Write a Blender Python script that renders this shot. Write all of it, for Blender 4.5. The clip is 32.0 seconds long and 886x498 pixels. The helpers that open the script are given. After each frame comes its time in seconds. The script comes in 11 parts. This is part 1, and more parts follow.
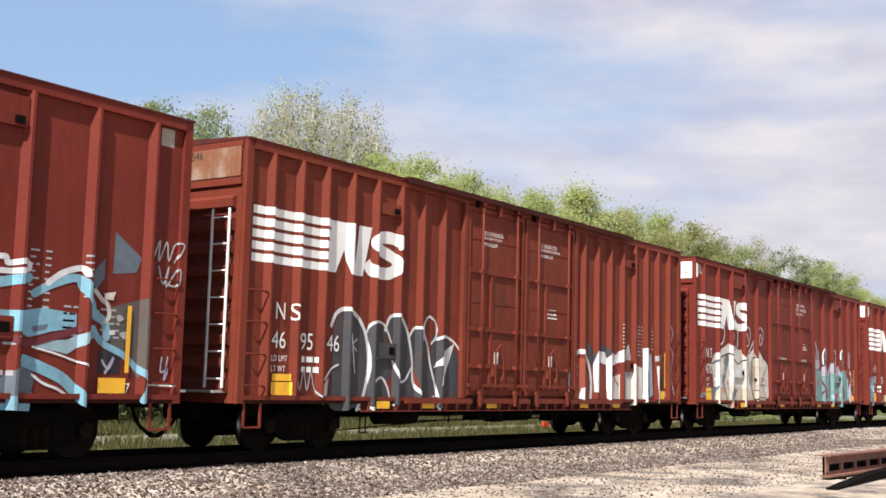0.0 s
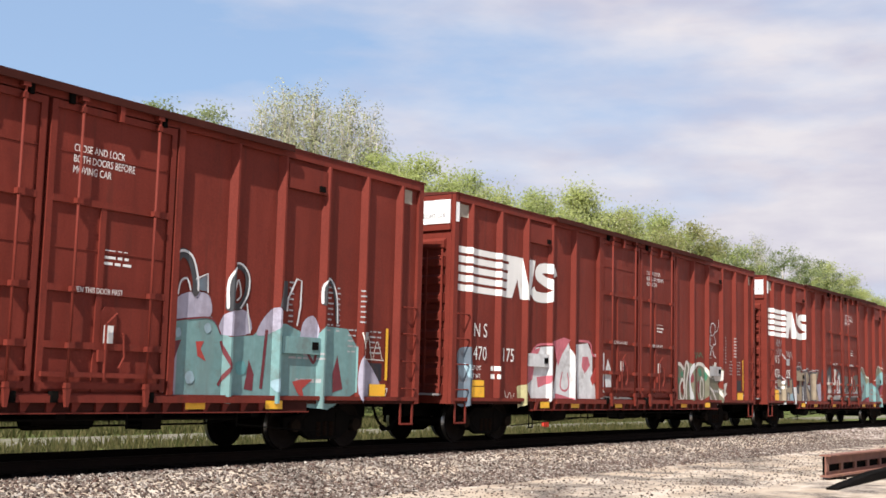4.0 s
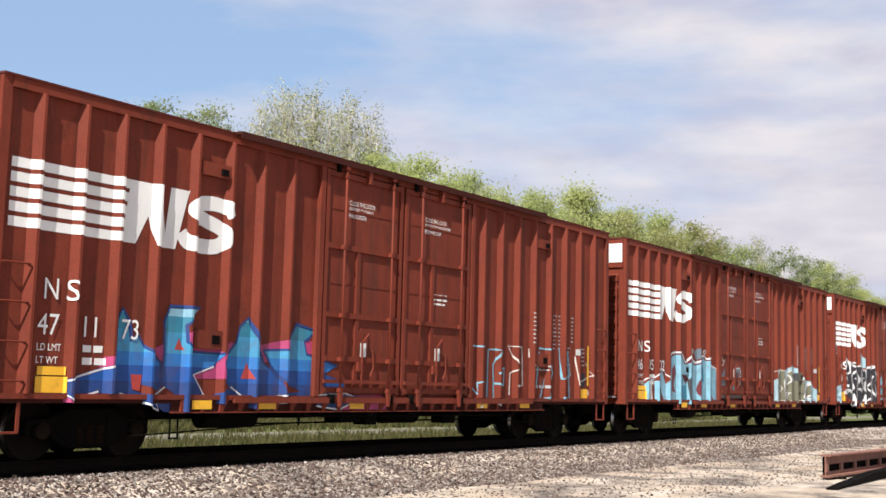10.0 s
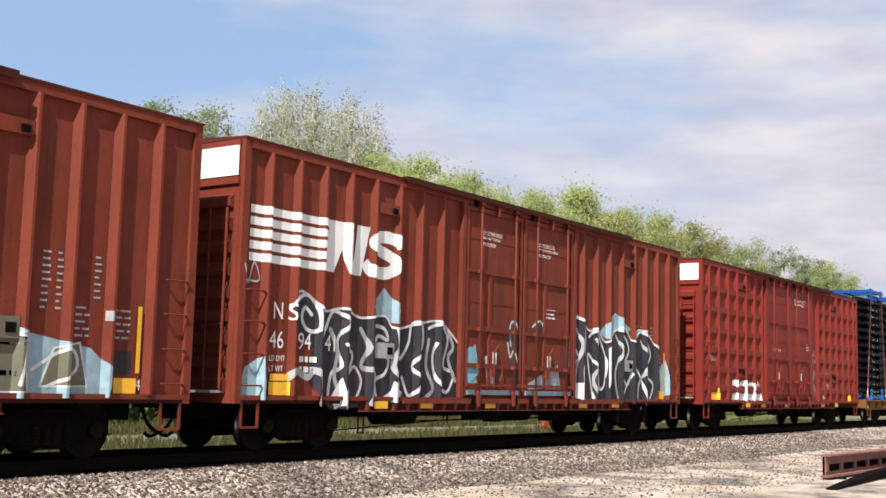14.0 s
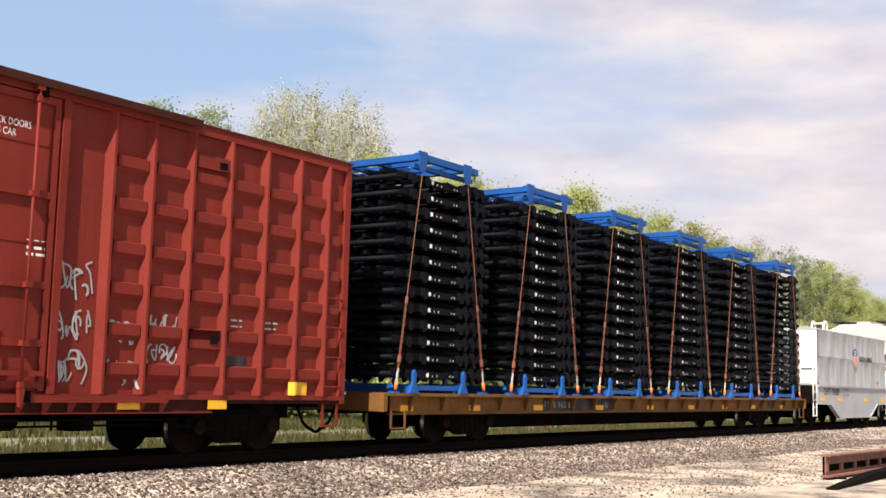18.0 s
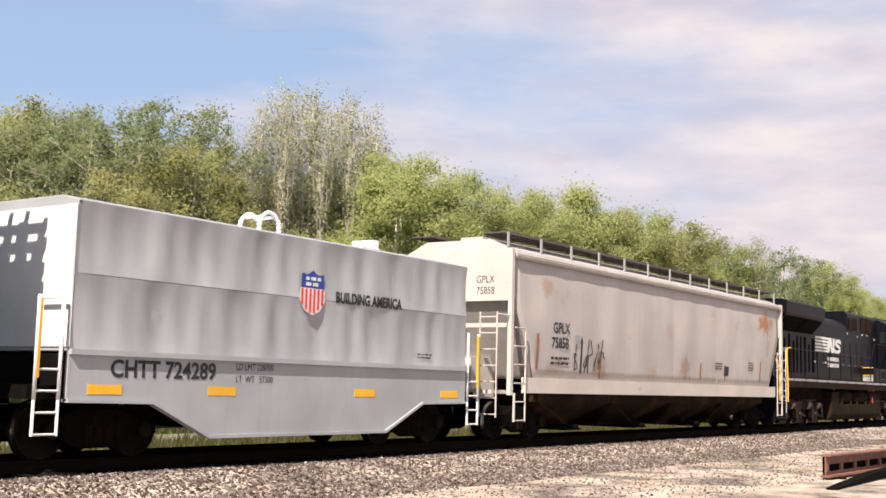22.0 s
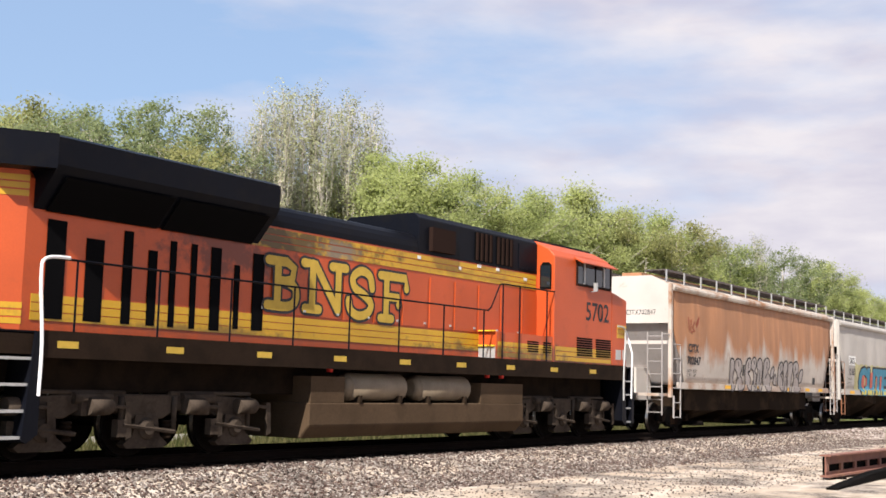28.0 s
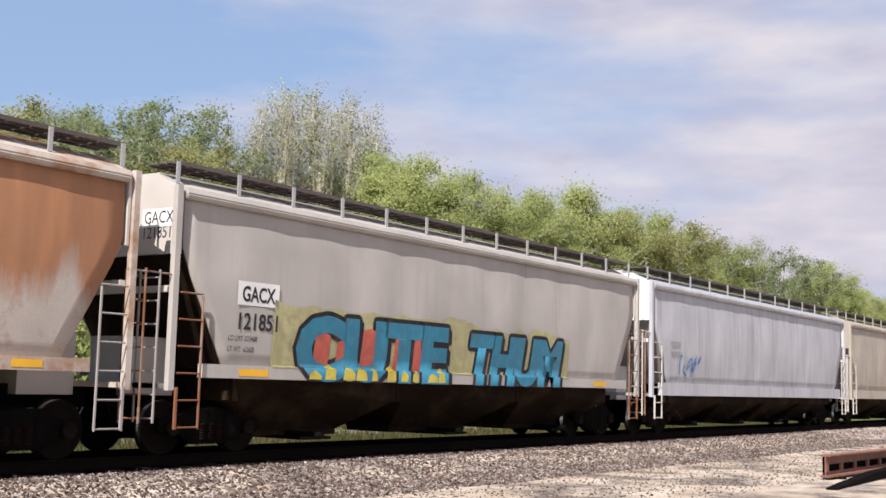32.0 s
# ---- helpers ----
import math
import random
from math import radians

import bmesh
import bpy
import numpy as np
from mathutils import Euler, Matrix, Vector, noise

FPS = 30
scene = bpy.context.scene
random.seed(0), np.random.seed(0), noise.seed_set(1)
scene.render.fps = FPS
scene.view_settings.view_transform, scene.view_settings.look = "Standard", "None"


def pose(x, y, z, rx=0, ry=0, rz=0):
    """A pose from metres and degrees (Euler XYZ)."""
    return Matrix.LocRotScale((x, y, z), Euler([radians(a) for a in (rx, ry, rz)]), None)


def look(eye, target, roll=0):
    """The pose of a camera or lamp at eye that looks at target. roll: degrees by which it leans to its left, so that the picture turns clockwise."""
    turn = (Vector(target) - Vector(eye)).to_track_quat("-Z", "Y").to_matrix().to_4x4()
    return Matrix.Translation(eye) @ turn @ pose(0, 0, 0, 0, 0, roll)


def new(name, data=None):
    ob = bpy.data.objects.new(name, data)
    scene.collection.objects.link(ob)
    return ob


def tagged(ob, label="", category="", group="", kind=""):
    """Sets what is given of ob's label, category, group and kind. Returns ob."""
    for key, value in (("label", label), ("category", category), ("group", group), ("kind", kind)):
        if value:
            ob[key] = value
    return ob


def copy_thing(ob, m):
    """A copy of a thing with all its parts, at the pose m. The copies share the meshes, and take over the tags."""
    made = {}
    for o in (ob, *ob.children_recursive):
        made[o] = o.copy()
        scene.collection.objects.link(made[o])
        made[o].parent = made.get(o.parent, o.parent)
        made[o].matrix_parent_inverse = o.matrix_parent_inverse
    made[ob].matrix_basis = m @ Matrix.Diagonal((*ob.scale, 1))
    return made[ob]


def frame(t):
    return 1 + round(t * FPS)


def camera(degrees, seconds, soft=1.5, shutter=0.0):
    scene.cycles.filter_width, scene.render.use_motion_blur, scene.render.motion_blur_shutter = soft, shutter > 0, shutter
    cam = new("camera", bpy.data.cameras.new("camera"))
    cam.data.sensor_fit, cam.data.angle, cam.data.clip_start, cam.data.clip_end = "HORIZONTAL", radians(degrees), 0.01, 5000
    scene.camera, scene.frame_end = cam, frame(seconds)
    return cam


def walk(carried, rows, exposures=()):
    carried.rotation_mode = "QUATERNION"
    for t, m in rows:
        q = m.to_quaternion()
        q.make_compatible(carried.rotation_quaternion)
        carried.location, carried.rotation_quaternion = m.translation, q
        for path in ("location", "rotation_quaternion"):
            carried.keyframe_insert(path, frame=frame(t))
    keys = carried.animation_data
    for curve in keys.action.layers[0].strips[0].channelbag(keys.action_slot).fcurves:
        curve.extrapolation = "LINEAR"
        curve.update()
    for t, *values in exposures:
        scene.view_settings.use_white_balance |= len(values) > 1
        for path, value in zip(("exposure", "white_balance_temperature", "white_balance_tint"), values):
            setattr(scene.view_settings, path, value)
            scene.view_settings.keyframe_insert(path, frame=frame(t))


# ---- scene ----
# World: x runs along the track (the train goes towards -x), y away from the camera, z up, rail tops at z = 0.
CAM = Vector((0.0, 0.0, 1.245))
VIEW = Vector((0.81388, 0.56920, 0.11671))
TRACK_Y = 15.29          # middle of the track
SIDE_Y = -1.57           # near side of a car in its own space
SECONDS = 32.0


def run(t):
    """How far the train has gone at t seconds, in metres."""
    return 8.0 * (t + 0.07234 * t * t / 32 - 0.0087 * t ** 3 / 1024)


cam = camera(42.0, SECONDS, soft=1.6)
walk(cam, [(0.0, look(CAM, CAM + VIEW * 100, 1.46)), (SECONDS, look(CAM, CAM + VIEW * 100, 1.46))],
     exposures=[(0.0, 0.82, 6500, 11), (15.5, 0.81, 6500, 11), (17.5, 0.9, 6800, 12), (19.0, 1.06, 7250, 15), (21.0, 1.08, 7250, 15), (22.0, 0.9, 7000, 16), (22.8, 0.74, 6700, 17), (23.5, 0.53, 6500, 17), (24.5, 0.54, 6500, 15), (26.5, 0.82, 6550, 12), (28.0, 0.9, 6550, 12), (29.8, 0.9, 6500, 14), (30.6, 0.71, 6400, 15), (SECONDS, 0.69, 6400, 15)])

# ---------------------------------------------------------------- sky and sun
SUN_E, SUN_A = radians(46), radians(17)     # height, and turn from -x towards -y
SUN_DIR = Vector((-math.cos(SUN_E) * math.cos(SUN_A), -math.cos(SUN_E) * math.sin(SUN_A), math.sin(SUN_E)))
world = bpy.data.worlds.new("sky")
scene.world = world
world.use_nodes = True
wn, wl = world.node_tree.nodes, world.node_tree.links
wn.clear()
w_out = wn.new("ShaderNodeOutputWorld")
w_bg = wn.new("ShaderNodeBackground")
w_sky = wn.new("ShaderNodeTexSky")
w_sky.sky_type = "NISHITA"
w_sky.sun_disc = False
w_sky.sun_elevation = SUN_E
w_sky.sun_rotation = math.atan2(SUN_DIR.x, SUN_DIR.y)
w_sky.air_density, w_sky.dust_density, w_sky.ozone_density = 1.0, 0.6, 1.2
w_co = wn.new("ShaderNodeTexCoord")
w_map = wn.new("ShaderNodeMapping")
w_map.inputs["Scale"].default_value = (1.0, 1.0, 3.4)
w_map.inputs["Rotation"].default_value = (0.0, 0.12, 0.5)
w_n = wn.new("ShaderNodeTexNoise")
w_n.inputs["Scale"].default_value = 3.2
w_n.inputs["Detail"].default_value = 7.0
w_n.inputs["Roughness"].default_value = 0.55
w_dot = wn.new("ShaderNodeVectorMath")
w_dot.operation = "DOT_PRODUCT"
w_dot.inputs[1].default_value = (0.62, -0.62, -0.45)
w_add = wn.new("ShaderNodeMath")
w_add.operation = "MULTIPLY_ADD"
w_add.inputs[1].default_value = 0.55
w_ramp = wn.new("ShaderNodeValToRGB")
w_ramp.color_ramp.elements[0].position = 0.38
w_ramp.color_ramp.elements[1].position = 0.72
w_shade = wn.new("ShaderNodeTexNoise")
w_shade.inputs["Scale"].default_value = 8.5
w_shade.inputs["Detail"].default_value = 7.0
w_cloud = wn.new("ShaderNodeMix")
w_cloud.data_type = "RGBA"
w_cloud.inputs["A"].default_value = (5.85, 5.7, 6.65, 1)
w_cloud.inputs["B"].default_value = (7.55, 7.3, 7.65, 1)
w_mix = wn.new("ShaderNodeMix")
w_mix.data_type = "RGBA"
w_bg.inputs["Strength"].default_value = 0.062
wl.new(w_co.outputs["Generated"], w_map.inputs["Vector"])
wl.new(w_map.outputs["Vector"], w_n.inputs["Vector"])
wl.new(w_map.outputs["Vector"], w_shade.inputs["Vector"])
wl.new(w_co.outputs["Generated"], w_dot.inputs[0])
wl.new(w_dot.outputs["Value"], w_add.inputs[0])
wl.new(w_n.outputs["Fac"], w_add.inputs[2])
wl.new(w_add.outputs["Value"], w_ramp.inputs["Fac"])
w_sr = wn.new("ShaderNodeMapRange")
w_sr.inputs["From Min"].default_value, w_sr.inputs["From Max"].default_value = 0.36, 0.62
wl.new(w_shade.outputs["Fac"], w_sr.inputs["Value"])
wl.new(w_sr.outputs["Result"], w_cloud.inputs["Factor"])
# clouds and haze thin out towards the zenith
w_sep = wn.new("ShaderNodeSeparateXYZ")
w_low = wn.new("ShaderNodeMapRange")
w_low.inputs["From Min"].default_value, w_low.inputs["From Max"].default_value = 0.40, 0.75
w_low.inputs["To Min"].default_value, w_low.inputs["To Max"].default_value = 1.0, 0.12
wl.new(w_co.outputs["Generated"], w_sep.inputs["Vector"])
wl.new(w_sep.outputs["Z"], w_low.inputs["Value"])
w_fac = wn.new("ShaderNodeMath")
w_fac.operation = "MULTIPLY"
wl.new(w_ramp.outputs["Color"], w_fac.inputs[0])
wl.new(w_low.outputs["Result"], w_fac.inputs[1])
wl.new(w_fac.outputs["Value"], w_mix.inputs["Factor"])
w_haze = wn.new("ShaderNodeMix")
w_haze.data_type = "RGBA"
w_hz = wn.new("ShaderNodeMath")
w_hz.operation = "MULTIPLY"
w_hz.inputs[1].default_value = 0.55
wl.new(w_low.outputs["Result"], w_hz.inputs[0])
wl.new(w_hz.outputs["Value"], w_haze.inputs["Factor"])
w_haze.inputs["B"].default_value = (4.4, 6.3, 9.4, 1)
wl.new(w_sky.outputs["Color"], w_haze.inputs["A"])
wl.new(w_haze.outputs["Result"], w_mix.inputs["A"])
wl.new(w_cloud.outputs["Result"], w_mix.inputs["B"])
wl.new(w_mix.outputs["Result"], w_bg.inputs["Color"])
wl.new(w_bg.outputs["Background"], w_out.inputs["Surface"])

sun = new("sun", bpy.data.lights.new("sun", "SUN"))
sun.data.energy = 5.0
sun.data.angle = radians(0.6)
sun.data.color = (1.0, 0.95, 0.87)
sun.matrix_world = look((-40, -20, 50), Vector((-40, -20, 50)) - SUN_DIR)

# ---------------------------------------------------------------- materials
def ramp_node(nt, stops):
    r = nt.nodes.new("ShaderNodeValToRGB")
    el = r.color_ramp.elements
    while len(el) < len(stops):
        el.new(0.5)
    for e, (pos, col) in zip(el, stops):
        e.position, e.color = pos, (*col[:3], 1)
    return r


def noise_node(nt, scale, detail=4.0, rough=0.55, stretch=(1, 1, 1), coords="Object"):
    co, mp, n = (nt.nodes.new(k) for k in ("ShaderNodeTexCoord", "ShaderNodeMapping", "ShaderNodeTexNoise"))
    mp.inputs["Scale"].default_value = stretch
    n.inputs["Scale"].default_value, n.inputs["Detail"].default_value, n.inputs["Roughness"].default_value = scale, detail, rough
    nt.links.new(co.outputs[coords], mp.inputs["Vector"])
    nt.links.new(mp.outputs["Vector"], n.inputs["Vector"])
    return n


def mix_node(nt, fac, a, b, mode="MIX"):
    m = nt.nodes.new("ShaderNodeMix")
    m.data_type, m.blend_type = "RGBA", mode
    for sock, v in (("Factor", fac), ("A", a), ("B", b)):
        if isinstance(v, (int, float)):
            m.inputs[sock].default_value = v
        elif isinstance(v, tuple):
            m.inputs[sock].default_value = (*v[:3], 1)
        else:
            nt.links.new(v, m.inputs[sock])
    return m.outputs["Result"]


def material(name, base, rough=0.6, metal=0.0, spots=None, spot_scale=2.0, spot_at=(0.55, 0.7), streaks=None, streak_at=(0.55, 0.75),
             grain=0.12, grain_scale=30.0, bump=0.1, bump_scale=40.0, dist=0.02, wave=(1, 1, 1), vary=0.0, spec=0.5, coords="Object"):
    """Paint or bare surface: base colour with fine grain, blotches (spots) and vertical runs (streaks)."""
    m = bpy.data.materials.new(name)
    m.use_nodes = True
    nt = m.node_tree
    b = nt.nodes["Principled BSDF"]
    b.inputs["Roughness"].default_value, b.inputs["Metallic"].default_value = rough, metal
    b.inputs["Specular IOR Level"].default_value = spec
    g = noise_node(nt, grain_scale, 5, 0.6, coords=coords)
    lo = tuple(c * (1 - grain) for c in base)
    hi = tuple(min(1, c * (1 + grain)) for c in base)
    col = ramp_node(nt, [(0.3, lo), (0.7, hi)])
    nt.links.new(g.outputs["Fac"], col.inputs["Fac"])
    out = col.outputs["Color"]
    big = noise_node(nt, 0.7, 3, 0.5, coords=coords)
    bigr = ramp_node(nt, [(0.3, (0.86, 0.86, 0.86)), (0.7, (1.1, 1.1, 1.1))])
    nt.links.new(big.outputs["Fac"], bigr.inputs["Fac"])
    out = mix_node(nt, 1.0, out, bigr.outputs["Color"], "MULTIPLY")
    if vary:
        oi = nt.nodes.new("ShaderNodeObjectInfo")
        rr = ramp_node(nt, [(0.0, (1 - vary,) * 3), (1.0, (1 + vary,) * 3)])
        nt.links.new(oi.outputs["Random"], rr.inputs["Fac"])
        out = mix_node(nt, 1.0, out, rr.outputs["Color"], "MULTIPLY")
    if spots:
        n = noise_node(nt, spot_scale, 7, 0.65, coords=coords)
        r = ramp_node(nt, [(spot_at[0], (0, 0, 0)), (spot_at[1], (1, 1, 1))])
        nt.links.new(n.outputs["Fac"], r.inputs["Fac"])
        out = mix_node(nt, r.outputs["Color"], out, spots)
    if streaks:
        n = noise_node(nt, 5.0, 6, 0.6, (1.0, 1.0, 0.09), coords=coords)
        r = ramp_node(nt, [(streak_at[0], (0, 0, 0)), (streak_at[1], (1, 1, 1))])
        nt.links.new(n.outputs["Fac"], r.inputs["Fac"])
        out = mix_node(nt, r.outputs["Color"], out, streaks)
    nt.links.new(out, b.inputs["Base Color"])
    if bump:
        bn = noise_node(nt, bump_scale, 4, 0.45, wave, coords=coords)
        bp = nt.nodes.new("ShaderNodeBump")
        bp.inputs["Strength"].default_value, bp.inputs["Distance"].default_value = bump, dist
        nt.links.new(bn.outputs["Fac"], bp.inputs["Height"])
        nt.links.new(bp.outputs["Normal"], b.inputs["Normal"])
    return m


def glass_material(name, col, rough=0.05):
    m = bpy.data.materials.new(name)
    m.use_nodes = True
    b = m.node_tree.nodes["Principled BSDF"]
    b.inputs["Base Color"].default_value = (*col, 1)
    b.inputs["Roughness"].default_value = rough
    b.inputs["Specular IOR Level"].default_value = 0.8
    return m


M = {}
M["oxide"] = material("oxide_red_paint", (0.145, 0.0265, 0.0185), 0.6, spots=(0.095, 0.0195, 0.0155), spot_at=(0.55, 0.8), streaks=(0.085, 0.022, 0.016), streak_at=(0.56, 0.8), bump=0.55, bump_scale=2.2, dist=0.06, wave=(1, 1, 0.22), spec=0.1)
M["oxide_b"] = material("oxide_brown_paint", (0.158, 0.033, 0.0195), 0.62, spots=(0.090, 0.025, 0.017), spot_at=(0.52, 0.8), streaks=(0.08, 0.028, 0.02), streak_at=(0.52, 0.8), bump=0.55, bump_scale=2.2, dist=0.06, wave=(1, 1, 0.22), spec=0.1)
M["oxide_r"] = material("bright_oxide_paint", (0.168, 0.0225, 0.0155), 0.6, spots=(0.14, 0.022, 0.018), spot_at=(0.55, 0.8), streaks=(0.12, 0.028, 0.022), streak_at=(0.6, 0.85), bump=0.5, bump_scale=2.2, dist=0.06, wave=(1, 1, 0.22), spec=0.12)
M["roof"] = material("weathered_roof", (0.085, 0.022, 0.018), 0.85, spots=(0.055, 0.024, 0.018), spec=0.08)
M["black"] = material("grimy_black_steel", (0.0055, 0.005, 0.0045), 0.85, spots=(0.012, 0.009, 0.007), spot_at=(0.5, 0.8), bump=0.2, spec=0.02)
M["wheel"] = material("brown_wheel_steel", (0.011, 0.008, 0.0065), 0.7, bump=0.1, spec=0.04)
M["tread"] = material("polished_tread", (0.45, 0.43, 0.4), 0.3, metal=1.0, bump=0.0)
M["white"] = material("white_stencil_paint", (0.718, 0.718, 0.699), 0.6, spots=(0.506, 0.460, 0.423), spot_at=(0.6, 0.85), grain=0.04)
M["whiteend"] = material("white_end_paint", (0.736, 0.736, 0.736), 0.6, spots=(0.460, 0.276, 0.202), spot_at=(0.66, 0.8), grain=0.04)
M["yellow"] = material("yellow_panel_paint", (0.75, 0.40, 0.02), 0.6, spots=(0.4, 0.2, 0.03), spot_at=(0.6, 0.85), grain=0.06)
M["galv"] = material("galvanised_steel", (0.45, 0.45, 0.44), 0.5, metal=0.5)
M["rail"] = material("rusty_rail", (0.011, 0.0075, 0.006), 0.85, spots=(0.022, 0.013, 0.009), spot_at=(0.55, 0.8), spec=0.05)
M["railtop"] = material("worn_rail_head", (0.5, 0.48, 0.46), 0.25, metal=1.0)
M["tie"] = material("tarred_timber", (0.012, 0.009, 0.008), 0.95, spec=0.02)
M["flat"] = material("yellow_brown_flatcar_paint", (0.165, 0.078, 0.022), 0.7, spots=(0.09, 0.045, 0.018), spot_at=(0.5, 0.75), spot_scale=1.6, streaks=(0.10, 0.048, 0.018), streak_at=(0.5, 0.75), spec=0.12)
M["blue"] = material("blue_rack_paint", (0.007, 0.070, 0.27), 0.5, spots=(0.014, 0.055, 0.17), spot_at=(0.58, 0.8), spec=0.2)
M["frame"] = material("black_chassis_coating", (0.0028, 0.0032, 0.0058), 0.6, bump=0.05, spec=0.08)
M["strap"] = material("rusty_chain", (0.17, 0.06, 0.03), 0.8)
M["orange"] = material("orange_binder", (0.8, 0.18, 0.03), 0.5)
M["hopgrey"] = material("light_grey_hopper_paint", (0.315, 0.290, 0.278), 0.6, spots=(0.25, 0.18, 0.13), spot_at=(0.62, 0.85), streaks=(0.25, 0.225, 0.212), streak_at=(0.5, 0.8), grain=0.04, bump=0.4, bump_scale=1.2, dist=0.06, wave=(1, 1, 0.2), spec=0.3)
M["hopwhite"] = material("white_hopper_paint", (0.50, 0.46, 0.42), 0.6, spots=(0.30, 0.17, 0.09), spot_at=(0.66, 0.8), grain=0.04, spec=0.3)
M["hoprust"] = material("rusting_hopper_paint", (0.318, 0.257, 0.214), 0.7, spots=(0.208, 0.082, 0.034), spot_at=(0.36, 0.54), spot_scale=0.9, streaks=(0.184, 0.067, 0.027), streak_at=(0.42, 0.62), grain=0.08)
M["hopsilver"] = material("silvery_grey_hopper_paint", (0.42, 0.425, 0.45), 0.5, streaks=(0.28, 0.28, 0.30), streak_at=(0.48, 0.75), grain=0.04, bump=0.4, bump_scale=1.2, dist=0.06, wave=(1, 1, 0.2))
M["hopbeige"] = material("beige_hopper_paint", (0.374, 0.331, 0.274), 0.6, streaks=(0.259, 0.194, 0.144), streak_at=(0.5, 0.8))
M["rust"] = material("bare_rust", (0.30, 0.12, 0.05), 0.85, spots=(0.42, 0.2, 0.09))
M["cover"] = material("grey_coil_cover_paint", (0.33, 0.345, 0.36), 0.5, streaks=(0.305, 0.318, 0.332), streak_at=(0.5, 0.8), grain=0.03, bump=0.25, bump_scale=2.2, dist=0.05, wave=(1, 1, 0.3), spec=0.3)
M["walk"] = material("dark_roof_grating", (0.10, 0.085, 0.08), 0.7, spec=0.1)
M["locoblack"] = material("black_locomotive_paint", (0.0046, 0.0052, 0.0082), 0.42, spots=(0.009, 0.0082, 0.0082), spot_at=(0.5, 0.8), bump=0.03, spec=0.07)
M["locoorange"] = material("orange_locomotive_paint", (0.432, 0.066, 0.012), 0.45, spots=(0.270, 0.048, 0.012), spot_at=(0.58, 0.85), grain=0.05, bump=0.03)
M["locoyellow"] = material("yellow_locomotive_stripe", (0.510, 0.286, 0.014), 0.45, spots=(0.340, 0.177, 0.014), spot_at=(0.55, 0.85), grain=0.05, bump=0.03)
M["dusty"] = material("dusty_brown_underframe", (0.019, 0.0125, 0.0085), 0.9, spots=(0.007, 0.0055, 0.0045), spot_at=(0.42, 0.68), spec=0.03)
M["tankdust"] = material("dusty_fuel_tank", (0.026, 0.017, 0.011), 0.9, spots=(0.012, 0.0085, 0.006), spot_at=(0.45, 0.75), spec=0.05)
M["silver"] = material("dusty_tan_reservoir_paint", (0.20, 0.155, 0.105), 0.6, spots=(0.134, 0.096, 0.062), spot_at=(0.45, 0.75))
M["truckdust"] = material("dust_caked_cast_steel", (0.062, 0.047, 0.036), 0.9, spots=(0.024, 0.018, 0.014), spot_at=(0.45, 0.7), spot_scale=3.0, spec=0.05)
M["mesh"] = material("dark_screen", (0.004, 0.004, 0.0045), 0.8, spec=0.02)
M["redpaint"] = material("red_signal_paint", (0.7, 0.03, 0.02), 0.5)
M["glass"] = glass_material("dark_cab_glass", (0.012, 0.016, 0.02), 0.04)
M["lens"] = glass_material("headlight_glass", (0.75, 0.78, 0.8), 0.1)
M["bark"] = material("grey_bark", (0.40, 0.36, 0.31), 0.9, bump=0.4)


def colour(key, rgb, rough=0.6):
    """A plain spray or sign paint, made once."""
    if key not in M:
        base = tuple(c * 0.8 for c in rgb)
        worn = tuple(0.45 * c + 0.55 * d for c, d in zip(base, (0.10, 0.05, 0.04)))
        if key.startswith("sp_"):
            M[key] = material(key, base, rough, spec=0.25, grain=0.16, grain_scale=5, bump=0.0, spots=worn, spot_scale=2.4, spot_at=(0.54, 0.72), streaks=tuple(0.75 * c + 0.25 * d for c, d in zip(base, (0.12, 0.06, 0.05))), streak_at=(0.5, 0.7))
        else:
            M[key] = material(key, base, rough, spec=0.3, grain=0.10, grain_scale=9, bump=0.0)
    return M[key]


def leaf_material(name, a, b, trans=0.58):
    m = bpy.data.materials.new(name)
    m.use_nodes = True
    nt = m.node_tree
    bs = nt.nodes["Principled BSDF"]
    geo = nt.nodes.new("ShaderNodeNewGeometry")
    oi = nt.nodes.new("ShaderNodeObjectInfo")
    r = ramp_node(nt, [(0.0, a), (0.6, b), (1.0, tuple(min(1, c * 1.35) for c in b))])
    nt.links.new(geo.outputs["Random Per Island"], r.inputs["Fac"])
    rr = ramp_node(nt, [(0.0, (0.92, 0.94, 0.9)), (1.0, (1.08, 1.05, 1.08))])
    nt.links.new(oi.outputs["Random"], rr.inputs["Fac"])
    col = mix_node(nt, 1.0, r.outputs["Color"], rr.outputs["Color"], "MULTIPLY")
    nt.links.new(col, bs.inputs["Base Color"])
    bs.inputs["Roughness"].default_value = 0.8
    bs.inputs["Specular IOR Level"].default_value = 0.12
    tr = nt.nodes.new("ShaderNodeBsdfTranslucent")
    nt.links.new(col, tr.inputs["Color"])
    mx = nt.nodes.new("ShaderNodeMixShader")
    mx.inputs["Fac"].default_value = trans
    nt.links.new(bs.outputs["BSDF"], mx.inputs[1])
    nt.links.new(tr.outputs["BSDF"], mx.inputs[2])
    nt.links.new(mx.outputs["Shader"], nt.nodes["Material Output"].inputs["Surface"])
    return m


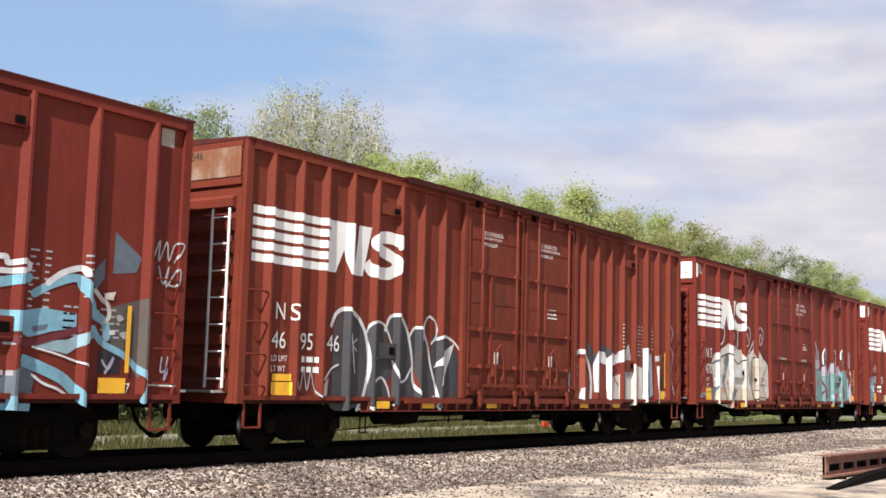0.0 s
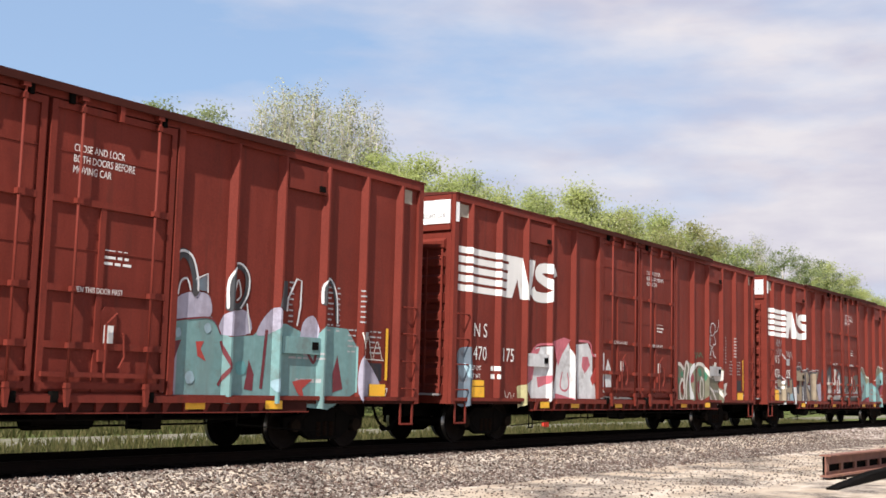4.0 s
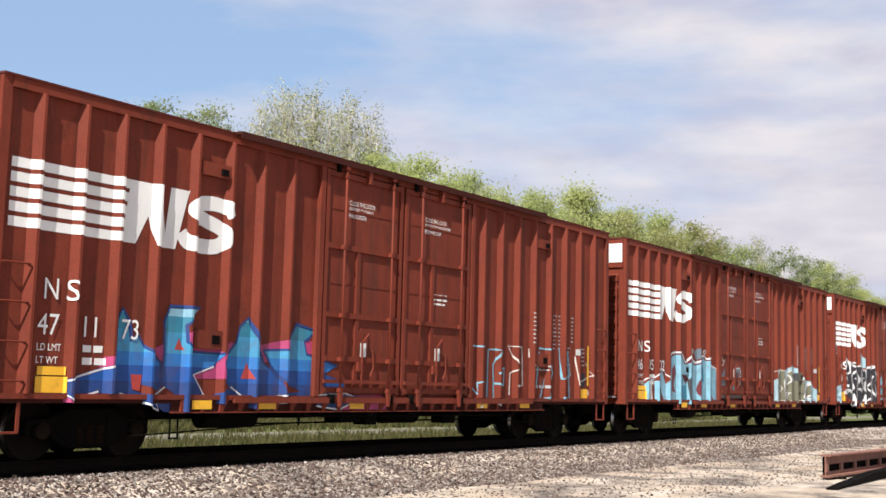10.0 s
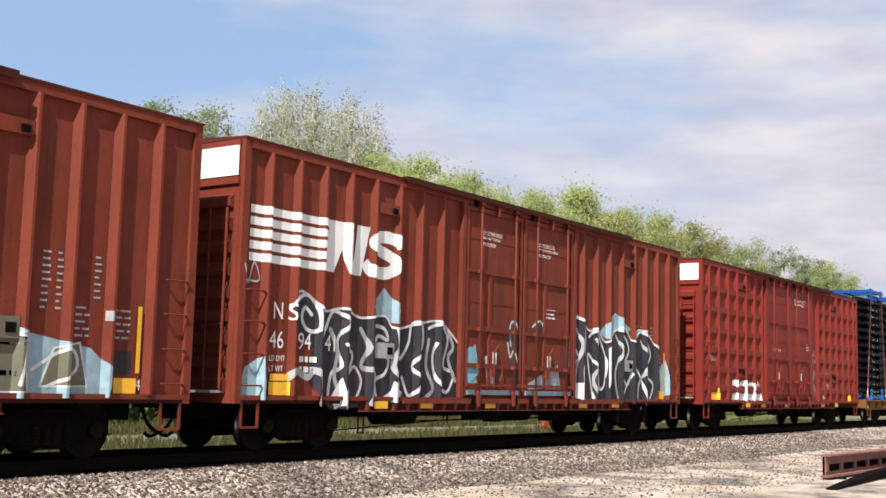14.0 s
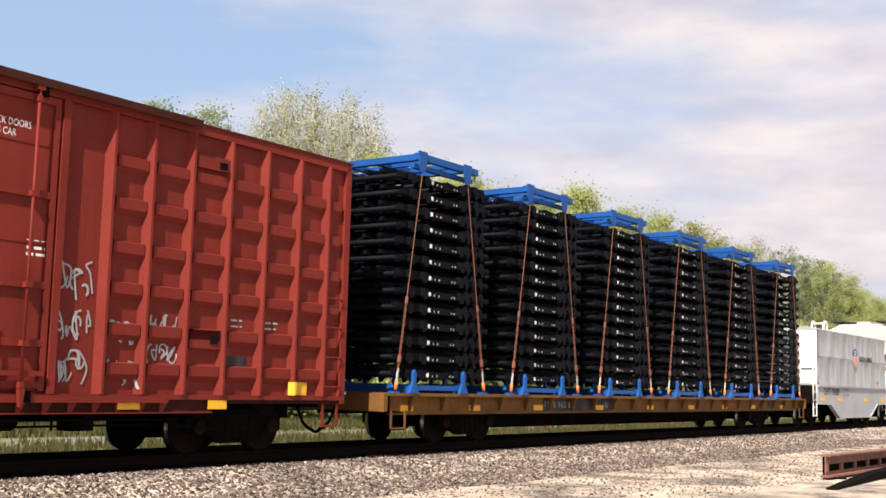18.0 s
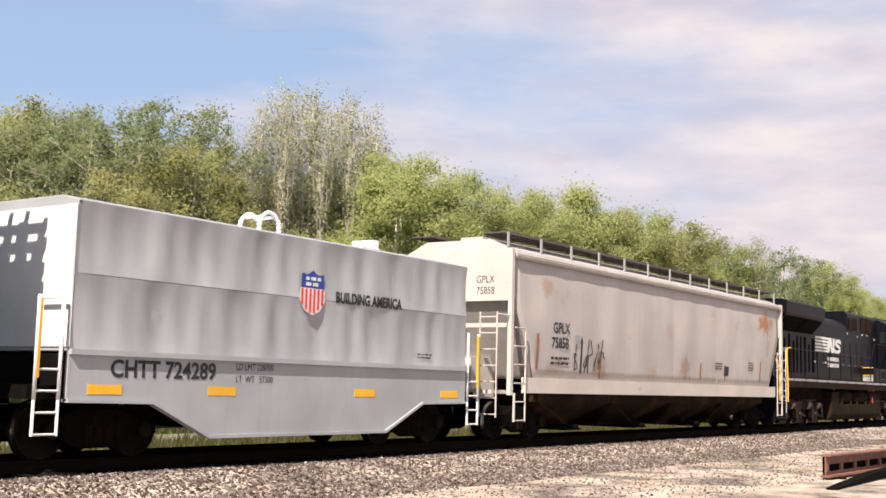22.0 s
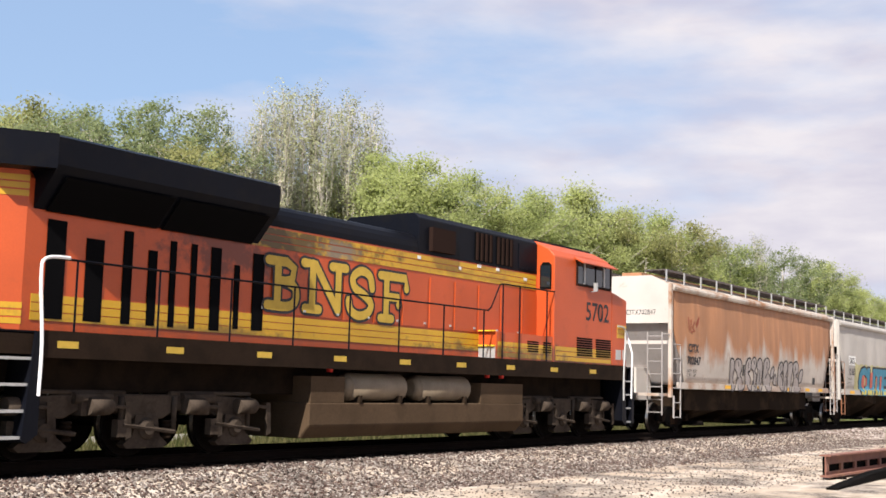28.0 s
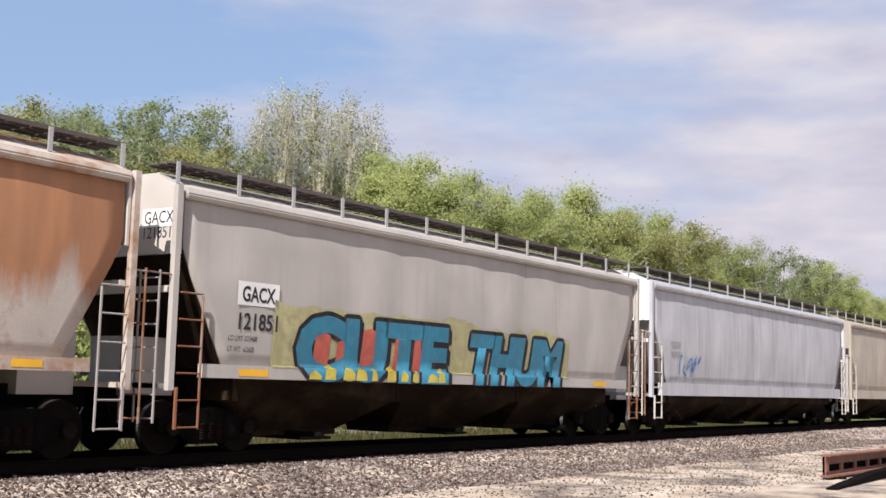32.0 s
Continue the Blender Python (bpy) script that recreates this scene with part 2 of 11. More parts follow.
def stain(mat, marks):
    """Rust stains of their own shape on a painted wall: (x, z, half width, half height, strength, colour) in the wall's space."""
    nt = mat.node_tree
    b = nt.nodes["Principled BSDF"]
    out = b.inputs["Base Color"].links[0].from_socket
    wob = noise_node(nt, 2.6, 7, 0.7)
    co = nt.nodes.new("ShaderNodeTexCoord")
    for x, z, rx, rz, strength, col in marks:
        mp = nt.nodes.new("ShaderNodeMapping")
        mp.inputs["Location"].default_value = (-x / rx, 0, -z / rz)
        mp.inputs["Scale"].default_value = (1 / rx, 0, 1 / rz)
        ln = nt.nodes.new("ShaderNodeVectorMath")
        ln.operation = "LENGTH"
        nt.links.new(co.outputs["Object"], mp.inputs["Vector"])
        nt.links.new(mp.outputs["Vector"], ln.inputs[0])
        ad = nt.nodes.new("ShaderNodeMath")
        ad.operation = "MULTIPLY_ADD"
        ad.inputs[1].default_value = -4.2
        nt.links.new(wob.outputs["Fac"], ad.inputs[0])
        nt.links.new(ln.outputs["Value"], ad.inputs[2])
        mr = nt.nodes.new("ShaderNodeMapRange")
        mr.inputs["From Min"].default_value, mr.inputs["From Max"].default_value = -1.0, -1.7
        mr.inputs["To Max"].default_value = strength
        nt.links.new(ad.outputs["Value"], mr.inputs["Value"])
        out = mix_node(nt, mr.outputs["Result"], out, col)
    nt.links.new(out, b.inputs["Base Color"])


def rusted_wall(name, paint, rust, edge):
    """Pale paint that rust has eaten from the top down to a ragged, streaky edge at about the given height."""
    m = material(name, paint, 0.7, spots=(0.24, 0.15, 0.10), spot_at=(0.55, 0.8), grain=0.07, bump=0.15, bump_scale=18)
    nt = m.node_tree
    b = nt.nodes["Principled BSDF"]
    out = b.inputs["Base Color"].links[0].from_socket
    co = nt.nodes.new("ShaderNodeTexCoord")
    sep = nt.nodes.new("ShaderNodeSeparateXYZ")
    nt.links.new(co.outputs["Object"], sep.inputs["Vector"])
    runs = noise_node(nt, 0.75, 8, 0.7, (1.0, 1.0, 0.2))
    ad = nt.nodes.new("ShaderNodeMath")
    ad.operation = "MULTIPLY_ADD"
    ad.inputs[1].default_value = 2.6
    nt.links.new(runs.outputs["Fac"], ad.inputs[0])
    nt.links.new(sep.outputs["Z"], ad.inputs[2])
    # paint has held beside the welds
    off = nt.nodes.new("ShaderNodeMath")
    off.inputs[1].default_value = -1.2
    pp = nt.nodes.new("ShaderNodeMath")
    pp.operation = "PINGPONG"
    pp.inputs[1].default_value = 0.856
    nt.links.new(sep.outputs["X"], off.inputs[0])
    nt.links.new(off.outputs["Value"], pp.inputs[0])
    seam = nt.nodes.new("ShaderNodeMapRange")
    seam.inputs["From Max"].default_value = 0.3
    seam.inputs["To Min"].default_value, seam.inputs["To Max"].default_value = -0.34, 0.0
    nt.links.new(pp.outputs["Value"], seam.inputs["Value"])
    ad2 = nt.nodes.new("ShaderNodeMath")
    nt.links.new(ad.outputs["Value"], ad2.inputs[0])
    nt.links.new(seam.outputs["Result"], ad2.inputs[1])
    mr = nt.nodes.new("ShaderNodeMapRange")
    mr.inputs["From Min"].default_value, mr.inputs["From Max"].default_value = edge + 1.0, edge + 1.55
    mr.inputs["To Max"].default_value = 0.93
    nt.links.new(ad2.outputs["Value"], mr.inputs["Value"])
    fine = noise_node(nt, 2.6, 6, 0.5, (1, 1, 0.16))
    rr = ramp_node(nt, [(0.3, tuple(c * 0.8 for c in rust)), (0.55, rust), (0.75, tuple(min(1, c * 1.3) for c in rust))])
    nt.links.new(fine.outputs["Fac"], rr.inputs["Fac"])
    out = mix_node(nt, mr.outputs["Result"], out, rr.outputs["Color"])
    nt.links.new(out, b.inputs["Base Color"])
    return m


M["tanktan"] = material("dusty_tan_fuel_tank", (0.078, 0.051, 0.031), 0.9, spots=(0.05, 0.033, 0.02), spot_at=(0.5, 0.8), spec=0.08)
M["locobrown"] = material("rusty_dark_louvre", (0.020, 0.011, 0.0085), 0.8, spec=0.05)
M["locodust"] = material("dusty_black_sill_paint", (0.022, 0.014, 0.0095), 0.75, spots=(0.010, 0.007, 0.005), spot_at=(0.45, 0.75), spec=0.04)
SOOT = (0.012, 0.009, 0.007)
stain(M["locoyellow"], [(7.4, 3.75, 2.6, 0.5, 0.85, SOOT), (8.6, 3.7, 0.7, 0.25, 0.45, (0.30, 0.25, 0.2)), (13.5, 3.7, 2.0, 0.12, 0.3, SOOT), (14.0, 1.95, 3.0, 0.2, 0.7, (0.05, 0.03, 0.018)), (5.0, 1.95, 3.0, 0.2, 0.6, (0.05, 0.03, 0.018))])
stain(M["locoorange"], [(5.8, 3.45, 1.6, 0.45, 0.8, (0.07, 0.015, 0.01)), (8.0, 2.0, 6.0, 0.25, 0.4, (0.12, 0.035, 0.015)), (16.5, 1.95, 2.5, 0.28, 0.75, (0.06, 0.03, 0.017))])
stain(M["locoblack"], [(15.5, 1.95, 4.5, 0.5, 0.28, (0.02, 0.0135, 0.009)), (6.5, 1.9, 6.0, 0.35, 0.25, (0.02, 0.013, 0.009))])
RUSTY = (0.31, 0.13, 0.045)
M["hopgplx"] = material("grimy_light_grey_hopper_paint", (0.425, 0.395, 0.378), 0.6, spots=(0.30, 0.235, 0.19), spot_at=(0.62, 0.85), streaks=(0.37, 0.342, 0.325), streak_at=(0.5, 0.85), grain=0.04, bump=0.2, bump_scale=1.2, dist=0.06, wave=(1, 1, 0.2), spec=0.3)
stain(M["hopgplx"], [(17.0, 3.62, 0.75, 0.42, 0.9, RUSTY), (1.9, 3.62, 0.35, 0.25, 0.4, RUSTY), (10.1, 1.85, 0.35, 0.4, 0.6, (0.25, 0.13, 0.07)), (14.3, 3.3, 0.25, 0.3, 0.3, RUSTY), (7.9, 1.75, 0.3, 0.2, 0.3, RUSTY),
                      (4.6, 1.7, 0.4, 0.3, 0.5, (0.25, 0.14, 0.08)), (12.2, 3.6, 0.3, 0.2, 0.2, RUSTY), (8.9, 2.9, 0.3, 0.3, 0.2, RUSTY), (17.2, 2.9, 0.3, 0.5, 0.35, RUSTY), (2.2, 1.7, 0.6, 0.2, 0.4, (0.25, 0.14, 0.08))])
M["hopcitx"] = rusted_wall("rust_eaten_hopper_paint", (0.42, 0.37, 0.325), (0.335, 0.145, 0.06), 2.46)
M["hopsill"] = material("rust_stained_sill_paint", (0.46, 0.41, 0.36), 0.65, spots=(0.26, 0.115, 0.045), spot_at=(0.46, 0.66), spot_scale=1.1, grain=0.06, spec=0.3)
M["hopgacx"] = material("plain_light_grey_hopper_paint", (0.40, 0.375, 0.345), 0.6, streaks=(0.35, 0.325, 0.298), streak_at=(0.5, 0.8), grain=0.04, bump=0.2, bump_scale=1.2, dist=0.06, wave=(1, 1, 0.2), spec=0.3)
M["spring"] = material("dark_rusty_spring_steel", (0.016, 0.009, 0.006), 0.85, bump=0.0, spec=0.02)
M["leaf_green"] = leaf_material("fresh_green_leaves", (0.31, 0.35, 0.13), (0.39, 0.43, 0.18))
M["leaf_dark"] = leaf_material("deep_green_leaves", (0.175, 0.21, 0.105), (0.25, 0.29, 0.145))
M["leaf_pale"] = leaf_material("pale_spring_leaves", (0.34, 0.355, 0.21), (0.45, 0.46, 0.29))
M["leaf_yellow"] = leaf_material("olive_yellow_leaves", (0.25, 0.255, 0.105), (0.33, 0.325, 0.14))
M["grass"] = leaf_material("meadow_grass", (0.055, 0.072, 0.02), (0.15, 0.135, 0.06))
# base colour holds the shade below the cars, the spots their sunlit brown
M["baydark"] = material("shaded_brown_steel", (0.017, 0.0115, 0.008), 0.9, spots=(0.05, 0.032, 0.019), spot_at=(0.5, 0.72), spot_scale=0.8, spec=0.03)
# car paint darkened to hold the shade at roof edge and sill
M["shadebrown"] = material("shaded_dark_brown_paint", (0.045, 0.013, 0.010), 0.85, spots=(0.06, 0.018, 0.014), spec=0.08)

# ---------------------------------------------------------------- mesh tools
def box(bm, x0, x1, y0, y1, z0, z1, m=None):
    v = [bm.verts.new((x, y, z)) for x in (x0, x1) for y in (y0, y1) for z in (z0, z1)]
    for f in ((0, 1, 3, 2), (4, 6, 7, 5), (0, 4, 5, 1), (2, 3, 7, 6), (0, 2, 6, 4), (1, 5, 7, 3)):
        bm.faces.new([v[i] for i in f])
    if m is not None:
        bmesh.ops.transform(bm, matrix=m, verts=v)
    return v


def prism(bm, outline, axis, a, b):
    """A solid with the given outline; axis 'x': outline in (y, z); 'y': in (x, z); 'z': in (x, y)."""
    def at(p, c):
        return {"x": (c, p[0], p[1]), "y": (p[0], c, p[1]), "z": (p[0], p[1], c)}[axis]
    lo = [bm.verts.new(at(p, a)) for p in outline]
    hi = [bm.verts.new(at(p, b)) for p in outline]
    n = len(outline)
    fs = [bm.faces.new(lo[::-1]), bm.faces.new(hi)]
    for i in range(n):
        fs.append(bm.faces.new((lo[i], lo[(i + 1) % n], hi[(i + 1) % n], hi[i])))
    bmesh.ops.recalc_face_normals(bm, faces=fs)
    return lo + hi


def rod(bm, p, q, r, n=8, r2=None):
    p, q = Vector(p), Vector(q)
    d = (q - p).normalized()
    u = d.orthogonal().normalized()
    w = d.cross(u)
    r2 = r if r2 is None else r2
    lo, hi = [], []
    for i in range(n):
        a = 2 * math.pi * i / n
        e = u * math.cos(a) + w * math.sin(a)
        lo.append(bm.verts.new(p + e * r))
        hi.append(bm.verts.new(q + e * r2))
    bm.faces.new(lo[::-1]), bm.faces.new(hi)
    for i in range(n):
        f = bm.faces.new((lo[i], lo[(i + 1) % n], hi[(i + 1) % n], hi[i]))
        f.smooth = n > 6


def tube(bm, pts, r, n=6):
    for p, q in zip(pts, pts[1:]):
        rod(bm, p, q, r, n)


def lathe(bm, prof, n=24, m=None):
    """Turn a profile of (radius, y) round the y axis."""
    rings = []
    for r, y in prof:
        rings.append([bm.verts.new((r * math.cos(2 * math.pi * i / n), y, r * math.sin(2 * math.pi * i / n))) for i in range(n)])
    for a, b in zip(rings, rings[1:]):
        for i in range(n):
            bm.faces.new((a[i], a[(i + 1) % n], b[(i + 1) % n], b[i])).smooth = True
    bm.faces.new(rings[0][::-1]), bm.faces.new(rings[-1])
    bmesh.ops.recalc_face_normals(bm, faces=bm.faces)
    if m is not None:
        bmesh.ops.transform(bm, matrix=m, verts=[v for r in rings for v in r])


def bevel(bm, w=0.01, seg=1):
    bmesh.ops.bevel(bm, geom=[e for e in bm.edges if len(e.link_faces) == 2 and e.calc_face_angle(0) > 0.6], offset=w, segments=seg, affect="EDGES", clamp_overlap=True)


def mesh_of(bm, name, mat):
    me = bpy.data.meshes.new(name)
    bm.to_mesh(me)
    bm.free()
    for k in (mat if isinstance(mat, (list, tuple)) else [mat]):
        me.materials.append(k)
    return me


def part(name, bm, mat, parent, label="", at=None, kind=""):
    ob = new(name, mesh_of(bm, name, mat) if isinstance(bm, bmesh.types.BMesh) else bm)
    ob.parent = parent
    if at is not None:
        ob.matrix_basis = at
    return tagged(ob, label=label, kind=kind)


def boxes(name, mat, parent, *dims, label="", bev=0.0):
    """One part made of several boxes (x0, x1, y0, y1, z0, z1)."""
    bm = bmesh.new()
    for d in dims:
        box(bm, *d)
    if bev:
        bevel(bm, bev)
    return part(name, bm, mat, parent, label)


MOVERS = []     # (thing, left end at 0 s)


def vehicle(name, x, label, category, group=""):
    ob = new(name)
    ob.empty_display_size = 0.3
    ob.matrix_basis = pose(x, TRACK_Y, 0)
    MOVERS.append((ob, x))
    return tagged(ob, label, category, group)


# ---- flat paint and lettering, laid over a ribbed side
LIFT = [0]


def drape(bm, surface, lift):
    """Lay a flat mesh in (x, z) on a side: surface is a list of (x, depth) with depth towards the viewer, or one number."""
    if isinstance(surface, (int, float)):
        for v in bm.verts:
            v.co.y += surface - lift
        return
    xs = [p[0] for p in surface]
    lo, hi = min(v.co.x for v in bm.verts), max(v.co.x for v in bm.verts)
    for x in xs:
        if lo < x < hi:
            bmesh.ops.bisect_plane(bm, geom=bm.verts[:] + bm.edges[:] + bm.faces[:], plane_co=(x, 0, 0), plane_no=(1, 0, 0), dist=1e-5)
    ds = [p[1] for p in surface]
    for v in bm.verts:
        v.co.y += SIDE_Y - float(np.interp(v.co.x, xs, ds)) - lift


def flat_poly(bm, pts):
    vs = [bm.verts.new((x, 0, z)) for x, z in pts]
    f = bm.faces.new(vs)
    f.normal_update()
    if len(pts) > 4:
        bmesh.ops.triangulate(bm, faces=[f])


def flat_rect(bm, x0, x1, z0, z1):
    flat_poly(bm, [(x0, z0), (x1, z0), (x1, z1), (x0, z1)])


def stroke(bm, pts, w, over=0.0, caps=False):
    """A flat brush line through points (x, z), as a strip; over: how far it lies above the paint below."""
    pts = [Vector(p) for p in pts]
    rows = []
    if caps:
        for e, lift_cap in ((pts[0], 0.0002), (pts[-1], 0.0014)):
            c = [bm.verts.new((e.x + w / 2 * math.cos(k * math.pi / 4), -over - lift_cap, e.y + w / 2 * math.sin(k * math.pi / 4))) for k in range(8)]
            bm.faces.new(c)
    for i, p in enumerate(pts):
        a, b = pts[max(0, i - 1)], pts[min(len(pts) - 1, i + 1)]
        d = (b - a).normalized() if (b - a).length > 1e-6 else Vector((1, 0))
        n = Vector((-d.y, d.x)) * w / 2
        rows.append((bm.verts.new((p.x + n.x, -over - 0.00001 * i, p.y + n.y)), bm.verts.new((p.x - n.x, -over - 0.00001 * i, p.y - n.y))))
    for a, b in zip(rows, rows[1:]):
        bm.faces.new((a[0], a[1], b[1], b[0]))


def smooth_line(pts, n=5):
    """A rounded way through the points."""
    out = []
    p = [Vector(q) for q in pts]
    for i in range(len(p) - 1):
        a, b, c, d = p[max(0, i - 1)], p[i], p[i + 1], p[min(len(p) - 1, i + 2)]
        for k in range(n):
            t = k / n
            out.append(0.5 * ((2 * b) + (c - a) * t + (2 * a - 5 * b + 4 * c - d) * t * t + (3 * b - a - 3 * c + d) * t ** 3))
    out.append(p[-1])
    return out


def letters(text, height, x, z, align="LEFT", squeeze=1.0, lean=0.0, bold=0.0):
    """Lettering as a flat mesh in (x, z), its lower corner at x, z."""
    cu = bpy.data.curves.new("letters", "FONT")
    cu.body, cu.size, cu.align_x, cu.offset = text, height / 0.70, align, bold
    cu.resolution_u = 3
    cu.shear = lean
    tmp = bpy.data.objects.new("letters", cu)
    me = bpy.data.meshes.new_from_object(tmp)
    bm = bmesh.new()
    bm.from_mesh(me)
    bpy.data.objects.remove(tmp)
    bpy.data.meshes.remove(me)
    bpy.data.curves.remove(cu)
    for v in bm.verts:
        v.co = Vector((x + v.co.x * squeeze, 0, z + v.co.y))
    return bm


def decal(name, bm, mat, parent, surface, lift=0.004, label="", kind=""):
    drape(bm, surface, lift)
    return part(name, bm, mat, parent, label, kind=kind)

# ---------------------------------------------------------------- ground, track, woods
def ground_z(x, y):
    """Height of the ground: the ballast bed at the track, a low yard in front, a meadow and then the hill behind."""
    d = abs(y - TRACK_Y)
    bed = -0.20 - max(0.0, min(1.0, (d - 1.75) / 1.1)) * 0.22 if y < TRACK_Y else -0.20 - max(0.0, min(1.0, (d - 1.9) / 1.6)) * 0.38
    rise = max(0.0, y - 36) * 0.10
    return bed + rise + 0.035 * noise.noise((x * 0.35, y * 0.35, 0)) * min(1, max(0, d - 2) / 3)


def grid_mesh(name, xs, ys, mat, z_of, lift=0.0):
    verts = [(x, y, z_of(x, y) + lift) for y in ys for x in xs]
    n = len(xs)
    faces = [(j * n + i, j * n + i + 1, (j + 1) * n + i + 1, (j + 1) * n + i) for j in range(len(ys) - 1) for i in range(n - 1)]
    me = bpy.data.meshes.new(name)
    me.from_pydata(verts, [], faces)
    me.polygons.foreach_set("use_smooth", [True] * len(faces))
    me.materials.append(mat)
    return me


def ground_material():
    m = bpy.data.materials.new("yard_dirt_and_meadow")
    m.use_nodes = True
    nt = m.node_tree
    b = nt.nodes["Principled BSDF"]
    b.inputs["Roughness"].default_value = 0.95
    b.inputs["Specular IOR Level"].default_value = 0.08
    co = nt.nodes.new("ShaderNodeTexCoord")
    sep = nt.nodes.new("ShaderNodeSeparateXYZ")
    nt.links.new(co.outputs["Object"], sep.inputs["Vector"])
    wob = noise_node(nt, 0.35, 4)
    add = nt.nodes.new("ShaderNodeMath")
    add.operation = "MULTIPLY_ADD"
    add.inputs[1].default_value = 3.0
    nt.links.new(wob.outputs["Fac"], add.inputs[0])
    nt.links.new(sep.outputs["Y"], add.inputs[2])
    # dirt with pebbles
    d1 = noise_node(nt, 1.1, 6, 0.6, (0.5, 1.6, 1))
    dirt = ramp_node(nt, [(0.3, (0.34, 0.265, 0.20)), (0.5, (0.45, 0.375, 0.30)), (0.7, (0.53, 0.465, 0.40))])
    nt.links.new(d1.outputs["Fac"], dirt.inputs["Fac"])
    vo = nt.nodes.new("ShaderNodeTexVoronoi")
    vo.inputs["Scale"].default_value = 16.0
    nt.links.new(co.outputs["Object"], vo.inputs["Vector"])
    peb = ramp_node(nt, [(0.0, (0.36, 0.33, 0.30)), (0.25, (0.25, 0.215, 0.19)), (0.55, (0.10, 0.082, 0.07))])
    nt.links.new(vo.outputs["Distance"], peb.inputs["Fac"])
    pm = noise_node(nt, 0.8, 5, 0.6)
    pr = ramp_node(nt, [(0.45, (0, 0, 0)), (0.62, (1, 1, 1))])
    nt.links.new(pm.outputs["Fac"], pr.inputs["Fac"])
    near = mix_node(nt, pr.outputs["Color"], dirt.outputs["Color"], peb.outputs["Color"])
    # meadow beyond the track
    g1 = noise_node(nt, 0.6, 6, 0.65)
    gr = ramp_node(nt, [(0.3, (0.05, 0.075, 0.02)), (0.55, (0.115, 0.13, 0.045)), (0.75, (0.23, 0.205, 0.125))])
    nt.links.new(g1.outputs["Fac"], gr.inputs["Fac"])
    zone = ramp_node(nt, [(0.0, (0, 0, 0)), (1.0, (1, 1, 1))])
    mr = nt.nodes.new("ShaderNodeMapRange")
    mr.inputs["From Min"].default_value, mr.inputs["From Max"].default_value = 19.6, 21.0
    nt.links.new(add.outputs["Value"], mr.inputs["Value"])
    nt.links.new(mr.outputs["Result"], zone.inputs["Fac"])
    bed = nt.nodes.new("ShaderNodeMath")
    bed.operation = "SUBTRACT"
    bed.inputs[1].default_value = TRACK_Y
    nt.links.new(sep.outputs["Y"], bed.inputs[0])
    ab = nt.nodes.new("ShaderNodeMath")
    ab.operation = "ABSOLUTE"
    nt.links.new(bed.outputs["Value"], ab.inputs[0])
    # bed near the rails coloured almost black, for grime and the train's shade
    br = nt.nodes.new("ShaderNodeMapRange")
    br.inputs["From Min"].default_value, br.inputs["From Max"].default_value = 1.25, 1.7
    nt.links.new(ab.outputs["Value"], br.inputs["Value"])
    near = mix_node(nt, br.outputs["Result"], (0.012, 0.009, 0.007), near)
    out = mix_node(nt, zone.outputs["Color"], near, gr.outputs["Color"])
    nt.links.new(out, b.inputs["Base Color"])
    bp = nt.nodes.new("ShaderNodeBump")
    bp.inputs["Strength"].default_value, bp.inputs["Distance"].default_value = 0.5, 0.03
    nt.links.new(vo.outputs["Distance"], bp.inputs["Height"])
    bp.invert = True
    nt.links.new(bp.outputs["Normal"], b.inputs["Normal"])
    return m


def steps(*spans):
    out = []
    for a, b, n in spans:
        out += [a + (b - a) * i / n for i in range(n)]
    return out + [spans[-1][1]]


gx = steps((-900, -60, 14), (-60, 0, 20), (0, 120, 160), (120, 400, 60), (400, 2500, 30))
gy = steps((-900, -40, 12), (-40, 4, 22), (4, 30, 104), (30, 70, 30), (70, 130, 12), (130, 2500, 24))
tagged(new("ground", grid_mesh("ground", gx, gy, ground_material(), lambda x, y: min(ground_z(x, y), 9.0))),
       "pale trampled dirt yard with gravel patches and a meadow", "ground", kind="structure")

M["gravel_road"] = material("pale_gravel_lane", (0.185, 0.16, 0.13), 0.95, spots=(0.10, 0.105, 0.05), spot_at=(0.46, 0.6), grain=0.25, grain_scale=12, bump=0.3)
tagged(new("gravel_lane", grid_mesh("gravel_lane", steps((-60, 300, 120)), steps((25.2, 28.6, 5)), M["gravel_road"], ground_z, 0.015)),
       "pale gravel service lane through the grass behind the track", "road", kind="structure")

# ties and rails
rng = random.Random(4)
bm = bmesh.new()
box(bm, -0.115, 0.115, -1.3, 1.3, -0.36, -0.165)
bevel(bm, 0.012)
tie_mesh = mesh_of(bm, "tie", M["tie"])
track = tagged(new("track"), "single railway track with rusty rails on dark timber ties", "railway track", kind="structure")
track.matrix_basis = pose(0, TRACK_Y, 0)
i = 0
x = -20.0
while x < 180:
    part("tie", tie_mesh, None, track, at=pose(x, rng.uniform(-0.04, 0.04), rng.uniform(-0.008, 0.004), 0, 0, rng.uniform(-1, 1)))
    x += 0.72
RAIL = [(-0.07, -0.165), (0.07, -0.165), (0.07, -0.15), (0.012, -0.13), (0.012, -0.045), (0.036, -0.035), (0.036, -0.004), (0.03, 0.0), (-0.03, 0.0), (-0.036, -0.004), (-0.036, -0.035), (-0.012, -0.045), (-0.012, -0.13), (-0.07, -0.15)]
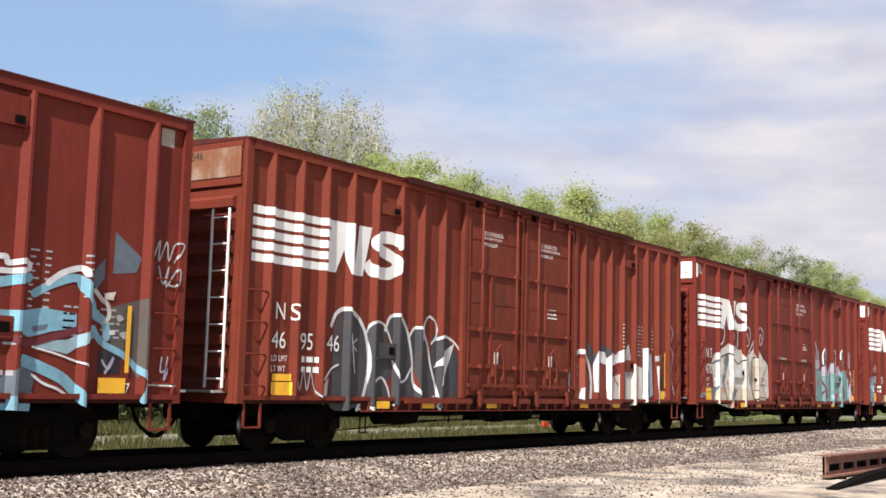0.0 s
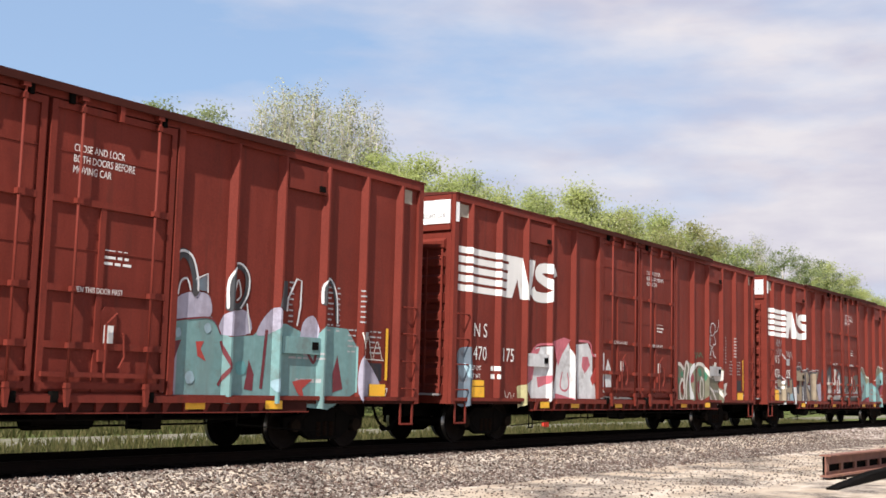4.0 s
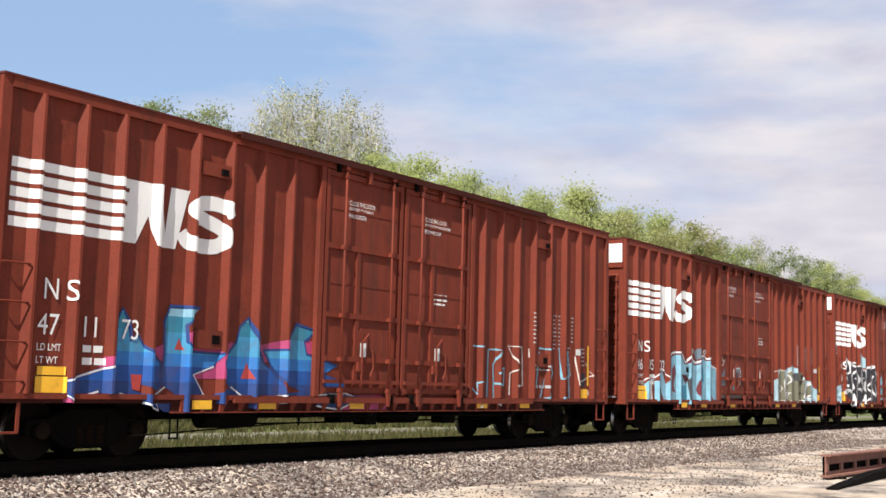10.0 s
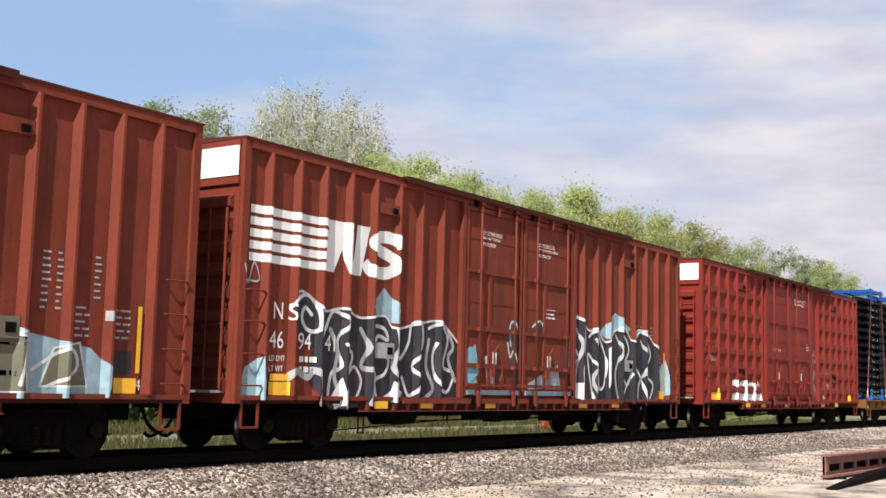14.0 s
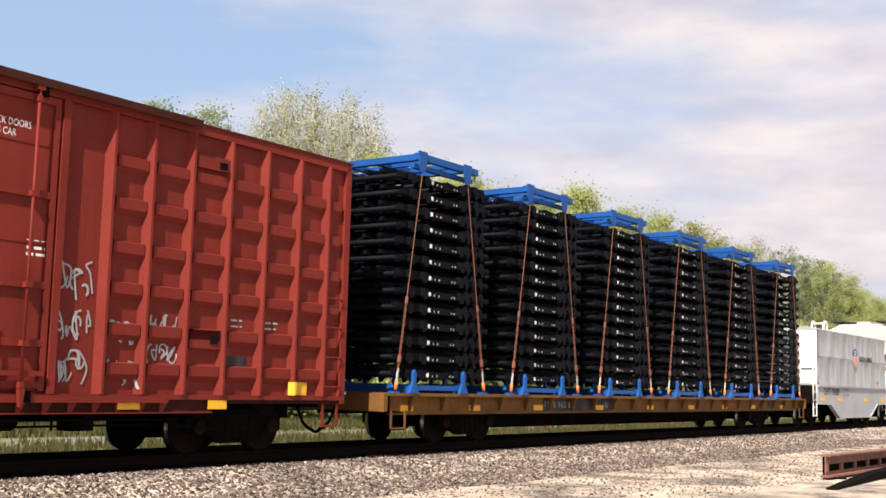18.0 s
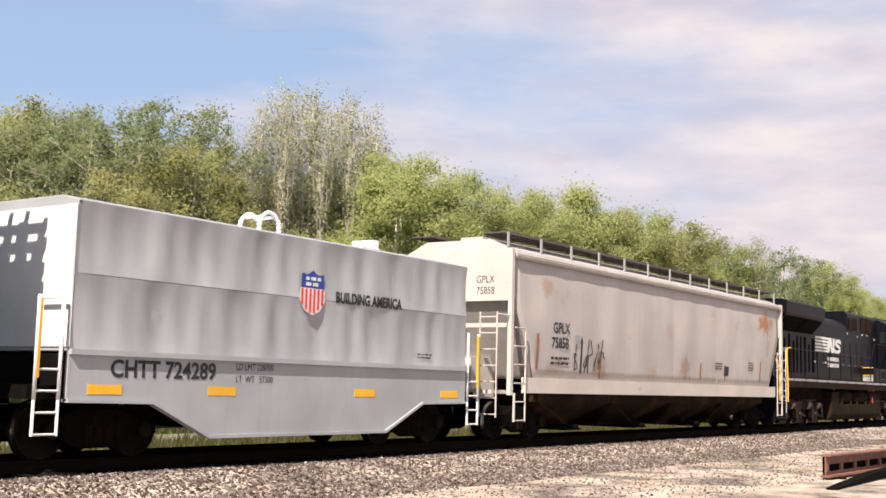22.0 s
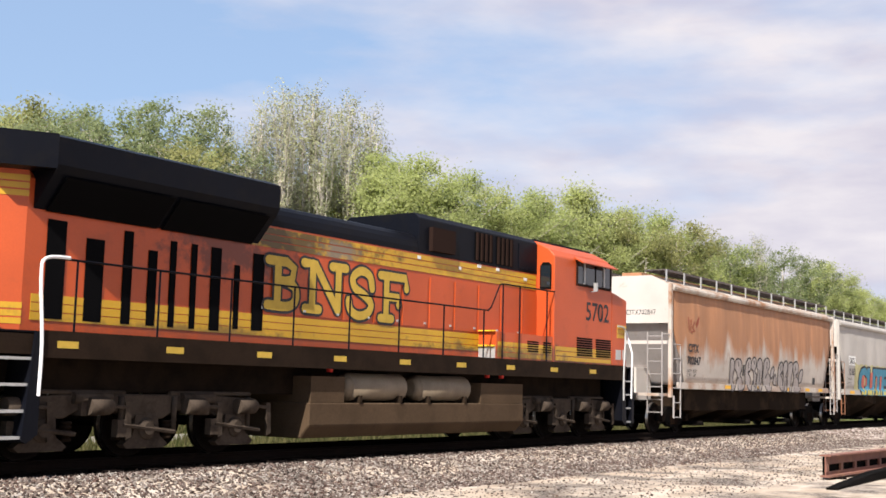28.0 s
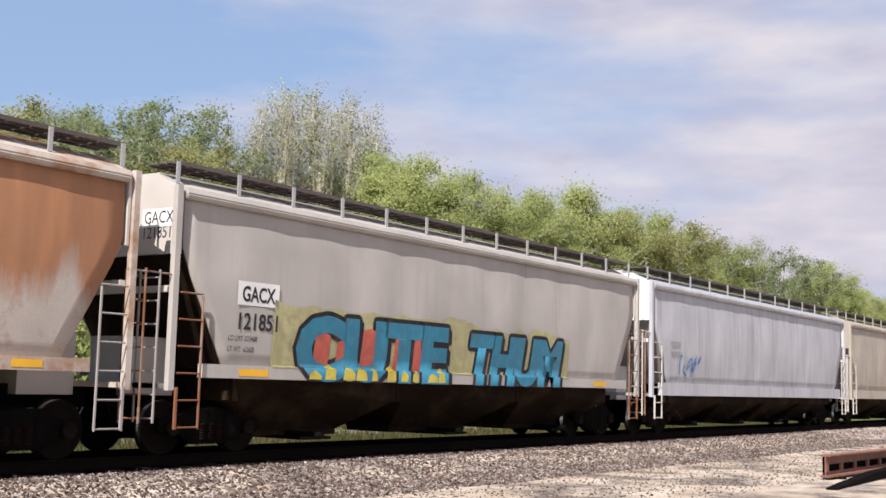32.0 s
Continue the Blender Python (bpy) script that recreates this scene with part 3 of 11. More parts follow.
for y in (-0.755, 0.755):
    bm = bmesh.new()
    prism(bm, [(p + y, q) for p, q in RAIL], "x", -300, 1500)
    for f in bm.faces:
        if f.normal.z > 0.9 and f.calc_center_median().z > -0.01:
            f.material_index = 1
    part("rail", bm, [M["rail"], M["railtop"]], track)

# ballast stones
def stones(name, n, place, mats, size, label, seed):
    r = random.Random(seed)
    base = np.array([(1, 0, 0), (-1, 0, 0), (0, 1, 0), (0, -1, 0), (0, 0, 1), (0, 0, -1)], float)
    tri = np.array([(0, 2, 4), (2, 1, 4), (1, 3, 4), (3, 0, 4), (2, 0, 5), (1, 2, 5), (3, 1, 5), (0, 3, 5)])
    vs, fs = [], []
    nr = np.random.RandomState(seed)
    for k in range(n):
        x, y = place(r)
        s = size * r.uniform(0.55, 1.35)
        v = base * nr.uniform(0.55, 1.15, (6, 1)) * np.array([1.15, 0.9, 0.7]) * s + nr.uniform(-0.3, 0.3, (6, 3)) * s
        q = Euler((r.uniform(-0.6, 0.6), r.uniform(-0.6, 0.6), r.uniform(0, 6.3))).to_matrix()
        v = v @ np.array(q).T
        vs.append(v + np.array([x, y, ground_z(x, y) + s * r.uniform(0.05, 0.4)]))
        fs.append(tri + 6 * k)
    me = bpy.data.meshes.new(name)
    me.from_pydata(np.concatenate(vs).tolist(), [], np.concatenate(fs).tolist())
    me.materials.append(mats)
    return tagged(new(name, me), label, "gravel", kind="stuff")


def stone_material(name, cols):
    m = bpy.data.materials.new(name)
    m.use_nodes = True
    nt = m.node_tree
    b = nt.nodes["Principled BSDF"]
    geo = nt.nodes.new("ShaderNodeNewGeometry")
    r = ramp_node(nt, [(i / (len(cols) - 1), c) for i, c in enumerate(cols)])
    nt.links.new(geo.outputs["Random Per Island"], r.inputs["Fac"])
    g = noise_node(nt, 60, 4)
    gr = ramp_node(nt, [(0.3, (0.8, 0.8, 0.8)), (0.7, (1.15, 1.15, 1.15))])
    nt.links.new(g.outputs["Fac"], gr.inputs["Fac"])
    nt.links.new(mix_node(nt, 1.0, r.outputs["Color"], gr.outputs["Color"], "MULTIPLY"), b.inputs["Base Color"])
    b.inputs["Roughness"].default_value = 0.9
    b.inputs["Specular IOR Level"].default_value = 0.1
    return m


M["ballast"] = stone_material("crushed_limestone", [(0.018, 0.013, 0.011), (0.095, 0.068, 0.058), (0.165, 0.132, 0.115), (0.09, 0.052, 0.042), (0.37, 0.335, 0.30), (0.05, 0.036, 0.031)])
M["far_ballast"] = stone_material("dusty_pale_limestone", [(0.08, 0.06, 0.05), (0.20, 0.15, 0.13), (0.32, 0.26, 0.23), (0.5, 0.45, 0.41), (0.17, 0.13, 0.115)])
# grimy stones whose colour also holds the shade under the train
M["fouled_shaded"] = stone_material("oily_shaded_ballast", [(0.006, 0.0045, 0.004), (0.011, 0.008, 0.007), (0.020, 0.015, 0.012), (0.008, 0.006, 0.005)])
stones("track_ballast", 11000, lambda r: (7 + 60 * r.random() ** 1.4, r.uniform(TRACK_Y - 1.45, TRACK_Y + 1.7)), M["fouled_shaded"], 0.040, "oily ballast between and beside the rails, darkened as in the shade of the train", 14)
stones("ballast", 46000, lambda r: (7 + 45 * r.random() ** 1.6, r.uniform(10.6, 14.0)), M["ballast"], 0.031, "crushed grey and reddish limestone ballast under the track", 11)
stones("far_ballast", 9000, lambda r: (45 + 75 * r.random() ** 1.4, r.uniform(11.5, 13.9)), M["far_ballast"], 0.05, "crushed limestone ballast along the track", 12)
stones("yard_gravel", 6000, lambda r: (13 + 30 * r.random() ** 1.3, r.uniform(7.0, 11.3)), M["ballast"], 0.022, "scattered pebbles on the yard dirt", 13)

# rusty steel beam lying in the yard, a dark bar as a shadow before it, a red marker in the meadow
beam = new("steel_beam")
beam.matrix_basis = pose(23.35, 6.98, ground_z(23.4, 7.0), 0, 0, -1.5)
M["beamrust"] = material("red_brown_rust", (0.20, 0.085, 0.06), 0.8, spots=(0.30, 0.15, 0.09), spot_at=(0.5, 0.75), streaks=(0.1, 0.05, 0.04), bump=0.2)
bm = bmesh.new()
prism(bm, [(0.0, 0.05), (8.0, 0.05), (8.0, 0.09), (0.0, 0.09)], "y", -0.10, 0.10)
prism(bm, [(0.0, 0.46), (8.0, 0.46), (8.0, 0.49), (0.0, 0.49)], "y", -0.12, 0.12)
part("flange", bm, M["beamrust"], beam)
boxes("web", M["beamrust"], beam, (0, 8, -0.01, 0.01, 0.09, 0.16), (0, 8, -0.01, 0.01, 0.30, 0.46), *[(0.9 * k, 0.9 * k + 0.14, -0.03, 0.012, 0.16, 0.30) for k in range(9)])
# black sheet added behind the web as the shade in its slots
boxes("backing_plate", M["black"], beam, (0.02, 7.9, 0.05, 0.06, 0.1, 0.45))
for q in (0.5, 4.0, 7.3):
    boxes("timber_block", M["tie"], beam, (q, q + 0.2, -0.2, 0.2, -0.04, 0.05))
tagged(beam, "red-brown rusty steel beam with slotted web, on blocks", "steel beam")
# low black bar added where a shadow lies on the dirt
old = new("old_timber")
old.matrix_basis = pose(20.75, 6.10, ground_z(21, 6.2) + 0.02, 0, 0, 3.2)
bm = bmesh.new()
prism(bm, [(0.0, -0.05), (9.0, -0.05), (9.0, 0.15), (3.2, 0.13), (0.0, 0.02)], "y", -0.10, 0.10)
bevel(bm, 0.015)
part("timber", bm, M["black"], old)
tagged(old, "dark bar in place of a shadow on the dirt yard", "timber")
mk = new("marker_post")
mk.matrix_basis = pose(41.3, 23.6, ground_z(41.3, 23.6))
boxes("post", M["galv"], mk, (-0.03, 0.03, -0.03, 0.03, -0.1, 0.3))
boxes("flag", colour("signal_red", (0.75, 0.06, 0.04)), mk, (-0.2, 0.2, -0.05, 0.05, 0.22, 0.42), bev=0.02)
tagged(mk, "small red marker in the grass behind the track", "marker")

def tree(name, height, width, leaf, seed, leaves=5200, bare=0.25, leaf_size=0.17, limbs=11, crown_from=0.25, spread=0.042):
    """A tree in parts: tapered trunk, limbs and a crown of small leaf clumps at the twigs."""
    r = random.Random(seed)
    root = new(name)
    bm = bmesh.new()
    tips = []
    top = Vector((r.uniform(-0.6, 0.6), r.uniform(-0.6, 0.6), height * 0.93))
    trunk = [Vector((0, 0, -0.5))]
    for k in range(1, 6):
        f = k / 5
        trunk.append(Vector((top.x * f + r.uniform(-0.15, 0.15), top.y * f + r.uniform(-0.15, 0.15), top.z * f)))
    rad = 0.018 * height
    for k, (a, b) in enumerate(zip(trunk, trunk[1:])):
        rod(bm, a, b, rad * (1 - k / 5.4), 7, rad * (1 - (k + 1) / 5.4))
    part("trunk", bm, M["bark"], root)
    bm = bmesh.new()
    for k in range(limbs):
        f = crown_from + (0.95 - crown_from) * (k + r.random() * 0.6) / limbs
        a = Vector((top.x * f, top.y * f, top.z * f))
        an = k * 2.4 + r.uniform(-0.4, 0.4)
        bulge = math.sin(min(1.0, (f - crown_from * 0.6) / (1 - crown_from * 0.6)) * math.pi) ** 0.6
        ln = width * 0.5 * (0.35 + 0.75 * bulge) * r.uniform(0.75, 1.15)
        rise = r.uniform(0.45, 1.1) * ln * 0.8
        b = a + Vector((math.cos(an) * ln, math.sin(an) * ln, min(rise, height - a.z)))
        mid = (a + b) / 2 + Vector((0, 0, -0.08 * ln))
        rod(bm, a, mid, 0.05 * (1.3 - f), 5, 0.035 * (1.3 - f))
        rod(bm, mid, b, 0.035 * (1.3 - f), 5, 0.012)
        for j in range(7):
            c = a.lerp(b, r.uniform(0.35, 1.0))
            d = c + Vector((r.gauss(0, 1), r.gauss(0, 1), r.gauss(0.35, 0.6))) * 0.105 * width
            rod(bm, c, d, 0.014, 4, 0.005)
            tips.append((c, d))
    part("branch_work", bm, M["bark"], root, kind="stuff")
    vs, fs, ns = [], [], []
    n = 0
    clumps = []
    for c, d in tips:
        for j in range(2):
            clumps.append((c.lerp(d, r.uniform(0.35, 1.1)) + Vector((r.gauss(0, 1), r.gauss(0, 1), r.gauss(0, 1))) * 0.02 * width, r.uniform(0.5, 1.2)))
    for k in range(leaves):
        c, loose = clumps[r.randrange(len(clumps))]
        p = c + Vector((r.gauss(0, 1), r.gauss(0, 1), r.gauss(0, 0.75))) * spread * width * loose
        q = Euler((r.uniform(-1.0, 1.0), r.uniform(-1.0, 1.0), r.uniform(0, 6.3))).to_matrix()
        s = leaf_size * r.uniform(0.6, 1.4)
        three = [p + q @ (Vector(e) * s) for e in ((-0.55, -0.35, 0), (0.6, -0.2, 0.1), (0.0, 0.6, -0.05))]
        out = ((p - c).normalized() * 0.3 + (p - Vector((top.x * 0.6, top.y * 0.6, height * 0.5))).normalized() * 0.6 + Vector((0, 0, 0.25))).normalized()
        if (three[1] - three[0]).cross(three[2] - three[0]).dot(out) < 0:
            three.reverse()
        vs += three
        ns += [tuple(out)] * 3
        fs.append((n, n + 1, n + 2))
        n += 3
    tall = sorted(v.z for v in vs)[int(len(vs) * 0.985)]
    me = bpy.data.meshes.new("crown")
    me.from_pydata([tuple(v) for v in vs], [], fs)
    me.materials.append(leaf)
    me.polygons.foreach_set("use_smooth", [True] * len(fs))
    me.normals_split_custom_set_from_vertices(ns)
    part("crown", me, None, root)
    root["tall"] = tall
    return root


def poplar(name, height, width, leaf, seed, leaves, leaf_size):
    """A tall tree with many steep limbs that fan out from the trunk, bare below, with a thin haze of new leaves round the twigs."""
    r = random.Random(seed)
    root = new(name)
    bm = bmesh.new()
    way = [Vector((r.uniform(-0.12, 0.12) * k, r.uniform(-0.12, 0.12) * k, height * 0.19 * k - 0.4)) for k in range(6)]
    for k, (a, b) in enumerate(zip(way, way[1:])):
        rod(bm, a, b, 0.013 * height * (1 - k / 5.6), 7, 0.013 * height * (1 - (k + 1) / 5.6))
    part("trunk", bm, M["bark"], root)
    bm = bmesh.new()
    twigs = []
    for k in range(34):
        f = 0.16 + 0.72 * (k + r.random()) / 34
        i = min(4, int(f * 5))
        a = way[i].lerp(way[i + 1], f * 5 - i)
        an = k * 2.4 + r.uniform(-0.3, 0.3)
        ln = height * r.uniform(0.24, 0.40) * (1.05 - 0.55 * f)
        out = width / height * r.uniform(0.55, 1.05)
        b = a + Vector((math.cos(an) * out, math.sin(an) * out, 1.0)).normalized() * ln
        mid = a.lerp(b, 0.45) + Vector((math.cos(an), math.sin(an), -0.3)) * 0.06 * ln
        rod(bm, a, mid, 0.07 * (1.1 - f), 5, 0.045 * (1.1 - f))
        rod(bm, mid, b, 0.045 * (1.1 - f), 5, 0.012)
        for j in range(9):
            c = (a.lerp(mid, r.uniform(0.5, 1)) if j < 2 else mid.lerp(b, r.random()))
            d = c + Vector((r.gauss(0, 0.3), r.gauss(0, 0.3), r.uniform(0.3, 1.1))) * height * 0.055
            rod(bm, c, d, 0.013, 3, 0.004)
            twigs.append((c, d))
    part("branch_work", bm, M["bark"], root, kind="stuff")
    vs, ns, fs = [], [], []
    for k in range(leaves):
        c, d = twigs[r.randrange(len(twigs))]
        p = c.lerp(d, r.uniform(0.1, 1.25)) + Vector((r.gauss(0, 1), r.gauss(0, 1), r.gauss(0, 1))) * 0.011 * height
        q = Euler((r.uniform(-1.2, 1.2), r.uniform(-1.2, 1.2), r.uniform(0, 6.3))).to_matrix()
        s = leaf_size * r.uniform(0.6, 1.4)
        three = [p + q @ (Vector(e) * s) for e in ((-0.55, -0.35, 0), (0.6, -0.2, 0.1), (0.0, 0.6, -0.05))]
        out = (Vector((p.x, p.y, 0)).normalized() + Vector((r.gauss(0, 0.4), r.gauss(0, 0.4), 0.5))).normalized()
        if (three[1] - three[0]).cross(three[2] - three[0]).dot(out) < 0:
            three.reverse()
        fs.append((len(vs), len(vs) + 1, len(vs) + 2))
        vs += [tuple(v) for v in three]
        ns += [tuple(out)] * 3
    root["tall"] = sorted(v[2] for v in vs)[int(len(vs) * 0.99)]
    me = bpy.data.meshes.new("crown")
    me.from_pydata(vs, [], fs)
    me.materials.append(leaf)
    me.polygons.foreach_set("use_smooth", [True] * len(fs))
    me.normals_split_custom_set_from_vertices(ns)
    part("crown", me, None, root)
    return root


def shrub(name, w, h, leaf, seed, leaves=1500):
    r = random.Random(seed)
    root = new(name)
    bm = bmesh.new()
    lobes = []
    for k in range(9):
        a = r.uniform(0, 6.3)
        p = Vector((math.cos(a) * w * 0.42 * r.random(), math.sin(a) * w * 0.42 * r.random(), h * r.uniform(0.3, 0.95)))
        rod(bm, (p.x * 0.2, p.y * 0.2, -0.2), p, 0.03, 4, 0.01)
        lobes.append(p)
    part("branch_work", bm, M["bark"], root, kind="stuff")
    vs, fs, ns, n = [], [], [], 0
    for k in range(leaves):
        c = lobes[r.randrange(9)]
        p = c + Vector((r.gauss(0, 1), r.gauss(0, 1), r.gauss(0, 0.8))) * 0.16 * w
        p.z = max(0.05, p.z)
        q = Euler((r.uniform(-1.2, 1.2), r.uniform(-1.2, 1.2), r.uniform(0, 6.3))).to_matrix()
        s = 0.17 * r.uniform(0.6, 1.4)
        three = [p + q @ (Vector(e) * s) for e in ((-0.55, -0.35, 0), (0.6, -0.2, 0.1), (0.0, 0.6, -0.05))]
        out = ((p - c).normalized() + Vector((p.x, p.y, 0.3)).normalized() * 0.6).normalized()
        if (three[1] - three[0]).cross(three[2] - three[0]).dot(out) < 0:
            three.reverse()
        vs += [tuple(v) for v in three]
        ns += [tuple(out)] * 3
        fs.append((n, n + 1, n + 2))
        n += 3
    root["tall"] = h * 1.15
    me = bpy.data.meshes.new("foliage")
    me.from_pydata(vs, [], fs)
    me.materials.append(leaf)
    me.polygons.foreach_set("use_smooth", [True] * len(fs))
    me.normals_split_custom_set_from_vertices(ns)
    part("foliage", me, None, root)
    return root


def plant(ob, x, y, s, turn, label, category, group):
    """Set a built tree down, or a copy of it if it already stands."""
    m = pose(x, y, ground_z(x, y), 0, 0, turn)
    if "placed" in ob:
        c = copy_thing(ob, m)
    else:
        c = ob
        c["placed"] = 1
        c.matrix_basis = m
    c.scale = (s, s, s)
    return tagged(c, label, category, group)


T = {
    "poplar": (poplar("tree", 17.0, 2.7, M["leaf_pale"], 21, 5600, 0.095), "tall poplar with sparse pale new leaves and bare branches", "tree"),
    "maple": (tree("tree", 13.0, 5.6, M["leaf_green"], 22, 18000, 0.1, 0.115, 15, 0.2, 0.075), "fresh green broadleaf tree at the wood's edge", "tree"),
    "oak": (tree("tree", 14.0, 8.0, M["leaf_dark"], 23, 13000, 0.3, 0.125, 14, 0.22), "dark green airy tree with loose crown", "tree"),
    "olive": (tree("tree", 11.5, 5.6, M["leaf_yellow"], 24, 17000, 0.1, 0.12, 13, 0.15, 0.075), "olive-yellow leafed tree in the wood", "tree"),
    "maple2": (tree("tree", 12.0, 5.2, M["leaf_green"], 25, 18000, 0.0, 0.115, 14, 0.15, 0.075), "dense bright green tree at the wood's edge", "tree"),
    "bush": (shrub("shrub", 4.5, 3.6, M["leaf_green"], 31, 5000), "green bush at the foot of the wood", "bush"),
    "bush2": (shrub("shrub", 4.0, 3.0, M["leaf_dark"], 32, 4600), "dark green bush at the foot of the wood", "bush"),
}


def stand(kind, ratio_x, y, height):
    """A tree on the line of sight whose x over y is ratio_x, at distance y, with its top at the given height over the camera's y."""
    ob, label, cat = T[kind]
    full = ob["tall"]
    x = ratio_x * y
    s = (height * (y - 3.4) + CAM.z - ground_z(x, y)) / full
    plant(ob, x, y, s, rng.uniform(0, 360), label, cat, "trees of the wooded hillside" if cat == "tree" else "bushes at the wood's edge")


# the crowns that stand out against the sky, by their bearing, distance and height
for row in (("oak", 0.42, 50, 0.250), ("oak", 0.55, 50, 0.250), ("oak", 0.669, 52, 0.250), ("oak", 0.701, 50, 0.247), ("oak", 0.762, 48, 0.286), ("oak", 0.786, 52, 0.306), ("oak", 0.825, 50, 0.303), ("oak", 0.865, 52, 0.314),
            ("oak", 0.908, 50, 0.312), ("olive", 0.923, 44, 0.291), ("poplar", 0.976, 52, 0.321), ("poplar", 1.012, 50, 0.340), ("poplar", 1.029, 51, 0.364), ("poplar", 1.067, 50, 0.383), ("poplar", 1.085, 52, 0.400), ("poplar", 1.112, 51, 0.403), ("poplar", 1.142, 50, 0.391), ("poplar", 1.175, 52, 0.390), ("poplar", 1.203, 50, 0.419), ("poplar", 1.231, 52, 0.402), ("poplar", 1.260, 50, 0.377)):
    stand(*row)
for row in (("maple", 1.290, 48, 0.345), ("maple", 1.352, 46, 0.347), ("maple2", 1.305, 44, 0.319), ("maple", 1.461, 48, 0.344), ("maple2", 1.404, 44, 0.310), ("maple", 1.521, 50, 0.334), ("maple2", 1.565, 48, 0.296),
            ("maple", 1.644, 50, 0.325), ("maple", 1.738, 50, 0.356), ("maple2", 1.830, 52, 0.376), ("maple", 1.907, 50, 0.385), ("olive", 1.990, 50, 0.360), ("maple", 2.090, 50, 0.372), ("maple2", 2.183, 52, 0.375),
            ("olive", 2.284, 48, 0.365), ("maple", 2.375, 50, 0.366), ("oak", 2.513, 52, 0.364), ("maple", 2.648, 50, 0.361), ("poplar", 2.824, 52, 0.415), ("oak", 2.996, 50, 0.388), ("oak", 3.162, 52, 0.396), ("maple", 3.315, 50, 0.391)):
    stand(*row)
for row in (("maple2", 3.509, 50, 0.376), ("maple", 3.721, 52, 0.345), ("maple", 3.994, 50, 0.344), ("oak", 4.3, 50, 0.330), ("maple2", 4.7, 52, 0.321), ("maple", 5.2, 50, 0.321), ("oak", 6.2, 52, 0.321), ("maple", 7.2, 50, 0.321)):
    stand(*row)
# a closed row behind them, a little lower
a = 0.62
while a < 5.5:
    full = 0.30 + 0.075 * min(1.0, max(0.0, (a - 0.9) / 1.0)) - 0.045 * max(0.0, 1 - abs(a - 1.57) / 0.14)
    stand(rng.choice(["maple", "maple2", "olive", "oak"]), a, rng.uniform(55, 60), full * rng.uniform(0.84, 0.93))
    a *= 1.047
# the lower edge of the wood in front of them
k = 0
a = 0.35
while a < 6:
    y = rng.uniform(38, 44)
    kind = rng.choice(["maple2", "olive", "maple", "maple2", "oak"]) if 0.6 < a else "maple2"
    stand(kind, a, y, rng.uniform(0.17, 0.25))
    stand(rng.choice(["bush", "bush2"]), a + rng.uniform(-0.04, 0.04), rng.uniform(34, 37), rng.uniform(0.05, 0.085))
    a *= 1.10


# grass tufts behind the track
def tufts(name, n, x_range, y_range, hgt, seed, label):
    r = random.Random(seed)
    vs, fs, k = [], [], 0
    for i in range(n):
        x, y = r.uniform(*x_range), r.uniform(*y_range)
        if 25.0 < y < 28.8:
            continue
        z = ground_z(x, y) - 0.02
        h = hgt * r.uniform(0.4, 1.3)
        for j in range(3):
            a = r.uniform(0, 6.3)
            w = 0.035
            dx, dy = math.cos(a), math.sin(a)
            lx, ly = r.gauss(0, 0.3) * h, r.gauss(0, 0.3) * h
            vs += [(x - dx * w, y - dy * w, z), (x + dx * w, y + dy * w, z), (x + lx, y + ly, z + h)]
            fs.append((k, k + 1, k + 2))
            k += 3
    me = bpy.data.meshes.new(name)
    me.from_pydata(vs, [], fs)
    me.materials.append(M["grass"])
    return tagged(new(name, me), label, "grass", kind="stuff")


tufts("grass", 22000, (14, 75), (18.6, 36), 0.32, 41, "uneven green spring grass beyond the track")

# ---------------------------------------------------------------- running gear
WHEEL_R = 0.44
CACHE = {}
ROLLERS = []     # (wheelset, place on its truck, radius)


def wheelset_mesh(r):
    key = ("wheelset", r)
    if key not in CACHE:
        bm = bmesh.new()
        for s in (-1, 1):
            prof = [(0.10, 0.80), (0.16, 0.815), (0.18, 0.785), (r - 0.09, 0.755), (r - 0.05, 0.80), (r - 0.012, 0.815), (r, 0.80), (r + 0.002, 0.715), (r + 0.028, 0.70), (r + 0.028, 0.68), (r - 0.04, 0.675), (r - 0.08, 0.70), (0.19, 0.70), (0.15, 0.66), (0.10, 0.66)]
            lathe(bm, [(a, b * s) for a, b in prof], 28)
        rod(bm, (0, -0.98, 0), (0, 0.98, 0), 0.085, 12)
        for i in range(3):
            a = 2 * math.pi * i / 3
            for s in (-1, 1):
                rod(bm, (0.05 * math.cos(a), 0.97 * s, 0.05 * math.sin(a)), (0.05 * math.cos(a), 0.995 * s, 0.05 * math.sin(a)), 0.016, 6)
        bmesh.ops.recalc_face_normals(bm, faces=bm.faces)
        for f in bm.faces:
            c = f.calc_center_median()
            if abs(math.hypot(c.x, c.z) - r) < 0.005 and abs(f.normal.y) < 0.3:
                f.material_index = 1
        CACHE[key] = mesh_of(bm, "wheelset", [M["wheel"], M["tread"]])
    return CACHE[key]


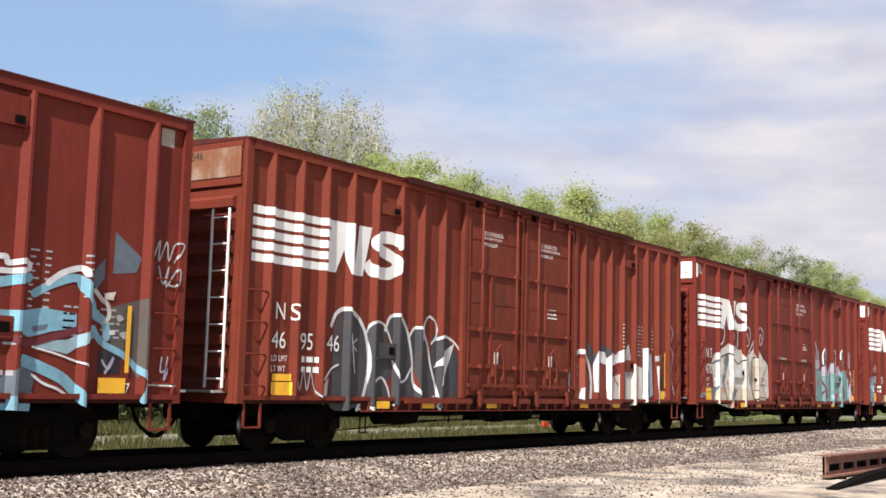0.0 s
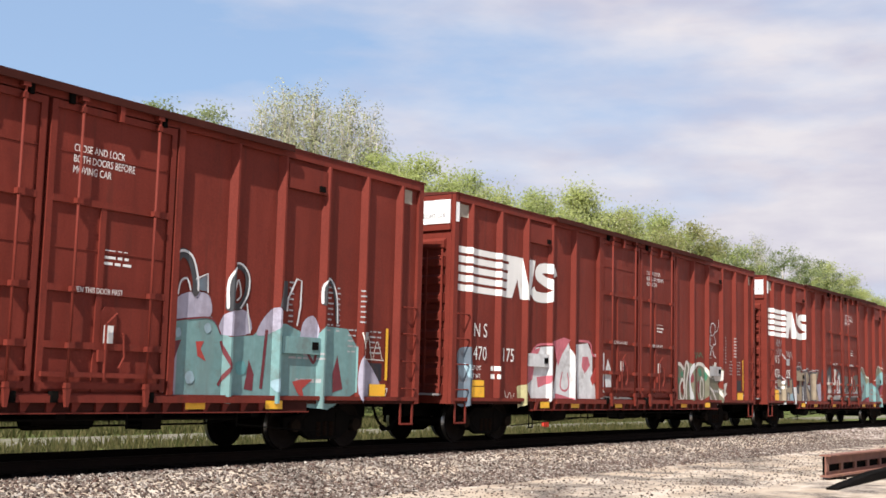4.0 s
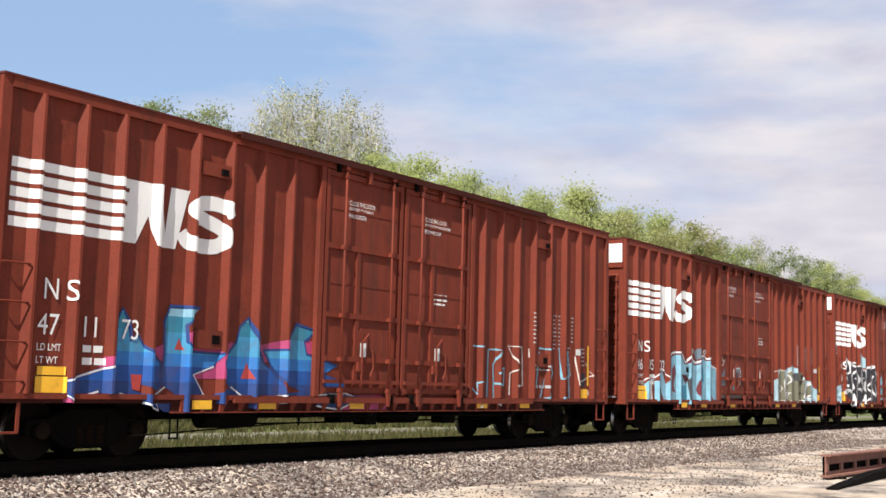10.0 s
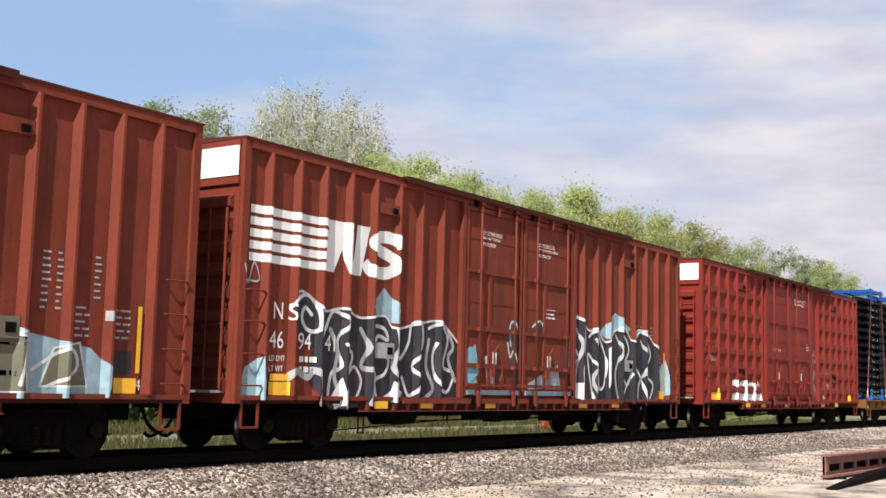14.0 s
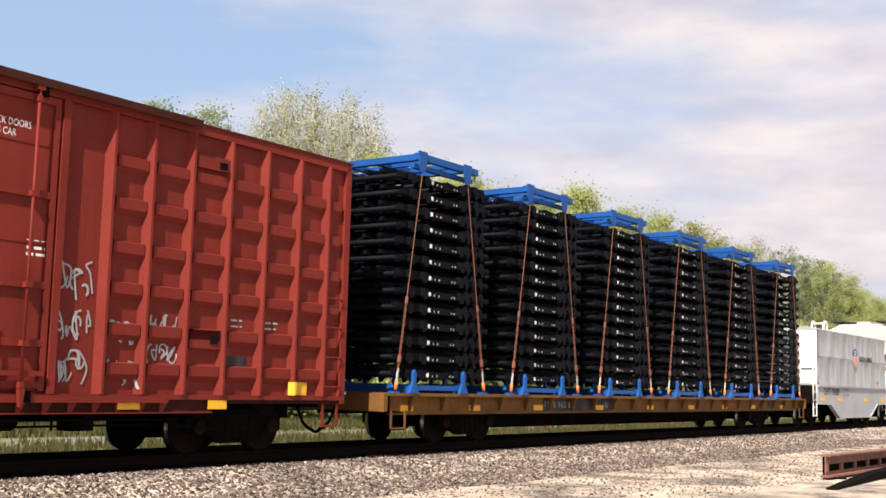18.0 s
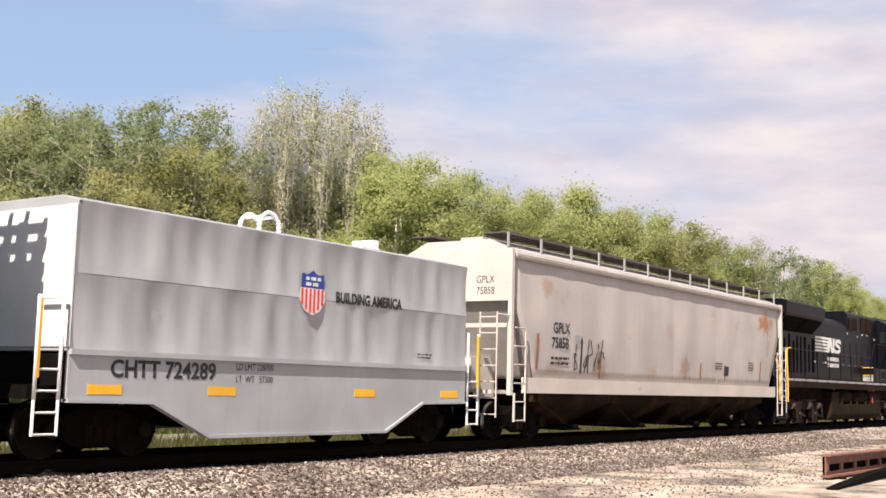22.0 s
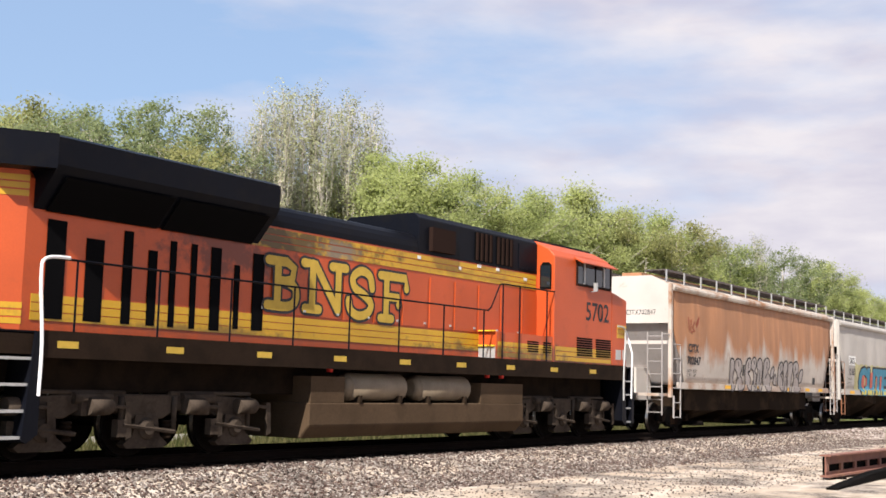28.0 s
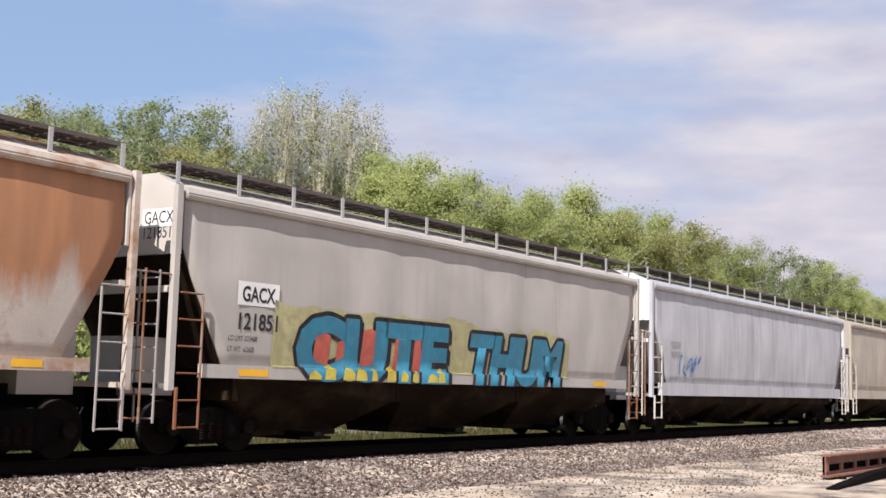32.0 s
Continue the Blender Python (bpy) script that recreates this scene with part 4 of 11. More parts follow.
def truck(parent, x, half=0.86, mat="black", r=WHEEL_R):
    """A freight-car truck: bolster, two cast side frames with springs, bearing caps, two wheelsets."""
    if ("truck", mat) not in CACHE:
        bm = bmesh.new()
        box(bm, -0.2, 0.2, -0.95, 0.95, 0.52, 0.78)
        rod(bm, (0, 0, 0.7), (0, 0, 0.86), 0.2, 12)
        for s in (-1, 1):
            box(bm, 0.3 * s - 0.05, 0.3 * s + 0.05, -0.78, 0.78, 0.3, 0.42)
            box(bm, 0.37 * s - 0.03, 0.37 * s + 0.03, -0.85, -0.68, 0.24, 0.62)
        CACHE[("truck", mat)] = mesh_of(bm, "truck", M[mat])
        bm = bmesh.new()
        top = [(-1.12, 0.36), (-1.12, 0.60), (-0.72, 0.62), (-0.42, 0.76), (0.42, 0.76), (0.72, 0.62), (1.12, 0.60), (1.12, 0.36), (1.0, 0.36), (1.0, 0.50), (0.72, 0.50), (0.72, 0.36), (0.50, 0.22), (0.36, 0.17), (-0.36, 0.17), (-0.50, 0.22), (-0.72, 0.36), (-0.72, 0.50), (-1.0, 0.50), (-1.0, 0.36)]
        prism(bm, top, "y", -1.04, -0.92)
        bevel(bm, 0.02)
        prism(bm, [(-0.62, 0.55), (-0.40, 0.66), (-0.30, 0.66), (-0.30, 0.24), (-0.36, 0.24), (-0.62, 0.42)], "y", -1.055, -1.03)
        prism(bm, [(0.62, 0.55), (0.40, 0.66), (0.30, 0.66), (0.30, 0.24), (0.36, 0.24), (0.62, 0.42)], "y", -1.055, -1.03)
        CACHE[("side_frame", mat)] = mesh_of(bm, "side_frame", M[mat])
        bm = bmesh.new()
        coil = []
        for j in range(6):
            coil += [(0.052, 0.24 + 0.046 * j), (0.078, 0.25 + 0.046 * j), (0.078, 0.27 + 0.046 * j), (0.052, 0.28 + 0.046 * j)]
        lathe(bm, coil, 10, pose(0, 0, 0, 90))
        CACHE["spring"] = mesh_of(bm, "spring", M["spring"])
        bm = bmesh.new()
        rod(bm, (0, -0.95, r), (0, -1.10, r), 0.12, 12)
        CACHE["caps"] = mesh_of(bm, "bearing_cap", M["dusty"])
    tr = part("truck", CACHE[("truck", mat)], None, parent, at=pose(x, 0, 0))
    for turn in (0, 180):
        m = pose(0, 0, 0, 0, 0, turn)
        part("side_frame", CACHE[("side_frame", mat)], None, tr, at=m)
        for q in (-0.18, 0.0, 0.18):
            part("spring", CACHE["spring"], None, tr, at=m @ pose(q, -1.0, 0))
        for s in (-1, 1):
            part("bearing_cap", CACHE["caps"], None, tr, at=pose(half * s, 0, 0) @ m)
    for s in (-1, 1):
        w = part("wheelset", wheelset_mesh(r), None, tr, at=pose(half * s, 0, r))
        ROLLERS.append((w, (half * s, 0, r), r))
    return tr


def coupler(parent, x, way, z=0.88):
    bm = bmesh.new()
    box(bm, min(x - 0.35 * way, x + 0.42 * way), max(x - 0.35 * way, x + 0.42 * way), -0.07, 0.07, z - 0.08, z + 0.08)
    prism(bm, [(x + 0.40 * way, -0.16), (x + 0.62 * way, -0.2), (x + 0.70 * way, -0.08), (x + 0.56 * way, 0.02), (x + 0.66 * way, 0.14), (x + 0.42 * way, 0.16)], "z", z - 0.14, z + 0.14)
    part("coupler", bm, M["black"], parent)
    bm = bmesh.new()
    pts = smooth_line([(x + 0.1 * way, 0.78), (x + 0.3 * way, 0.45), (x + 0.65 * way, 0.28), (x + 0.8 * way, 0.34)], 5)
    tube(bm, [(p.x, -0.35, p.y) for p in pts], 0.03, 6)
    part("air_hose", bm, M["black"], parent)


def ladder(name, mat, parent, x0, x1, y, z0, z1, n, rail=True, r=0.014, label=""):
    bm = bmesh.new()
    if rail:
        for x in (x0, x1):
            box(bm, x - 0.02, x + 0.02, y - 0.012, y + 0.012, z0 - 0.1, z1 + 0.1)
    for i in range(n):
        z = z0 + (z1 - z0) * i / max(1, n - 1)
        rod(bm, (x0, y, z), (x1, y, z), r, 6)
        if not rail:
            for x in (x0, x1):
                rod(bm, (x, y, z), (x, y + 0.06, z - 0.0), r, 6)
    return part(name, bm, mat, parent, label)


def stirrup(parent, x0, x1, y, z0, z1, mat="galv"):
    bm = bmesh.new()
    for x in (x0, x1):
        box(bm, x - 0.025, x + 0.025, y - 0.01, y + 0.01, z0, z1)
    box(bm, x0, x1, y - 0.03, y + 0.03, z0 - 0.02, z0 + 0.01)
    part("stirrup_step", bm, M[mat], parent)


# ---------------------------------------------------------------- boxcars
BOX_L = 18.1
EAVE, SILL = 5.30, 0.85
KINDS = {
    "many": dict(length=18.1, posts=[0.66, 1.40, 2.10, 2.84, 3.59, 4.36, 5.10, 5.85, 12.08, 12.82, 13.56, 14.30, 15.04, 15.78, 16.52, 17.28], doors=((6.72, 9.06), (9.14, 11.50)), hood=(4.39, 14.6),
                 gussets=((3.66, 4.30, 4.52, 4.74), (14.36, 14.98, 4.52, 4.74))),
    "wide": dict(length=18.1, posts=[0.66, 1.85, 3.02, 4.18, 5.34, 12.82, 13.98, 15.15, 16.28, 17.38], doors=((6.76, 9.04), (9.12, 11.44)), hood=(4.2, 14.05),
                 gussets=((3.09, 4.11, 4.62, 5.05), (14.05, 15.08, 4.62, 5.05))),
    "steps": dict(length=17.1, posts=[0.55, 1.35, 2.15, 2.95, 3.75, 4.55, 5.30, 11.58, 12.34, 13.16, 14.0, 14.86, 15.7, 16.48], doors=((5.82, 8.2), (8.28, 10.6)), hood=(3.9, 13.2),
                  gussets=((3.02, 3.68, 4.62, 4.84), (13.23, 13.93, 4.62, 4.84))),
}


def rib_surface(posts, length, sheet=-0.05, face=0.055, half=0.115, top=0.022, doors=()):
    s = [(-1, 0.0), (0.0, 0.01), (0.13, 0.01), (0.16, sheet)]
    for p in posts:
        s += [(p - half, sheet), (p - top, face), (p + top, face), (p + half, sheet)]
    for a, b in doors:
        s += [(a - 0.001, sheet), (a, -0.008), (b, -0.008), (b + 0.001, sheet)]
    s += [(length - 0.16, sheet), (length - 0.13, 0.01), (length, 0.01)]
    return sorted(s)


SURF = {k: rib_surface(v["posts"], v["length"], doors=[(v["doors"][0][0] - 0.02, v["doors"][1][1] + 0.02)]) for k, v in KINDS.items()}


def pieces(name, mat, parent, *dims, label="", bev=0.0):
    """One part for each box."""
    return [boxes(name, mat, parent, d, label=label, bev=bev) for d in dims]


def hat_post(half, top, depth, z0, z1):
    """A hat-section post standing on a side sheet, its outer face towards -y."""
    bm = bmesh.new()
    prism(bm, [(-half, 0.0), (-top, -depth), (top, -depth), (half, 0.0)], "z", z0, z1)
    return bm


def boxcar(x, label, paint, kind, group="red boxcars"):
    car = vehicle("boxcar", x, label, "boxcar", group)
    P = M[paint]
    K = KINDS[kind]
    L = K["length"]
    h0, h1 = K["hood"]
    # side sheets
    for s in (1, -1):
        bm = bmesh.new()
        box(bm, 0.05, L - 0.05, 1.52 * s - 0.02 * (1 + s), 1.52 * s + 0.02 * (1 - s), SILL, EAVE - 0.05)
        part("side_sheet", bm, P, car)
    post = mesh_of(hat_post(0.115, 0.022, 0.105, 0.98, EAVE - 0.14), "side_post", P)
    for p in K["posts"]:
        part("side_post", post, None, car, at=pose(p, -1.52, 0))
        part("side_post", post, None, car, at=pose(p, 1.52, 0, 0, 0, 180))
    for p in (0.065, L - 0.065):
        bm = bmesh.new()
        box(bm, p - 0.075, p + 0.075, -1.585, -1.40, SILL, EAVE)
        bevel(bm, 0.015)
        part("corner_post", bm, P, car)
        bm = bmesh.new()
        box(bm, p - 0.075, p + 0.075, 1.40, 1.585, SILL, EAVE)
        part("corner_post", bm, P, car)
    # top chord, overhanging roof edge above the doors, roof
    boxes("top_chord", P, car, (0.14, L - 0.14, -1.60, -1.48, EAVE - 0.15, EAVE), (0.14, L - 0.14, 1.48, 1.60, EAVE - 0.15, EAVE), bev=0.012)
    # hood edge coloured dark as a shadow line
    boxes("door_hood", M["shadebrown"], car, (h0, h1, -1.72, -1.55, EAVE + 0.002, EAVE + 0.05), (h0, h1, -1.72, -1.70, EAVE - 0.07, EAVE + 0.002))
    bm = bmesh.new()
    prism(bm, [(-1.62, EAVE), (1.62, EAVE), (1.62, EAVE + 0.03), (0, EAVE + 0.12), (-1.62, EAVE + 0.03)], "x", -0.02, L + 0.02)
    n = 14
    for i in range(n):
        px = 0.6 + (L - 1.2) * i / (n - 1)
        prism(bm, [(-1.5, EAVE + 0.035), (1.5, EAVE + 0.035), (0, EAVE + 0.15)], "x", px - 0.04, px + 0.04)
    part("roof", bm, M["roof"], car)
    # ends with pressed ribs
    for s, ex in ((-1, 0.0), (1, L)):
        bm = bmesh.new()
        box(bm, ex - 0.02, ex + 0.02, -1.5, 1.5, SILL, EAVE - 0.02)
        part("end_wall", bm, P, car)
        bm = bmesh.new()
        prism(bm, [(0.0, -0.13), (0.09 * s, -0.09), (0.10 * s, 0.05), (0.0, 0.12)], "y", -1.38, 1.38)
        rib = mesh_of(bm, "end_rib", P)
        for k in range(9):
            part("end_rib", rib, None, car, at=pose(ex + 0.02 * s, 0, 1.15 + 0.385 * k))
        boxes("end_beam", P, car, (min(ex, ex + 0.07 * s), max(ex, ex + 0.07 * s), -1.5, 1.5, 4.52, 4.64), (min(ex, ex + 0.05 * s), max(ex, ex + 0.05 * s), -1.5, 1.5, EAVE - 0.12, EAVE - 0.02))
        boxes("crossover_step", M["galv"], car, (min(ex, ex + 0.34 * s), max(ex, ex + 0.34 * s), -1.35, 1.35, 1.02, 1.06))
        coupler(car, ex, s)
        # end ladder
        bm = bmesh.new()
        for k in range(7):
            z = 1.25 + 0.45 * k
            rod(bm, (ex + 0.17 * s, -1.38, z), (ex + 0.17 * s, -0.98, z), 0.014, 6)
        for y in (-1.38, -0.98):
            box(bm, ex + 0.17 * s - 0.012, ex + 0.17 * s + 0.012, y - 0.02, y + 0.02, 1.1, 4.1)
        part("end_ladder", bm, P, car)
    # sill
    pieces("side_sill", P, car, (0.0, L, -1.59, -1.50, SILL + 0.06, 0.985), (0.0, L, 1.50, 1.59, SILL, 0.985), (3.3, L - 3.3, 1.52, 1.58, 0.70, SILL), bev=0.008)
    # recessed web gets its shade from the darker paint
    pieces("sill_web", M["shadebrown"], car, (0.02, L - 0.02, -1.545, -1.50, SILL, SILL + 0.058), (3.3, L - 3.3, -1.545, -1.50, 0.72, SILL), bev=0.004)
    boxes("sill_flange", P, car, (3.3, L - 3.3, -1.60, -1.50, 0.70, 0.72))
    bm = bmesh.new()
    prism(bm, [(-0.03, 0.908), (0.16, 0.908), (0.04, 0.722), (-0.03, 0.722)], "y", -1.585, -1.547)
    tab = mesh_of(bm, "sill_tab", P)
    for k in range(int((L - 7.2) / 0.42)):
        part("sill_tab", tab, None, car, at=pose(3.5 + 0.42 * k, 0, 0))
    bm = bmesh.new()
    for q in (3.36, 3.52):
        rod(bm, (q, -1.48, 0.9), (q, -1.48, 0.30), 0.016, 5)
    rod(bm, (3.34, -1.48, 0.31), (3.54, -1.48, 0.31), 0.016, 5)
    rod(bm, (2.6, -1.46, 0.36), (6.4, -1.40, 0.52), 0.013, 5)
    for q in (6.4, 10.9, 13.2):
        rod(bm, (q, -1.42, 0.72), (q, -1.42, 0.46), 0.02, 5)
    rod(bm, (6.4, -1.42, 0.62), (13.2, -1.42, 0.60), 0.016, 5)
    rod(bm, (13.2, -1.44, 0.5), (15.4, -1.40, 0.34), 0.013, 5)
    part("brake_pipe", bm, M["black"], car)
    bm = bmesh.new()
    rod(bm, (4.3, -1.12, 0.60), (5.5, -1.12, 0.60), 0.17, 12)
    part("air_reservoir", bm, M["black"], car)
    pieces("brake_valve", M["black"], car, (7.7, 8.3, -1.3, -0.9, 0.50, 0.76), (8.5, 8.85, -1.25, -0.95, 0.44, 0.76), bev=0.015)
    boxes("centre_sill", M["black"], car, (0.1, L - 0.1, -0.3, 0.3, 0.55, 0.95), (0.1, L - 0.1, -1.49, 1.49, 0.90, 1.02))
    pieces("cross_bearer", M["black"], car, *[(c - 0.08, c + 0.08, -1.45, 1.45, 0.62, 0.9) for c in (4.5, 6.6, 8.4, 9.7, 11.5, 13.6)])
    bm = bmesh.new()
    tube(bm, [(4.0, -1.0, 0.62), (6.0, -0.9, 0.48), (13.0, -0.9, 0.5), (14.2, -1.0, 0.66)], 0.018)
    for k in range(5):
        rod(bm, (5.0 + 2 * k, -0.9, 0.5), (5.0 + 2 * k, -0.9, 0.75), 0.014, 5)
    rod(bm, (9.6, -0.75, 0.62), (10.7, -0.75, 0.62), 0.19, 12)
    box(bm, 11.6, 12.0, -0.95, -0.6, 0.42, 0.75)
    part("brake_rigging", bm, M["black"], car)
    # gusset plates and tack pockets between posts
    for a, b, c, d in K["gussets"]:
        g = boxes("gusset", P, car, (a, b, -1.60, -1.52, c, d), bev=0.01)
        boxes("jacking_lug", M["black"], g, (b - 0.22, b - 0.08, -1.64, -1.60, c + 0.04, c + 0.14))
        low = boxes("tack_pocket", P, car, (a + 0.02, b - 0.02, -1.585, -1.52, 1.72, 2.02), bev=0.01)
        boxes("pocket_slot", M["black"], low, (b - 0.24, b - 0.08, -1.60, -1.585, 1.80, 1.94))
    if kind == "steps":
        bm = bmesh.new()
        prism(bm, [(-1.52, -0.16), (-1.585, -0.06), (-1.585, 0.10), (-1.52, 0.12)], "x", 0.0, 1.0)
        step = mesh_of(bm, "panel_step", P)
        ends = [0.16] + K["posts"] + [L - 0.16]
        for a, b in zip(ends, ends[1:]):
            if b - a > 1.0:
                continue
            for z in (1.34, 1.92, 2.53, 3.14, 3.80, 4.44):
                o = part("panel_step", step, None, car, at=pose(a + 0.09, 0, z))
                o.scale = (b - a - 0.18, 1, 1)
    # side grab irons near the corners, stirrups
    for a, b in ((0.16, 0.58), (L - 0.58, L - 0.16)):
        bm = bmesh.new()
        tube(bm, [(a, -1.56, 0), (a, -1.62, 0), (b, -1.62, 0), (b, -1.56, 0)], 0.014, 6)
        iron = mesh_of(bm, "grab_iron", P)
        for z in (1.15, 1.68, 2.22, 2.75):
            part("grab_iron", iron, None, car, at=pose(0, 0, z))
        stirrup(car, a + 0.03, b, -1.55, 0.46, 0.86, paint)
    # doors
    for d0, d1 in K["doors"]:
        door = boxes("door", P, car, (d0, d1, -1.565, -1.52, 1.02, EAVE - 0.16))
        bars = [(d0 + 0.10, d1 - 0.10, -1.61, -1.565, z, z + 0.10) for z in (1.05, 1.62, 2.42, 3.68, EAVE - 0.28)]
        pieces("door_ledge", P, door, *bars, bev=0.012)
        pieces("door_stile", P, door, (d0, d0 + 0.10, -1.605, -1.565, 1.02, EAVE - 0.17), (d1 - 0.10, d1, -1.605, -1.565, 1.02, EAVE - 0.17), (d0 + 0.95, d0 + 1.05, -1.60, -1.565, 1.02, 3.68), bev=0.01)
        for q in (d0 + 0.48, d1 - 0.42):
            bm = bmesh.new()
            rod(bm, (q, -1.675, 0.86), (q, -1.675, EAVE - 0.02), 0.022, 8)
            for z in (1.1, 1.66, 2.46, 3.72, 5.05):
                box(bm, q - 0.035, q + 0.035, -1.70, -1.60, z - 0.04, z + 0.04)
            box(bm, q - 0.06, q + 0.06, -1.71, -1.60, EAVE - 0.13, EAVE - 0.05)
            prism(bm, [(q - 0.05, 1.05), (q + 0.05, 1.05), (q + 0.02, 0.80), (q - 0.02, 0.80)], "y", -1.71, -1.65)
            part("lock_rod", bm, P, door)
        bm = bmesh.new()
        box(bm, d0 + 1.0, d0 + 1.16, -1.66, -1.61, 1.45, 1.62)
        rod(bm, (d0 + 1.12, -1.65, 1.2), (d0 + 1.12, -1.65, 2.0), 0.02, 6)
        rod(bm, (d0 + 1.12, -1.66, 2.0), (d0 + 1.30, -1.66, 2.16), 0.018, 6)
        part("door_handle", bm, P, door)
        for q in (d0 + 0.3, d1 - 0.3):
            bm = bmesh.new()
            box(bm, q - 0.06, q + 0.06, -1.66, -1.58, 0.86, 1.02)
            rod(bm, (q, -1.67, 0.95), (q, -1.58, 0.95), 0.06, 10)
            part("door_roller", bm, M["black"], door)
            boxes("door_guide", M["black"], door, (q - 0.04, q + 0.04, -1.66, -1.60, EAVE - 0.2, EAVE - 0.02))
        for z in (3.04, 4.42):
            boxes("panel_seam", P, door, (d0 + 0.1, d1 - 0.1, -1.575, -1.565, z, z + 0.035))
        hook = (d0 + d1) / 2
        bm = bmesh.new()
        prism(bm, [(hook - 0.05, EAVE - 0.02), (hook + 0.05, EAVE - 0.02), (hook + 0.03, EAVE - 0.30), (hook - 0.03, EAVE - 0.30)], "y", -1.70, -1.60)
        part("door_hanger", bm, P, door)
        bm = bmesh.new()
        tube(bm, [(d0 + 1.45, -1.60, 1.86), (d0 + 1.45, -1.64, 1.86), (d0 + 1.48, -1.64, 1.52), (d0 + 1.40, -1.63, 1.36)], 0.016, 6)
        part("seal_hasp", bm, P, door)
        boxes("lower_rail", P, door, (d0 + 0.05, d1 - 0.05, -1.66, -1.61, 1.22, 1.29), bev=0.01)
        # placard board with its white card
        q = d0 + 1.2
        bm = bmesh.new()
        prism(bm, [(q - 0.14, 1.62), (q + 0.14, 1.62), (q + 0.14, 2.18), (q + 0.08, 2.25), (q - 0.08, 2.25), (q - 0.14, 2.18)], "y", -1.60, -1.567)
        part("placard_board", bm, P, door)
    boxes("door_track", P, car, (h0 + 0.2, h1 - 0.4, -1.64, -1.59, 0.86, 0.91), (h0 + 0.2, h1 - 0.4, -1.64, -1.62, 0.91, 0.96))
    for q in (K["doors"][0][0] - 0.1, K["doors"][1][1] + 0.1):
        boxes("door_post", P, car, (q - 0.06, q + 0.06, -1.62, -1.52, 0.98, EAVE - 0.15), bev=0.012)
    truck(car, 2.2)
    truck(car, L - 2.2)
    return car


def clone(ob, x, label):
    """Another car like ob, its left end at x."""
    before = {o for o in ob.children_recursive if o.name.startswith("wheelset")}
    c = copy_thing(ob, pose(x, TRACK_Y, 0))
    MOVERS.append((c, x))
    for o in c.children_recursive:
        if o.name.startswith("wheelset"):
            ROLLERS.append((o, tuple(o.location), WHEEL_R))
    return tagged(c, label)

# ---------------------------------------------------------------- covered hoppers
def curve_side(z, bulge=0.10, z0=1.4, z1=4.2, foot=1.50):
    """Half width of a hopper body at height z: a gently bowed wall."""
    f = max(0.0, min(1.0, (z - z0) / (z1 - z0)))
    return foot + bulge * math.sin(math.pi * min(1, f * 0.85 + 0.08)) - 0.02


